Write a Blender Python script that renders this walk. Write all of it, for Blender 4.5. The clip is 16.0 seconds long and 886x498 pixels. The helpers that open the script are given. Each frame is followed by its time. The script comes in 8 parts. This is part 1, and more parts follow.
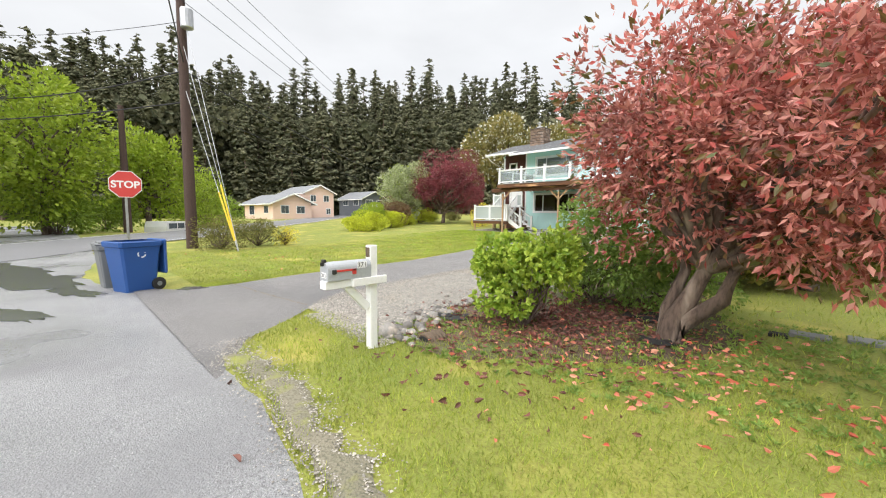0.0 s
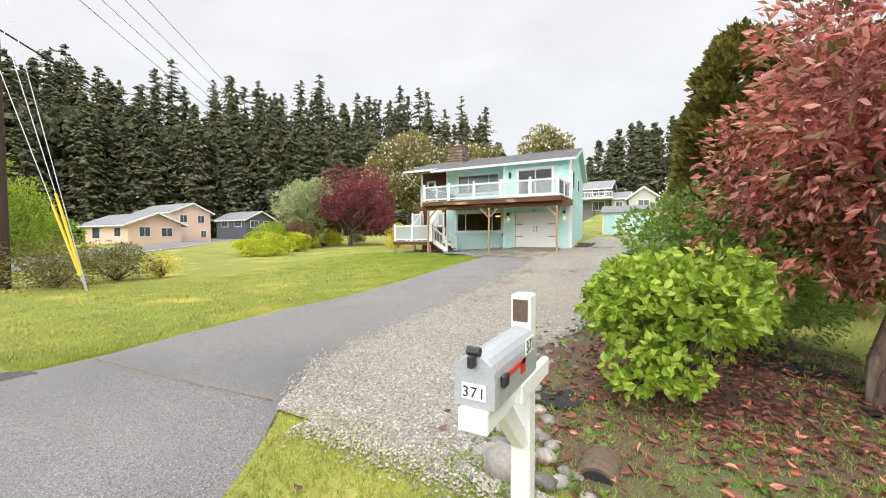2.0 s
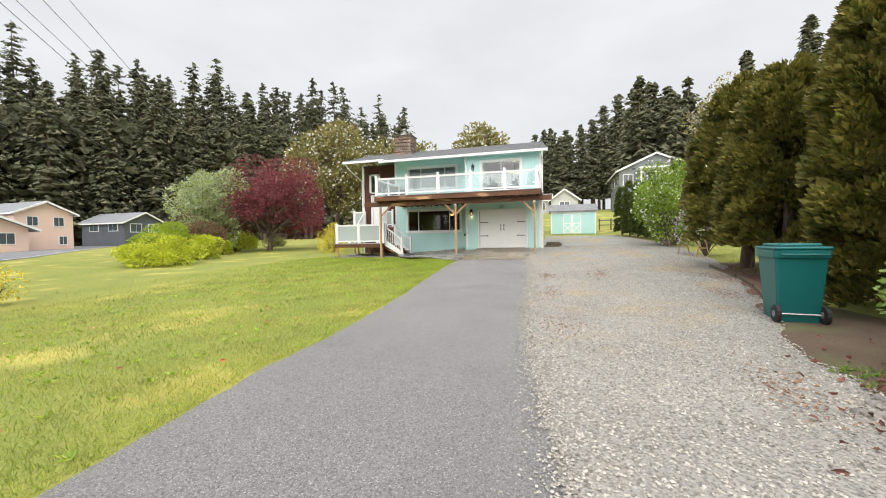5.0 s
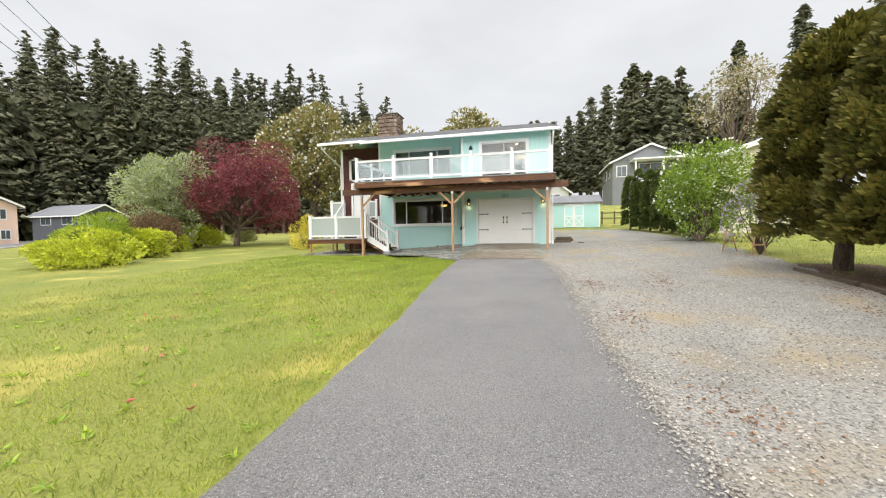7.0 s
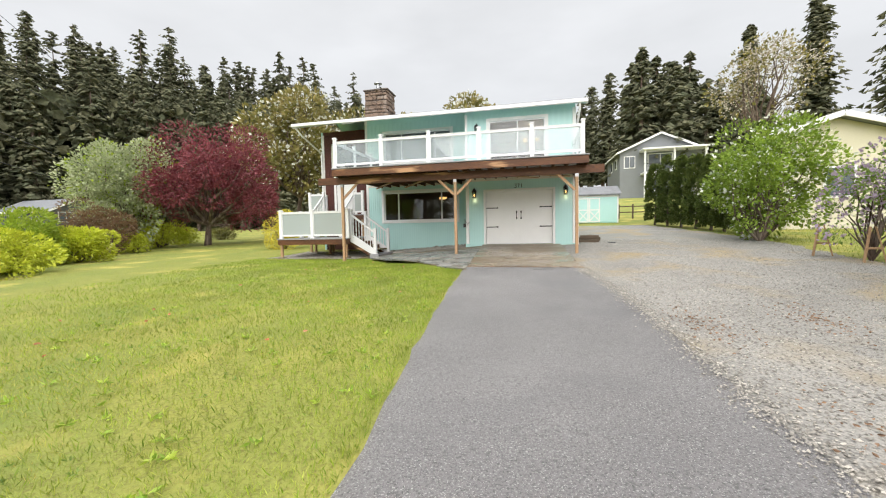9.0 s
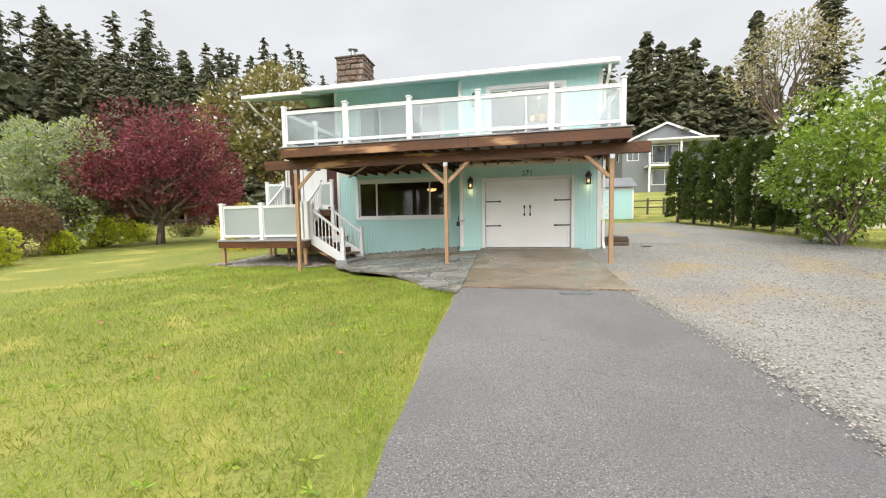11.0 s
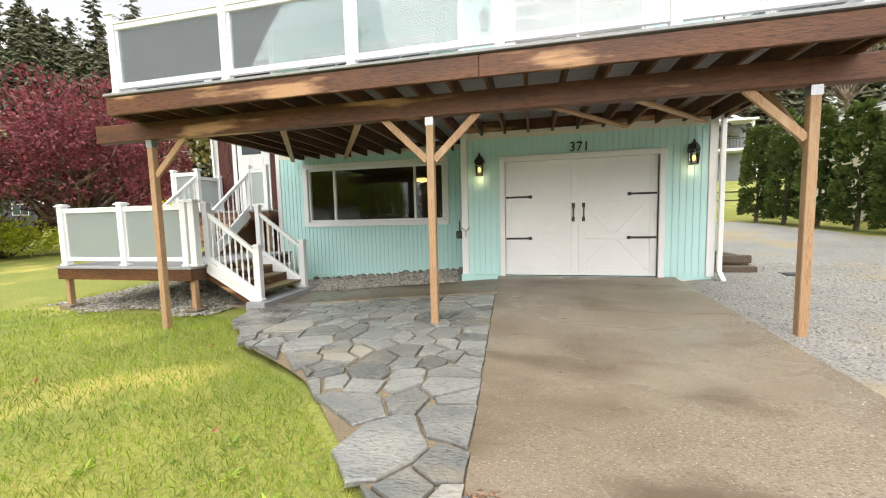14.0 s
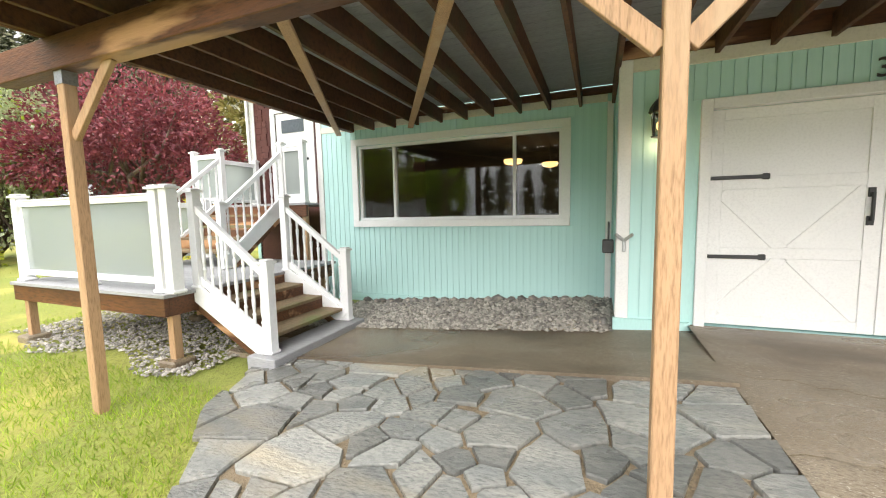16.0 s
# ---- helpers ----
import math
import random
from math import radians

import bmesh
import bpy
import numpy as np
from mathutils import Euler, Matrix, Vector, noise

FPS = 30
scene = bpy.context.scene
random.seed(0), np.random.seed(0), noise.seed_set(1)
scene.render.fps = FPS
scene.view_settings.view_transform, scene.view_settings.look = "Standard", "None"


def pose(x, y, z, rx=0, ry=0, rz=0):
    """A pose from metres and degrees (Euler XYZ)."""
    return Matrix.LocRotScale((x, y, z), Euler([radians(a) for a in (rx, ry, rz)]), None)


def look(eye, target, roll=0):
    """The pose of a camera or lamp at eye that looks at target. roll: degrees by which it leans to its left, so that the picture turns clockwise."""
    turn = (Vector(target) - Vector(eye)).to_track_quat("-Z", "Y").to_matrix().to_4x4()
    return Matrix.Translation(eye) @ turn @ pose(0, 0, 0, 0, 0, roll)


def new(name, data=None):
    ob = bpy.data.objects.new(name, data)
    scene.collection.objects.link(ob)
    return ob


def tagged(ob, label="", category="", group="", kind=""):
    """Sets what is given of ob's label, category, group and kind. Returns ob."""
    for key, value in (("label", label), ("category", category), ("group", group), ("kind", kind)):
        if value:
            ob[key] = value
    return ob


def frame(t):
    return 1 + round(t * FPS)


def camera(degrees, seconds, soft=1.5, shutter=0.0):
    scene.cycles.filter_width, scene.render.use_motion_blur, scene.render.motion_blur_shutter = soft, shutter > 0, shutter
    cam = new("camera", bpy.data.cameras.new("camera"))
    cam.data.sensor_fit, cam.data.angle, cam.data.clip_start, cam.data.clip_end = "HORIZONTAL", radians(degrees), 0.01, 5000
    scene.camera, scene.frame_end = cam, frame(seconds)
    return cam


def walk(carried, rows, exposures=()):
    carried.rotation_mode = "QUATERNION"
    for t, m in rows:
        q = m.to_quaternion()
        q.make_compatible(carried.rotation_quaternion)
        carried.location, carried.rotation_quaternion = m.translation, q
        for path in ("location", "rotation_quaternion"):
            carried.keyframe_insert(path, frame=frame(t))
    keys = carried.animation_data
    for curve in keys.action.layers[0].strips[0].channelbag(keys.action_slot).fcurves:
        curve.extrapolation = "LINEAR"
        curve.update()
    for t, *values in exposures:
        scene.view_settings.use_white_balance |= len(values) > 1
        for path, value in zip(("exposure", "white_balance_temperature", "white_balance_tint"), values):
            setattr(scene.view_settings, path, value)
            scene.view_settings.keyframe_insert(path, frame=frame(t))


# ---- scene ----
cam = camera(97.6, 16.0, soft=1.1)
PATH = [
    (0, (1.073, 0.542, 1.585), (-0.339, 1.947, 1.408), 0.5),
    (0.5, (0.245, 0.724, 1.578), (-1.032, 2.257, 1.434), 0.1),
    (1, (-0.53, 0.884, 1.561), (-1.699, 2.503, 1.449), -0.0),
    (1.5, (-1.327, 1.032, 1.534), (-2.397, 2.72, 1.45), 0.0),
    (2, (-2.1, 1.212, 1.514), (-3.076, 2.956, 1.449), -0.1),
    (2.5, (-2.853, 1.405, 1.503), (-3.735, 3.199, 1.455), -0.0),
    (3, (-3.494, 1.635, 1.48), (-4.292, 3.469, 1.438), -0.2),
    (3.5, (-4.147, 1.931, 1.457), (-4.873, 3.794, 1.418), -0.4),
    (3.7, (-4.392, 2.09, 1.481), (-5.097, 3.96, 1.431), -0.6),
    (5.8, (-6.444, 4.203, 1.317), (-6.955, 6.136, 1.264), -0.8),
    (6, (-6.56, 4.514, 1.324), (-7.065, 6.449, 1.265), -0.8),
    (6.5, (-6.891, 5.291, 1.367), (-7.383, 7.228, 1.293), -0.8),
    (7, (-7.162, 6.084, 1.392), (-7.645, 8.023, 1.309), -0.9),
    (7.5, (-7.475, 6.887, 1.421), (-7.951, 8.827, 1.329), -0.9),
    (8, (-7.731, 7.672, 1.453), (-8.199, 9.614, 1.355), -0.9),
    (8.5, (-7.973, 8.471, 1.5), (-8.438, 10.413, 1.396), -0.9),
    (9, (-8.11, 9.261, 1.54), (-8.573, 11.204, 1.428), -1.1),
    (9.2, (-8.194, 9.599, 1.547), (-8.654, 11.542, 1.428), -1.1),
    (11.3, (-8.791, 13.005, 1.697), (-9.212, 14.955, 1.557), -1.1),
    (11.5, (-8.857, 13.343, 1.721), (-9.276, 15.294, 1.586), -1.3),
    (12, (-8.994, 14.137, 1.793), (-9.405, 16.089, 1.658), -1.3),
    (12.5, (-9.142, 14.974, 1.853), (-9.553, 16.926, 1.716), -1.3),
    (13, (-9.219, 15.791, 1.861), (-9.634, 17.742, 1.718), -1.3),
    (13.5, (-9.365, 16.584, 1.92), (-9.789, 18.532, 1.761), -1.4),
    (14, (-9.501, 17.397, 1.959), (-9.951, 19.338, 1.787), -1.4),
    (14.5, (-9.73, 18.158, 1.973), (-10.224, 20.088, 1.797), -1.4),
    (15, (-10.024, 18.895, 1.993), (-10.583, 20.807, 1.811), -1.3),
    (15.5, (-10.464, 19.522, 1.997), (-11.108, 21.406, 1.813), -1.4),
    (16, (-10.952, 20.143, 1.988), (-11.69, 21.993, 1.798), -1.2),
]
walk(cam, [(t, look(eye, target, roll)) for t, eye, target, roll in PATH],
     exposures=[(0, 0.13), (2.0, 0.12), (3.5, 0.06), (6.0, 0.0), (10.5, 0.0), (13.0, 0.08), (14.5, 0.36), (15.5, 0.64), (16.0, 0.74)])

# ---- overcast daylight: thick cloud, brighter overhead than at the horizon ----
world = bpy.data.worlds.new("overcast_sky")
scene.world = world
world.use_nodes = True
wn = world.node_tree.nodes
wl = world.node_tree.links
wn.clear()
w_out = wn.new("ShaderNodeOutputWorld")
w_bg = wn.new("ShaderNodeBackground")
w_sky = wn.new("ShaderNodeTexSky")
w_sky.sky_type = "NISHITA"
w_sky.sun_disc = False
w_sky.sun_elevation = radians(27)
w_sky.sun_rotation = radians(173)
w_sky.dust_density = 6.0
w_scale = wn.new("ShaderNodeVectorMath")
w_scale.operation = "SCALE"
w_scale.inputs["Scale"].default_value = 0.10
w_co = wn.new("ShaderNodeTexCoord")
w_sep = wn.new("ShaderNodeSeparateXYZ")
w_ramp = wn.new("ShaderNodeValToRGB")
w_ramp.color_ramp.elements[0].position = 0.0
w_ramp.color_ramp.elements[0].color = (0.80, 0.82, 0.85, 1)
w_ramp.color_ramp.elements[1].position = 1.0
w_ramp.color_ramp.elements[1].color = (3.1, 3.06, 3.02, 1)
e = w_ramp.color_ramp.elements.new(0.55)
e.color = (0.92, 0.93, 0.95, 1)
w_map = wn.new("ShaderNodeMapping")
w_map.inputs["Scale"].default_value = (2.2, 2.2, 6.0)
w_noise = wn.new("ShaderNodeTexNoise")
w_noise.inputs["Scale"].default_value = 1.6
w_noise.inputs["Detail"].default_value = 4.0
w_cl = wn.new("ShaderNodeMapRange")
w_cl.inputs["From Min"].default_value = 0.3
w_cl.inputs["From Max"].default_value = 0.7
w_cl.inputs["To Min"].default_value = 0.93
w_cl.inputs["To Max"].default_value = 1.05
w_mul = wn.new("ShaderNodeVectorMath")
w_mul.operation = "SCALE"
w_mix = wn.new("ShaderNodeMix")
w_mix.data_type = "RGBA"
w_mix.inputs[0].default_value = 0.92
wl.new(w_co.outputs["Generated"], w_sep.inputs[0])
wl.new(w_sep.outputs["Z"], w_ramp.inputs[0])
wl.new(w_co.outputs["Generated"], w_map.inputs[0])
wl.new(w_map.outputs[0], w_noise.inputs["Vector"])
wl.new(w_noise.outputs[0], w_cl.inputs["Value"])
wl.new(w_ramp.outputs[0], w_mul.inputs[0])
wl.new(w_cl.outputs[0], w_mul.inputs["Scale"])
wl.new(w_sky.outputs[0], w_scale.inputs[0])
wl.new(w_scale.outputs[0], w_mix.inputs[6])
wl.new(w_mul.outputs[0], w_mix.inputs[7])
# the cloud glows round the hidden sun, behind the walk
w_dot = wn.new("ShaderNodeVectorMath")
w_dot.operation = "DOT_PRODUCT"
w_dot.inputs[1].default_value = (0.11, -0.88, 0.46)
w_glow = wn.new("ShaderNodeMapRange")
w_glow.interpolation_type = "SMOOTHSTEP"
w_glow.inputs["From Min"].default_value = 0.1
w_glow.inputs["From Max"].default_value = 1.0
w_glow.inputs["To Min"].default_value = 1.0
w_glow.inputs["To Max"].default_value = 1.9
w_bright = wn.new("ShaderNodeVectorMath")
w_bright.operation = "SCALE"
wl.new(w_co.outputs["Generated"], w_dot.inputs[0])
wl.new(w_dot.outputs["Value"], w_glow.inputs["Value"])
wl.new(w_mix.outputs[2], w_bright.inputs[0])
wl.new(w_glow.outputs[0], w_bright.inputs["Scale"])
wl.new(w_bright.outputs[0], w_bg.inputs[0])
w_bg.inputs[1].default_value = 1.0
wl.new(w_bg.outputs[0], w_out.inputs[0])

sun_data = bpy.data.lights.new("sun", "SUN")
sun_data.energy = 1.4
sun_data.angle = radians(50)
sun_data.color = (1.0, 0.97, 0.93)
sun = new("sun", sun_data)
sun.matrix_world = look((6, -48, 24.6), (0, 0, 0))

# ---- materials ----
def mat(name, c1, c2=None, rough=0.8, scale=3.0, fine=40.0, fine_amt=0.35, bump=0.0, bump_scale=80.0, metal=0.0, rnd=0.0, island=0.0, spec=0.5,
        stain=None, stain_scale=0.6, stain_at=(0.5, 0.7), stretch=(1, 1, 1), gloss_var=0.0, coat=0.0, speck=None, speck_scale=150.0, speck_at=(0.62, 0.70)):
    """Two tones at a broad and a fine scale, optional stains, variation from piece to piece, and fine relief."""
    m = bpy.data.materials.new(name)
    m.use_nodes = True
    n, l = m.node_tree.nodes, m.node_tree.links
    b = n["Principled BSDF"]
    b.inputs["Roughness"].default_value = rough
    b.inputs["Metallic"].default_value = metal
    b.inputs["Specular IOR Level"].default_value = spec
    b.inputs["Coat Weight"].default_value = coat
    c2 = c2 or tuple(v * 0.75 for v in c1)
    co = n.new("ShaderNodeTexCoord")
    mp = n.new("ShaderNodeMapping")
    mp.inputs["Scale"].default_value = stretch
    l.new(co.outputs["Object"], mp.inputs[0])

    def noise_node(sc, det=4.0):
        t = n.new("ShaderNodeTexNoise")
        t.inputs["Scale"].default_value = sc
        t.inputs["Detail"].default_value = det
        l.new(mp.outputs[0], t.inputs["Vector"])
        return t

    def mixc(fac, a, bcol):
        x = n.new("ShaderNodeMix")
        x.data_type = "RGBA"
        for src, idx in ((fac, 0), (a, 6), (bcol, 7)):
            if isinstance(src, (int, float)):
                x.inputs[idx].default_value = src
            elif isinstance(src, tuple):
                x.inputs[idx].default_value = (*src, 1)
            else:
                l.new(src, x.inputs[idx])
        return x.outputs[2]

    def rng(src, a, b2, lo=0.0, hi=1.0):
        x = n.new("ShaderNodeMapRange")
        x.inputs["From Min"].default_value, x.inputs["From Max"].default_value = a, b2
        x.inputs["To Min"].default_value, x.inputs["To Max"].default_value = lo, hi
        l.new(src, x.inputs["Value"])
        return x.outputs[0]

    broad = noise_node(scale)
    col = mixc(rng(broad.outputs[0], 0.3, 0.7), c1, c2)
    if fine_amt:
        f = noise_node(fine, 3.0)
        dark = tuple(v * (1 - fine_amt) for v in c2)
        col = mixc(rng(f.outputs[0], 0.45, 0.75), col, dark)
    if speck:
        sp = noise_node(speck_scale, 2.0)
        col = mixc(rng(sp.outputs[0], *speck_at), col, speck)
    if stain:
        s = noise_node(stain_scale, 5.0)
        col = mixc(rng(s.outputs[0], *stain_at), col, stain)
    if rnd or island:
        if island:
            g2 = n.new("ShaderNodeNewGeometry")
            r_out, amt = g2.outputs["Random Per Island"], island
        else:
            oi = n.new("ShaderNodeObjectInfo")
            r_out, amt = oi.outputs["Random"], rnd
        v = n.new("ShaderNodeHueSaturation")
        l.new(rng(r_out, 0, 1, 1 - amt, 1 + amt), v.inputs["Value"])
        l.new(col, v.inputs["Color"])
        col = v.outputs[0]
    l.new(col, b.inputs["Base Color"])
    if gloss_var:
        gv = noise_node(scale * 0.7, 4.0)
        l.new(rng(gv.outputs[0], 0.42, 0.58, rough - gloss_var, rough), b.inputs["Roughness"])
    if bump:
        bn = noise_node(bump_scale, 3.0)
        bp = n.new("ShaderNodeBump")
        bp.inputs["Strength"].default_value = bump
        bp.inputs["Distance"].default_value = 0.02
        l.new(bn.outputs[0], bp.inputs["Height"])
        l.new(bp.outputs[0], b.inputs["Normal"])
    return m


def leaf_mat(name, c1, c2, rough=0.5, trans=0.35, island=0.3, spec=0.4):
    """Leaves: two tones, from leaf to leaf, with light let through."""
    m = bpy.data.materials.new(name)
    m.use_nodes = True
    n, l = m.node_tree.nodes, m.node_tree.links
    b = n["Principled BSDF"]
    b.inputs["Roughness"].default_value = rough
    b.inputs["Specular IOR Level"].default_value = spec
    geo = n.new("ShaderNodeNewGeometry")
    x = n.new("ShaderNodeMix")
    x.data_type = "RGBA"
    x.inputs[6].default_value = (*c1, 1)
    x.inputs[7].default_value = (*c2, 1)
    l.new(geo.outputs["Random Per Island"], x.inputs[0])
    co = n.new("ShaderNodeTexCoord")
    nz = n.new("ShaderNodeTexNoise")
    nz.inputs["Scale"].default_value = 1.3
    l.new(co.outputs["Object"], nz.inputs["Vector"])
    mr = n.new("ShaderNodeMapRange")
    mr.inputs["From Min"].default_value, mr.inputs["From Max"].default_value = 0.3, 0.7
    mr.inputs["To Min"].default_value, mr.inputs["To Max"].default_value = 1 - island, 1 + island
    l.new(nz.outputs[0], mr.inputs["Value"])
    v = n.new("ShaderNodeHueSaturation")
    l.new(x.outputs[2], v.inputs["Color"])
    l.new(mr.outputs[0], v.inputs["Value"])
    l.new(v.outputs[0], b.inputs["Base Color"])
    t = n.new("ShaderNodeBsdfTranslucent")
    l.new(v.outputs[0], t.inputs["Color"])
    ms = n.new("ShaderNodeMixShader")
    ms.inputs[0].default_value = trans
    l.new(b.outputs[0], ms.inputs[1])
    l.new(t.outputs[0], ms.inputs[2])
    l.new(ms.outputs[0], n["Material Output"].inputs[0])
    return m


def glass_mat(name, tint=(1, 1, 1), milky=0.0, milk=(0.8, 0.85, 0.85)):
    """A clear or frosted pane: it lets light straight through, with a gloss that grows at grazing angles."""
    m = bpy.data.materials.new(name)
    m.use_nodes = True
    n, l = m.node_tree.nodes, m.node_tree.links
    n.remove(n["Principled BSDF"])
    tr = n.new("ShaderNodeBsdfTransparent")
    tr.inputs[0].default_value = (*tint, 1)
    src = tr.outputs[0]
    if milky:
        d = n.new("ShaderNodeBsdfDiffuse")
        d.inputs[0].default_value = (*milk, 1)
        t2 = n.new("ShaderNodeBsdfTranslucent")
        t2.inputs[0].default_value = (*milk, 1)
        a = n.new("ShaderNodeMixShader")
        a.inputs[0].default_value = 0.5
        l.new(d.outputs[0], a.inputs[1])
        l.new(t2.outputs[0], a.inputs[2])
        a2 = n.new("ShaderNodeMixShader")
        a2.inputs[0].default_value = milky
        l.new(src, a2.inputs[1])
        l.new(a.outputs[0], a2.inputs[2])
        src = a2.outputs[0]
    gl = n.new("ShaderNodeBsdfGlossy")
    gl.inputs["Roughness"].default_value = 0.02
    fr = n.new("ShaderNodeFresnel")
    fr.inputs[0].default_value = 1.5
    mx = n.new("ShaderNodeMath")
    mx.operation = "MULTIPLY_ADD"
    mx.inputs[1].default_value = 1.1
    mx.inputs[2].default_value = 0.01
    l.new(fr.outputs[0], mx.inputs[0])
    ms = n.new("ShaderNodeMixShader")
    l.new(mx.outputs[0], ms.inputs[0])
    l.new(src, ms.inputs[1])
    l.new(gl.outputs[0], ms.inputs[2])
    l.new(ms.outputs[0], n["Material Output"].inputs[0])
    return m


def emit_mat(name, col, strength):
    m = bpy.data.materials.new(name)
    m.use_nodes = True
    b = m.node_tree.nodes["Principled BSDF"]
    b.inputs["Base Color"].default_value = (*col, 1)
    b.inputs["Emission Color"].default_value = (*col, 1)
    b.inputs["Emission Strength"].default_value = strength
    return m


M_LAWN = mat("lawn_soil", (0.185, 0.235, 0.042), (0.30, 0.295, 0.058), 0.9, 0.5, 30, 0.5, 0.9, 60, stain=(0.46, 0.39, 0.10), stain_scale=0.7, stain_at=(0.55, 0.72))
M_ASPHALT = mat("asphalt", (0.235, 0.226, 0.224), (0.185, 0.178, 0.178), 0.75, 0.45, 60, 0.6, 1.0, 95, stain=(0.145, 0.142, 0.146), stain_scale=0.42, stain_at=(0.54, 0.74), gloss_var=0.22, speck=(0.40, 0.39, 0.375), speck_scale=92, speck_at=(0.60, 0.66))
M_STREET = mat("wet_street_asphalt", (0.30, 0.302, 0.31), (0.235, 0.238, 0.245), 0.55, 0.4, 45, 0.5, 0.8, 80, stain=(0.19, 0.19, 0.198), stain_scale=0.5, stain_at=(0.55, 0.7), gloss_var=0.36, speck=(0.42, 0.42, 0.415), speck_scale=95, speck_at=(0.605, 0.66))
M_ROAD = mat("road_asphalt", (0.21, 0.21, 0.22), (0.17, 0.17, 0.18), 0.6, 0.3, 60, 0.3, 0.3, 100)
M_GRAVEL = mat("gravel_bed", (0.35, 0.335, 0.305), (0.26, 0.25, 0.228), 0.9, 0.8, 38, 0.6, 1.0, 50, stain=(0.34, 0.26, 0.14), stain_scale=0.6, stain_at=(0.52, 0.72))
M_MULCH = mat("bark_mulch_soil", (0.095, 0.062, 0.042), (0.145, 0.10, 0.065), 0.95, 1.5, 40, 0.5, 1.0, 50, stain=(0.10, 0.13, 0.04), stain_scale=0.9)
M_DIRT = mat("trodden_dirt", (0.26, 0.235, 0.175), (0.19, 0.18, 0.125), 0.95, 1.5, 45, 0.5, 0.9, 60, stain=(0.25, 0.26, 0.08), stain_scale=2.5, stain_at=(0.52, 0.62))
M_CONC = mat("wet_concrete", (0.28, 0.23, 0.165), (0.18, 0.137, 0.09), 0.5, 0.8, 50, 0.25, 0.3, 90, stain=(0.115, 0.083, 0.052), stain_scale=0.9, stain_at=(0.50, 0.66), gloss_var=0.36, stretch=(0.8, 1.5, 1), speck=(0.42, 0.38, 0.31), speck_scale=70, speck_at=(0.64, 0.70))
M_FLAG = mat("slate_flagstone", (0.275, 0.265, 0.235), (0.165, 0.17, 0.162), 0.5, 1.8, 22, 0.3, 0.5, 25, rnd=0.35, stain=(0.30, 0.25, 0.17), stain_scale=0.8, stain_at=(0.55, 0.75), gloss_var=0.3, stretch=(1, 2.2, 1))
M_JOINT = mat("patio_joint_soil", (0.19, 0.145, 0.09), (0.26, 0.20, 0.125), 0.95, 2, 50, 0.4, 0.8, 60)
M_AQUA = mat("aqua_painted_siding", (0.48, 0.74, 0.715), (0.45, 0.705, 0.68), 0.6, 1.5, 60, 0.06, 0.12, 90, stain=(0.52, 0.77, 0.745), stain_scale=0.7, stretch=(1, 1, 0.25))
M_WHITE = mat("white_paint", (0.84, 0.84, 0.83), (0.79, 0.79, 0.78), 0.45, 2, 50, 0.05, 0.05, 60)
M_VINYL = mat("white_vinyl", (0.82, 0.82, 0.83), (0.78, 0.78, 0.79), 0.35, 2, 30, 0.03)
M_CREAM = mat("cream_frieze_paint", (0.74, 0.71, 0.62), (0.68, 0.65, 0.56), 0.6, 2, 50, 0.08)
M_WOOD = mat("stained_deck_timber", (0.155, 0.058, 0.019), (0.078, 0.03, 0.012), 0.6, 2.2, 25, 0.4, 0.25, 40, stain=(0.46, 0.26, 0.13), stain_scale=1.4, stain_at=(0.56, 0.62), stretch=(0.35, 1.6, 2.2))
M_POST = mat("weathered_fir_post", (0.50, 0.31, 0.175), (0.40, 0.235, 0.12), 0.65, 2, 40, 0.35, 0.25, 50, stain=(0.47, 0.32, 0.19), stain_scale=2, stretch=(3, 3, 0.35))
# Joist brown is deepened: the shade below the deck is put into it.
M_JOIST = mat("deck_shaded_fir_joist", (0.145, 0.06, 0.022), (0.078, 0.034, 0.015), 0.7, 2, 25, 0.4, 0.2, 40, stain=(0.07, 0.055, 0.02), stain_scale=1.6, stain_at=(0.54, 0.68))
M_GREYDECK = mat("grey_composite_decking", (0.36, 0.36, 0.37), (0.30, 0.30, 0.31), 0.6, 2, 40, 0.2, 0.1, 50, stretch=(0.4, 2, 2))
M_TREAD = mat("mossy_stair_tread", (0.24, 0.16, 0.09), (0.18, 0.13, 0.07), 0.7, 3, 30, 0.3, 0.2, 40, stain=(0.14, 0.15, 0.05), stain_scale=2)
M_ROOF = mat("grey_asphalt_shingle", (0.24, 0.245, 0.255), (0.18, 0.185, 0.195), 0.85, 2, 60, 0.3, 0.5, 90, rnd=0.15, island=0.12)
M_STONE = mat("brown_chimney_stone", (0.27, 0.19, 0.14), (0.18, 0.125, 0.095), 0.9, 3, 30, 0.4, 0.8, 25, rnd=0.3, stain=(0.33, 0.28, 0.24), stain_scale=3)
M_MORTAR = mat("mortar", (0.16, 0.13, 0.11), None, 0.95, 3, 40, 0.3, 0.4, 60)
M_RED = mat("red_brown_shingle_siding", (0.12, 0.035, 0.025), (0.085, 0.025, 0.02), 0.7, 3, 40, 0.3, 0.3, 60, rnd=0.2)
M_BLACK = mat("black_iron", (0.02, 0.02, 0.022), (0.03, 0.03, 0.03), 0.45, 5, 60, 0.2, 0.1, 80)
M_STEEL = mat("galvanised_steel", (0.55, 0.56, 0.58), (0.45, 0.46, 0.48), 0.4, 6, 60, 0.2, 0.05, 60, metal=0.9)
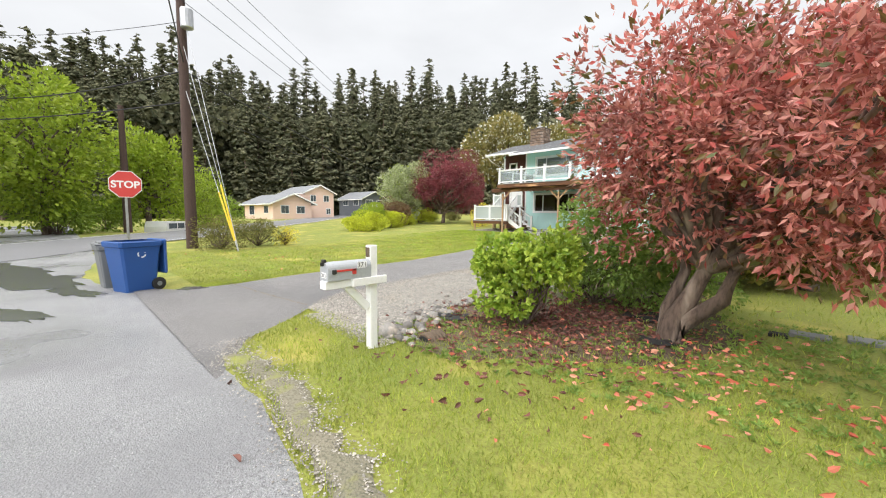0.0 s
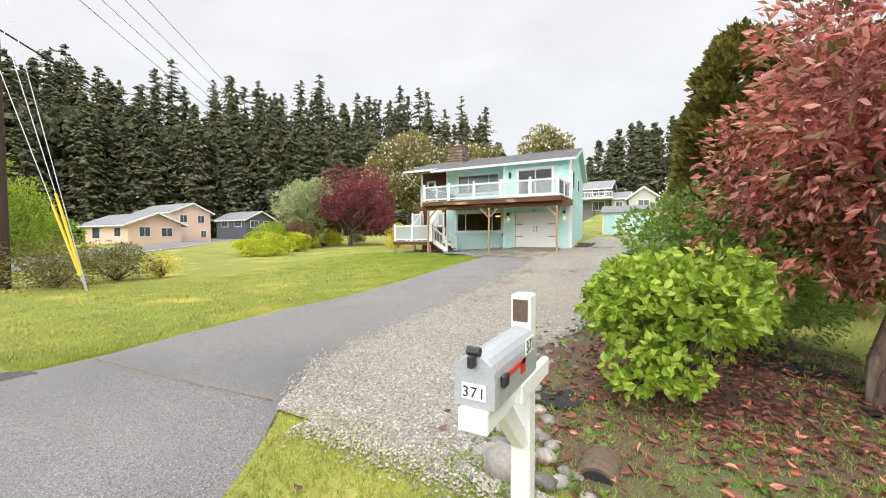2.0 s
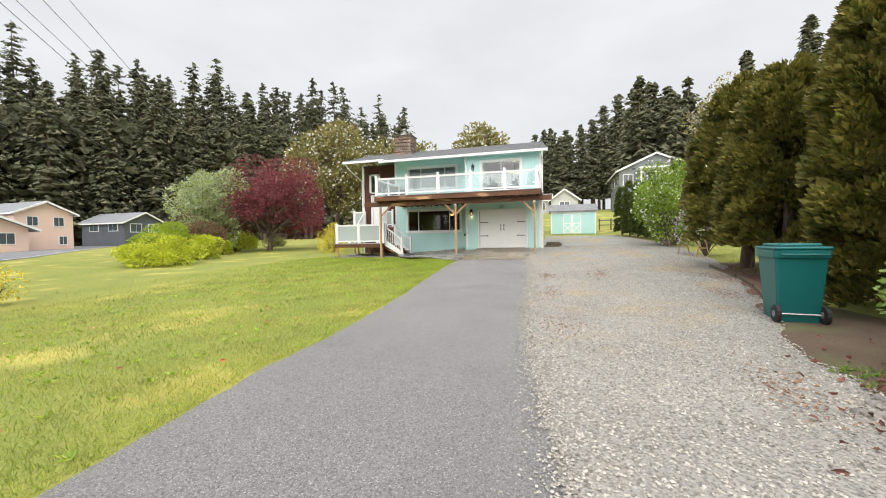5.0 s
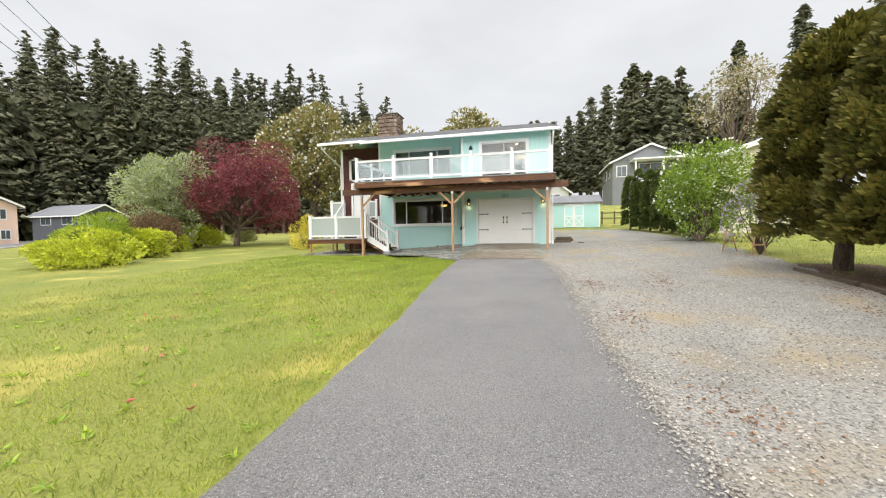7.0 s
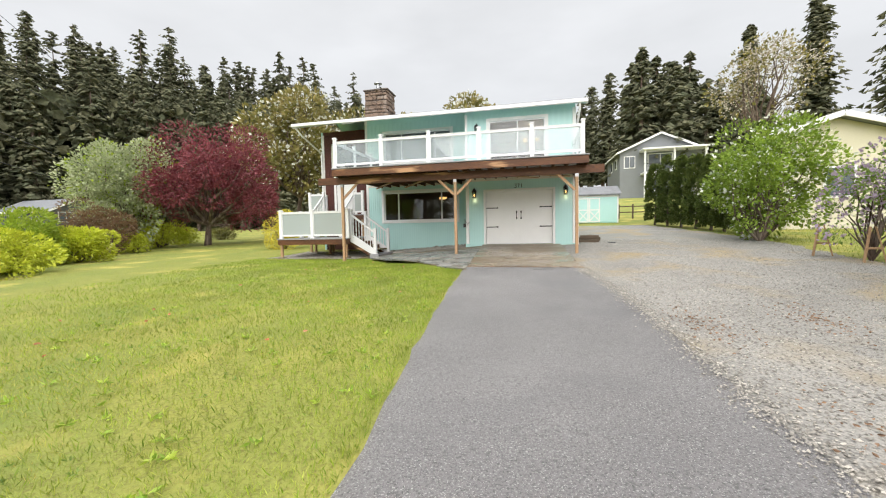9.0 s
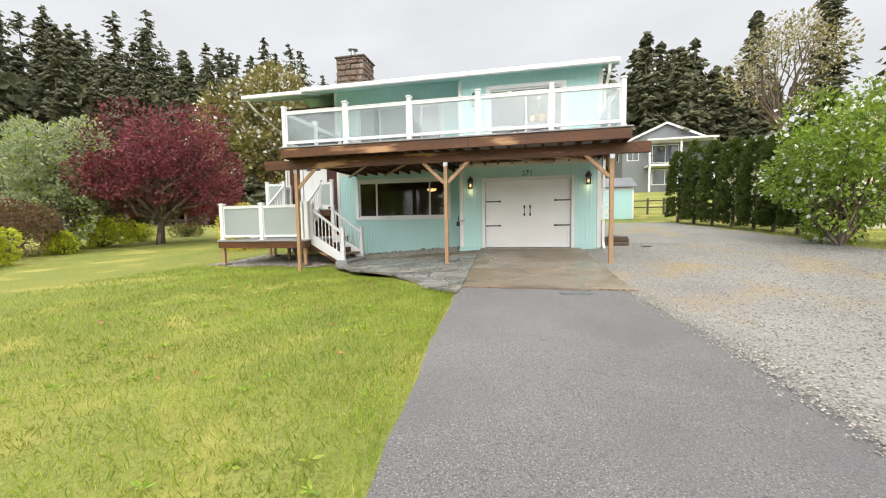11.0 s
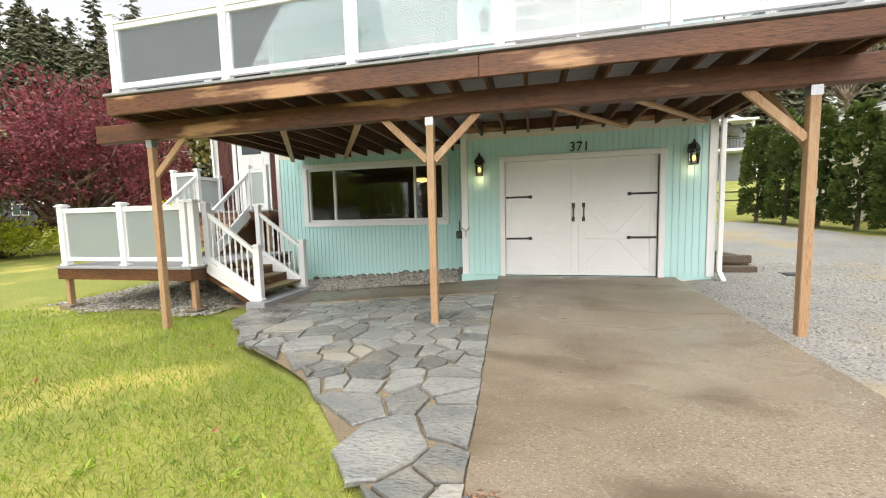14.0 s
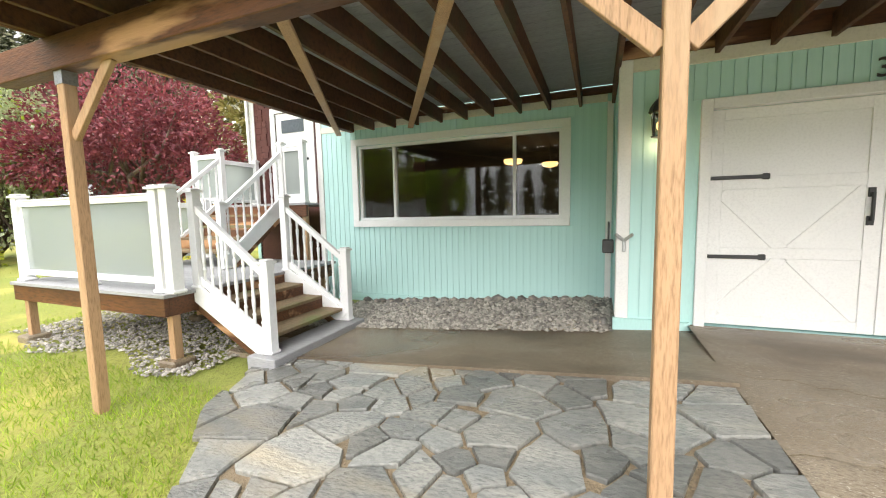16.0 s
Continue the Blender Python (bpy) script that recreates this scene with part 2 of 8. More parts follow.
# Grey-white sheet toned dark, so its colour carries the shade under the deck.
M_CORR = mat("deck_shaded_corrugated_metal", (0.125, 0.125, 0.12), (0.09, 0.087, 0.083), 0.75, 2, 30, 0.2, 0.05, 60)
M_BARK = mat("tree_bark", (0.15, 0.105, 0.08), (0.10, 0.07, 0.055), 0.9, 4, 30, 0.5, 1.0, 22, stain=(0.30, 0.24, 0.19), stain_scale=5, stretch=(1, 1, 0.3))
M_POLE = mat("creosoted_pole", (0.085, 0.05, 0.04), (0.06, 0.035, 0.03), 0.8, 2, 40, 0.3, 0.4, 50, stretch=(4, 4, 0.2))
M_BLUE = mat("blue_bin_plastic", (0.018, 0.075, 0.27), (0.02, 0.085, 0.29), 0.4, 2, 60, 0.1, 0.08, 90)
M_GREYBIN = mat("grey_bin_plastic", (0.19, 0.20, 0.21), (0.17, 0.18, 0.19), 0.45, 2, 60, 0.1, 0.08, 90)
M_TEAL = mat("teal_bin_plastic", (0.005, 0.13, 0.125), (0.005, 0.115, 0.11), 0.4, 2, 60, 0.1, 0.08, 90)
M_RUBBER = mat("black_rubber", (0.02, 0.02, 0.02), None, 0.8, 5, 50, 0.2)
M_REDPAINT = mat("red_paint", (0.62, 0.06, 0.05), (0.55, 0.05, 0.045), 0.4, 3, 40, 0.05)
M_YELLOW = mat("yellow_guy_guard", (0.80, 0.55, 0.03), (0.72, 0.48, 0.03), 0.5, 3, 40, 0.1)
M_ROCK = mat("river_rock", (0.25, 0.235, 0.215), (0.17, 0.16, 0.15), 0.65, 6, 30, 0.2, 0.2, 40, rnd=0.45, stain=(0.40, 0.34, 0.28), stain_scale=1.2)
M_PEBBLE = mat("mixed_pebbles", (0.40, 0.37, 0.325), (0.29, 0.27, 0.24), 0.8, 5, 30, 0.2, island=0.5)
# Room surfaces are near-black: the dimness indoors is put into their colour.
M_INT = mat("shade_toned_room_wall", (0.075, 0.062, 0.048), (0.06, 0.05, 0.04), 0.9, 1, 20, 0.1)
M_CURTAIN = mat("pale_blind", (0.66, 0.67, 0.68), (0.60, 0.61, 0.62), 0.9, 2, 20, 0.1)
M_GLASS = glass_mat("window_glass", (0.75, 0.78, 0.78))
M_PANEL = glass_mat("hazy_deck_glass", (0.92, 0.97, 0.97), 0.24, (0.62, 0.67, 0.69))
M_FROST = glass_mat("frosted_deck_glass", (0.88, 0.93, 0.91), 0.62, (0.66, 0.72, 0.70))
M_LAMP = emit_mat("warm_bulb", (1.0, 0.55, 0.18), 2.5)
M_DOWN = emit_mat("ceiling_downlight", (1.0, 0.82, 0.55), 6.0)
M_PINK = mat("peach_stucco", (0.82, 0.60, 0.50), (0.78, 0.57, 0.47), 0.9, 1, 30, 0.06, 0.1, 60)
M_GREYHOUSE = mat("slate_grey_siding", (0.12, 0.13, 0.15), (0.10, 0.11, 0.13), 0.8, 1, 30, 0.1)
M_MIDGREY = mat("mid_grey_siding", (0.22, 0.235, 0.245), (0.20, 0.21, 0.22), 0.8, 1, 30, 0.1)
M_CREAMHOUSE = mat("cream_siding", (0.66, 0.62, 0.47), (0.62, 0.58, 0.44), 0.8, 1, 30, 0.06)
M_GREYWHITE = mat("pale_grey_siding", (0.55, 0.55, 0.54), (0.50, 0.50, 0.49), 0.8, 1, 30, 0.06)
M_DARKWIN = mat("far_window_pane", (0.10, 0.12, 0.14), (0.07, 0.085, 0.10), 0.12, 2, 20, 0.1)
M_OLDWOOD = mat("old_timber", (0.14, 0.10, 0.07), (0.10, 0.075, 0.05), 0.9, 2, 30, 0.3)
M_WIRE = mat("black_cable", (0.025, 0.025, 0.03), None, 0.7, 2, 20, 0.1)
M_GRASS = leaf_mat("grass_blades", (0.20, 0.275, 0.04), (0.41, 0.44, 0.078), 0.6, 0.3, 0.25)
M_LUSH = leaf_mat("lush_grass_blades", (0.16, 0.27, 0.018), (0.33, 0.42, 0.04), 0.55, 0.35, 0.25)
M_GRASSDRY = leaf_mat("yellow_moss_grass", (0.40, 0.37, 0.07), (0.55, 0.47, 0.13), 0.7, 0.3, 0.2)
M_PHOT = leaf_mat("photinia_red_leaves", (0.25, 0.055, 0.04), (0.62, 0.28, 0.24), 0.35, 0.3, 0.45)
M_PHOTY = leaf_mat("photinia_young_leaves", (0.50, 0.10, 0.09), (0.70, 0.36, 0.30), 0.35, 0.35, 0.3)
M_PHOTG = leaf_mat("photinia_green_leaves", (0.08, 0.10, 0.025), (0.25, 0.13, 0.05), 0.35, 0.3, 0.3)
M_LAUREL = leaf_mat("bright_green_shrub_leaves", (0.20, 0.33, 0.035), (0.46, 0.56, 0.08), 0.35, 0.35, 0.25)
M_SHRUB = leaf_mat("soft_green_shrub_leaves", (0.15, 0.25, 0.045), (0.26, 0.36, 0.08), 0.5, 0.35, 0.25)
M_ARBOR = leaf_mat("arborvitae_sprays", (0.085, 0.10, 0.018), (0.24, 0.20, 0.045), 0.6, 0.2, 0.35)
M_ARBORH = leaf_mat("hedge_sprays", (0.07, 0.105, 0.022), (0.13, 0.16, 0.035), 0.6, 0.2, 0.3)
M_FIR = leaf_mat("fir_needles", (0.088, 0.10, 0.062), (0.185, 0.18, 0.112), 0.95, 0.2, 0.4, 0.05)
M_LIME = leaf_mat("spring_lime_leaves", (0.24, 0.34, 0.03), (0.36, 0.44, 0.05), 0.5, 0.4, 0.3)
M_GOLD = leaf_mat("golden_juniper_sprays", (0.40, 0.46, 0.03), (0.60, 0.62, 0.06), 0.55, 0.3, 0.25)
M_YELLOWLEAF = leaf_mat("yellow_leaves", (0.62, 0.53, 0.04), (0.72, 0.62, 0.10), 0.5, 0.3, 0.2)
M_PLUM = leaf_mat("purple_plum_leaves", (0.14, 0.026, 0.04), (0.29, 0.075, 0.085), 0.5, 0.25, 0.35)
M_PALE = leaf_mat("pale_dogwood_leaves", (0.30, 0.36, 0.16), (0.52, 0.55, 0.36), 0.5, 0.35, 0.25)
M_BROWNBUSH = leaf_mat("brown_twiggy_leaves", (0.13, 0.075, 0.04), (0.20, 0.12, 0.06), 0.7, 0.2, 0.3)
M_MADRONE = leaf_mat("madrone_leaves", (0.17, 0.17, 0.04), (0.32, 0.26, 0.09), 0.5, 0.3, 0.3)
M_BLOSSOM = leaf_mat("white_blossom", (0.70, 0.72, 0.62), (0.80, 0.80, 0.74), 0.6, 0.3, 0.1)
M_BUSH = leaf_mat("viburnum_leaves", (0.16, 0.25, 0.03), (0.30, 0.40, 0.055), 0.5, 0.35, 0.3)
M_LILAC = leaf_mat("lilac_flowers", (0.42, 0.32, 0.44), (0.52, 0.42, 0.52), 0.6, 0.3, 0.15)
M_OLIVE = leaf_mat("olive_shrub_leaves", (0.13, 0.14, 0.03), (0.22, 0.20, 0.06), 0.6, 0.25, 0.3)
M_FALLEN = leaf_mat("fallen_red_leaves", (0.55, 0.10, 0.06), (0.66, 0.33, 0.22), 0.6, 0.15, 0.3)


# ---- builders ----
def thing(name, at, label, category, group="", kind=""):
    ob = new(name)
    ob.location = at
    return tagged(ob, label, category, group, kind)


def as_mesh(name, bm, material, smooth=False):
    me = bpy.data.meshes.new(name)
    bm.to_mesh(me)
    bm.free()
    me.materials.append(material)
    if smooth:
        me.shade_smooth()
    return me


def part(name, bm, material, parent=None, label="", smooth=False, local=False):
    """A bmesh in world metres (local: in its thing's own) as one object under a thing or part."""
    ob = new(name, as_mesh(name, bm, material, smooth))
    if parent is not None:
        ob.parent = parent
        if not local:
            if parent.parent is None and parent.type == "EMPTY":
                ob.matrix_parent_inverse = Matrix.Translation(-parent.location)
    if label:
        ob["label"] = label
    return ob


def np_mesh(name, verts, faces, material, smooth=False):
    me = bpy.data.meshes.new(name)
    me.from_pydata(np.asarray(verts, float).tolist(), [], faces.tolist() if hasattr(faces, "tolist") else faces)
    me.materials.append(material)
    if smooth:
        me.shade_smooth()
    return me


def np_part(name, verts, faces, material, parent=None, smooth=False, kind="", label=""):
    ob = new(name, np_mesh(name, verts, faces, material, smooth))
    if parent is not None:
        ob.parent = parent
    return tagged(ob, label, kind=kind)


def box(x0, x1, y0, y1, z0, z1, bm=None, bevel=0.0):
    own = bmesh.new()
    bmesh.ops.create_cube(own, size=1.0, matrix=Matrix.Translation(((x0 + x1) / 2, (y0 + y1) / 2, (z0 + z1) / 2)) @ Matrix.Diagonal((x1 - x0, y1 - y0, z1 - z0, 1)))
    if bevel:
        bmesh.ops.bevel(own, geom=own.edges[:], offset=bevel, segments=1, affect="EDGES")
    if bm is None:
        return own
    return joined(bm, own)


def joined(bm, own):
    me = bpy.data.meshes.new("tmp")
    own.to_mesh(me)
    own.free()
    bm.from_mesh(me)
    bpy.data.meshes.remove(me)
    return bm


def beam(a, b, w, h, bm=None, bevel=0.004, up=(0, 0, 1)):
    """A bar of section w by h from a to b."""
    a, b = Vector(a), Vector(b)
    d = b - a
    z = d.normalized()
    x = z.cross(Vector(up))
    if x.length < 1e-4:
        x = Vector((1, 0, 0))
    x.normalize()
    y = z.cross(x)
    m = Matrix((x, y, z)).transposed().to_4x4()
    own = bmesh.new()
    bmesh.ops.create_cube(own, size=1.0, matrix=Matrix.Translation((a + b) / 2) @ m @ Matrix.Diagonal((w, h, d.length, 1)))
    if bevel:
        bmesh.ops.bevel(own, geom=own.edges[:], offset=bevel, segments=1, affect="EDGES")
    return own if bm is None else joined(bm, own)


def lathe(profile, at, seg=12, bm=None, axis="z"):
    """A turned shape: (radius, height) up the axis."""
    own = bmesh.new()
    rings = []
    for r, h in profile:
        ring = []
        for i in range(seg):
            a = 2 * math.pi * i / seg
            p = (r * math.cos(a), r * math.sin(a), h)
            if axis == "y":
                p = (p[0], h, p[1])
            if axis == "x":
                p = (h, p[0], p[1])
            ring.append(own.verts.new(Vector(at) + Vector(p)))
        rings.append(ring)
    for a, b in zip(rings, rings[1:]):
        for i in range(seg):
            own.faces.new((a[i], a[(i + 1) % seg], b[(i + 1) % seg], b[i]))
    own.faces.new(rings[0][::-1])
    own.faces.new(rings[-1])
    bmesh.ops.recalc_face_normals(own, faces=own.faces[:])
    return own if bm is None else joined(bm, own)


def tube(points, radii, seg=7):
    """Verts and quads of a tapered tube along a polyline."""
    V, F = [], []
    pts = [Vector(p) for p in points]
    for i, p in enumerate(pts):
        d = (pts[min(i + 1, len(pts) - 1)] - pts[max(i - 1, 0)]).normalized()
        x = d.orthogonal().normalized() if abs(d.z) > 0.9 else d.cross(Vector((0, 0, 1))).normalized()
        y = d.cross(x)
        for k in range(seg):
            a = 2 * math.pi * k / seg
            V.append(p + (x * math.cos(a) + y * math.sin(a)) * radii[i])
    for i in range(len(pts) - 1):
        for k in range(seg):
            F.append((i * seg + k, i * seg + (k + 1) % seg, (i + 1) * seg + (k + 1) % seg, (i + 1) * seg + k))
    return V, F


def tubes_mesh(name, list_of, material, seg=7):
    V, F = [], []
    for pts, rad in list_of:
        v, f = tube(pts, rad, seg)
        o = len(V)
        V += v
        F += [tuple(i + o for i in q) for q in f]
    return np_mesh(name, [tuple(v) for v in V], F, material, True)


def smooth_step(u):
    u = np.clip(u, 0, 1)
    return u * u * (3 - 2 * u)


RIGHT_Y, RIGHT_Z = (-60, -30, 0, 3, 9, 15, 19.5, 24.5, 35, 60, 120, 400), (-0.3, -0.15, -0.08, 0, 0, 0.27, 0.47, 0.80, 1.45, 4.5, 9, 14)
LEFT_Y, LEFT_Z = (-60, -30, 0, 3, 9, 15, 20, 24, 30, 60, 120, 400), (-0.3, -0.15, -0.08, 0, 0, 0.2, 0.36, 0.40, 0.60, 1.3, 3, 6)


def ground_z(x, y):
    """The lie of the land: level by the street, rising to the garage and the back garden, flatter over the lawn."""
    a = np.interp(y, RIGHT_Y, RIGHT_Z)
    b = np.interp(y, LEFT_Y, LEFT_Z)
    u = smooth_step((np.asarray(x, float) + 13) / 3)
    return b + (a - b) * u


def gz(x, y):
    return float(ground_z(x, y))


DRIVE_Y = (1.0, 1.3, 1.7, 2.2, 2.9, 3.6, 4.4, 6.5, 9.0, 11.4, 14.0, 16.7, 19.3)
DRIVE_L = (-10.6, -9.9, -9.2, -8.5, -8.2, -8.3, -8.5, -8.85, -9.05, -9.2, -9.5, -9.75, -9.9)
DRIVE_R = (-2.0, -2.6, -3.3, -4.1, -4.6, -5.1, -5.6, -5.97, -6.28, -6.45, -6.55, -6.7, -7.05)
GRAV_Y = (3.4, 4.4, 6.1, 8.4, 11.0, 14.3, 18.0, 24.0, 27.5, 31.4, 34.8)
GRAV_R = (-3.0, -3.3, -3.5, -3.1, -2.4, -1.5, -0.5, -0.1, -0.2, -0.9, -1.7)


def wob(t, seed, amp=0.06, f=1.7):
    return amp * noise.noise((t * f, seed, 0.3)) * 2 + amp * 0.5 * noise.noise((t * f * 4, seed + 9, 0.1))


def strip(name, ys, xl, xr, nx, dz, material, parent=None):
    """A surface that follows the land between two edges, each a function of y."""
    V, F = [], []
    for y in ys:
        a, b = xl(y), xr(y)
        for i in range(nx + 1):
            x = a + (b - a) * i / nx
            edge = 0.02 if i in (0, nx) else 0
            V.append((x, y, gz(x, y) + dz - edge))
    for j in range(len(ys) - 1):
        for i in range(nx):
            o = j * (nx + 1) + i
            F.append((o, o + 1, o + nx + 2, o + nx + 1))
    return np_part(name, V, F, material, parent, True)


def leaves(name, P, N, size, material, width=0.45, shape=2, droop=0.0, rng=None, fold=0.25):
    """Verts and faces of many pointed leaves: base points P, directions N (n x 3 arrays), lengths size."""
    n = len(P)
    rng = rng or np.random.default_rng(1)
    N = N / np.maximum(np.linalg.norm(N, axis=1, keepdims=True), 1e-6)
    N[:, 2] -= droop
    N = N / np.maximum(np.linalg.norm(N, axis=1, keepdims=True), 1e-6)
    R = rng.normal(size=(n, 3))
    S = np.cross(N, R)
    S /= np.maximum(np.linalg.norm(S, axis=1, keepdims=True), 1e-6)
    U = np.cross(S, N)
    L = (size * rng.uniform(0.7, 1.3, n))[:, None] if np.isscalar(size) else np.asarray(size)[:, None]
    W = L * width * 0.5
    if shape == 2:
        V = np.stack([P, P + N * L * 0.45 - S * W + U * W * fold, P + N * L, P + N * L * 0.45 + S * W + U * W * fold], 1).reshape(-1, 3)
        k = np.arange(n)[:, None] * 4
        F = np.concatenate([k + np.array([[0, 1, 2]]), k + np.array([[0, 2, 3]])], 1).reshape(-1, 3)
    else:
        V = np.stack([P, P + N * L * 0.3 - S * W * 0.9 + U * W * fold, P + N * L * 0.68 - S * W * 0.8 + U * W * fold, P + N * L - U * W * 0.3,
                      P + N * L * 0.68 + S * W * 0.8 + U * W * fold, P + N * L * 0.3 + S * W * 0.9 + U * W * fold, P + N * L * 0.5], 1).reshape(-1, 3)
        k = np.arange(n)[:, None] * 7
        F = np.concatenate([k + np.array([[0, 1, 6]]), k + np.array([[1, 2, 6]]), k + np.array([[2, 3, 6]]), k + np.array([[3, 4, 6]]), k + np.array([[4, 5, 6]]), k + np.array([[5, 0, 6]])], 1).reshape(-1, 3)
    return np_mesh(name, V, F, material)


def blob_points(rng, n, centre, radii, lumps=14, lump=0.35, shell=0.55, flat_bottom=-1.0):
    """Points and outward ways over an uneven, lumpy crown."""
    centre, radii = np.array(centre), np.array(radii)
    C = rng.normal(size=(lumps, 3))
    C /= np.linalg.norm(C, axis=1, keepdims=True)
    C[:, 2] = np.where(C[:, 2] < flat_bottom, -C[:, 2] * 0.3, C[:, 2])
    C *= rng.uniform(0.45, 0.8, (lumps, 1))
    R = rng.uniform(lump * 0.7, lump * 1.35, lumps)
    i = rng.integers(0, lumps, n)
    D = rng.normal(size=(n, 3))
    D /= np.linalg.norm(D, axis=1, keepdims=True)
    r = rng.uniform(shell, 1.0, n) ** 0.6
    p = C[i] + D * (R[i] * r)[:, None]
    keep = p[:, 2] > flat_bottom
    p, D, i = p[keep], D[keep], i[keep]
    way = D + p * 0.5 + rng.normal(size=p.shape) * 0.55
    return centre + p * radii, way, centre + C * radii


def limbs(rng, base, tips, r0, mid_lift=0.25, seg=5):
    """Bent tapering limbs from base to each tip."""
    out = []
    base = np.array(base, float)
    for t in tips:
        t = np.array(t, float)
        m1 = base + (t - base) * 0.4 + rng.normal(size=3) * 0.08 * np.linalg.norm(t - base) + np.array([0, 0, mid_lift * 0.4])
        m2 = base + (t - base) * 0.72 + rng.normal(size=3) * 0.06 * np.linalg.norm(t - base) + np.array([0, 0, mid_lift * 0.25])
        out.append(([tuple(base), tuple(m1), tuple(m2), tuple(t)], [r0, r0 * 0.6, r0 * 0.38, r0 * 0.12]))
    return out


def leafy(name, at, label, category, centre, radii, n, size, material, bark=None, r0=0.05, seed=1, lumps=14, lump=0.35, width=0.5, droop=0.0, shape=2, shell=0.55, flat=-1.0, extra=(), trunk=None, mid_lift=0.2, group="", cluster=1, more=()):
    """A shrub or tree: stems, limbs and a crown of single leaves, set singly or in whorls."""
    rng = np.random.default_rng(seed)
    th = thing(name, at, label, category, group)
    P, W, C = blob_points(rng, n // cluster, centre, radii, lumps, lump, shell, flat)
    if cluster > 1:
        W = W / np.linalg.norm(W, axis=1, keepdims=True)
        P = np.repeat(P, cluster, axis=0)
        W = np.repeat(W, cluster, axis=0) * 0.55 + rng.normal(size=P.shape) * 0.62
    inv = Matrix.Translation(-Vector(at))
    top = trunk[-1] if trunk else at
    li = limbs(rng, top, C, r0, mid_lift)
    if trunk:
        k = len(trunk)
        li.append((trunk, [r0 * 1.9 * (1 - 0.4 * i / max(k - 1, 1)) for i in range(k)]))
    li += list(more)
    st = new("trunk" if trunk else "stem", tubes_mesh("stem", li, bark or M_BARK))
    cr = new("crown", leaves("crown", P, W, size, material, width, shape, droop, rng))
    kids = [st, cr]
    for nm, mt, cnt, sz, wd in extra:
        Q, W2, _ = blob_points(np.random.default_rng(seed), cnt, centre, np.array(radii) * 1.03, lumps, lump, 0.9, flat)
        kids.append(new(nm, leaves(nm, Q, W2, sz, mt, wd, shape, 0, np.random.default_rng(seed + 5))))
    for o in kids:
        o.parent = th
        o.matrix_parent_inverse = inv
    return th


# ---- ground ----
PATIO_EDGE = ((-14.4, 23.9), (-14.35, 23.3), (-13.9, 22.3), (-13.3, 21.6), (-12.8, 21.15), (-12.1, 20.75), (-11.5, 20.35), (-11.1, 19.9), (-10.5, 19.25), (-9.95, 18.8))


def patio_left(y):
    return float(np.interp(y, [p[1] for p in PATIO_EDGE][::-1], [p[0] for p in PATIO_EDGE][::-1]))


def drive_l(y):
    return float(np.interp(y, DRIVE_Y, DRIVE_L)) + wob(y, 1, 0.025, 2.6)


def drive_r(y):
    return float(np.interp(y, DRIVE_Y, DRIVE_R)) + wob(y, 2, 0.03, 2.6)


def grav_r(y):
    return float(np.interp(y, GRAV_Y, GRAV_R)) + wob(y, 3, 0.12)


def grav_l(y):
    if y < 19.3:
        return drive_r(y) - 0.08
    return -7.4 if y < 24.3 else -6.72


def street_edge(x):
    """The near kerbless edge of the side street, as y over x."""
    return float(np.interp(x, (-16, -14.8, -12, -9.9, -9.2, -3.2, -1.75, -0.8, 1, 6, 60), (1.5, 1.2, 0.95, 1.2, 1.7, 1.75, 1.6, 1.45, 0.7, -0.6, -8))) + wob(x, 5, 0.07)


def covered(x, y):
    """Where harder surfaces lie over the soil."""
    if 1.9 < y < 19.1 and drive_l(y) + 0.4 < x < drive_r(y) + (0.05 if y > 4.2 else -0.4):
        return True
    if 4.0 < y < 34 and grav_l(y) - 0.1 < x < grav_r(y) - 0.35:
        return True
    if 19 < y < 25.5 and -10.4 < x < -6.9:
        return True
    if 19 < y < 25.9 and patio_left(min(y, 23.9)) + 0.8 < x < -10:
        return True
    return y < street_edge(x) - 0.35 if -60 < x < 60 and y > -9 else False


def axis_steps(a, b, fine0, fine1, fine, coarse):
    out, v = [], a
    while v < b:
        out.append(v)
        v += fine if fine0 <= v < fine1 else min(coarse, max(fine, 0.12 * min(abs(v - fine0), abs(v - fine1))))
    return out + [b]


gxs = axis_steps(-420, 320, -24, 6, 0.35, 40)
gys = axis_steps(-160, 420, -2, 38, 0.35, 40)
V = []
for y in gys:
    for x in gxs:
        z = gz(x, y) + 0.016 * noise.noise((x * 1.3, y * 1.3, 0))
        z -= 1.0 * float(smooth_step(1.6 - math.hypot(x + 42.3, y - 8.2) / 3.6))
        if covered(x, y):
            z -= 0.07
            if -13.2 < x < -10 and 20 < y < 25.9:
                z -= 0.12
        if 23.4 < y < 25.9 and -14.2 < x < -10.3:
            z = min(z, 0.32)
        V.append((x, y, z))
nx = len(gxs)
F = [(j * nx + i, j * nx + i + 1, (j + 1) * nx + i + 1, (j + 1) * nx + i) for j in range(len(gys) - 1) for i in range(nx - 1)]
tagged(np_part("ground", V, F, M_LAWN, None, True), "uneven mossy spring lawn over flat and rising land", "ground", kind="structure")

ys = [1.55, 1.75] + [1.9 + 0.3 * i for i in range(59)]
tagged(strip("driveway", ys, drive_l, drive_r, 14, 0.028, M_ASPHALT), "damp worn grey asphalt driveway with ragged edges", "driveway", kind="structure")
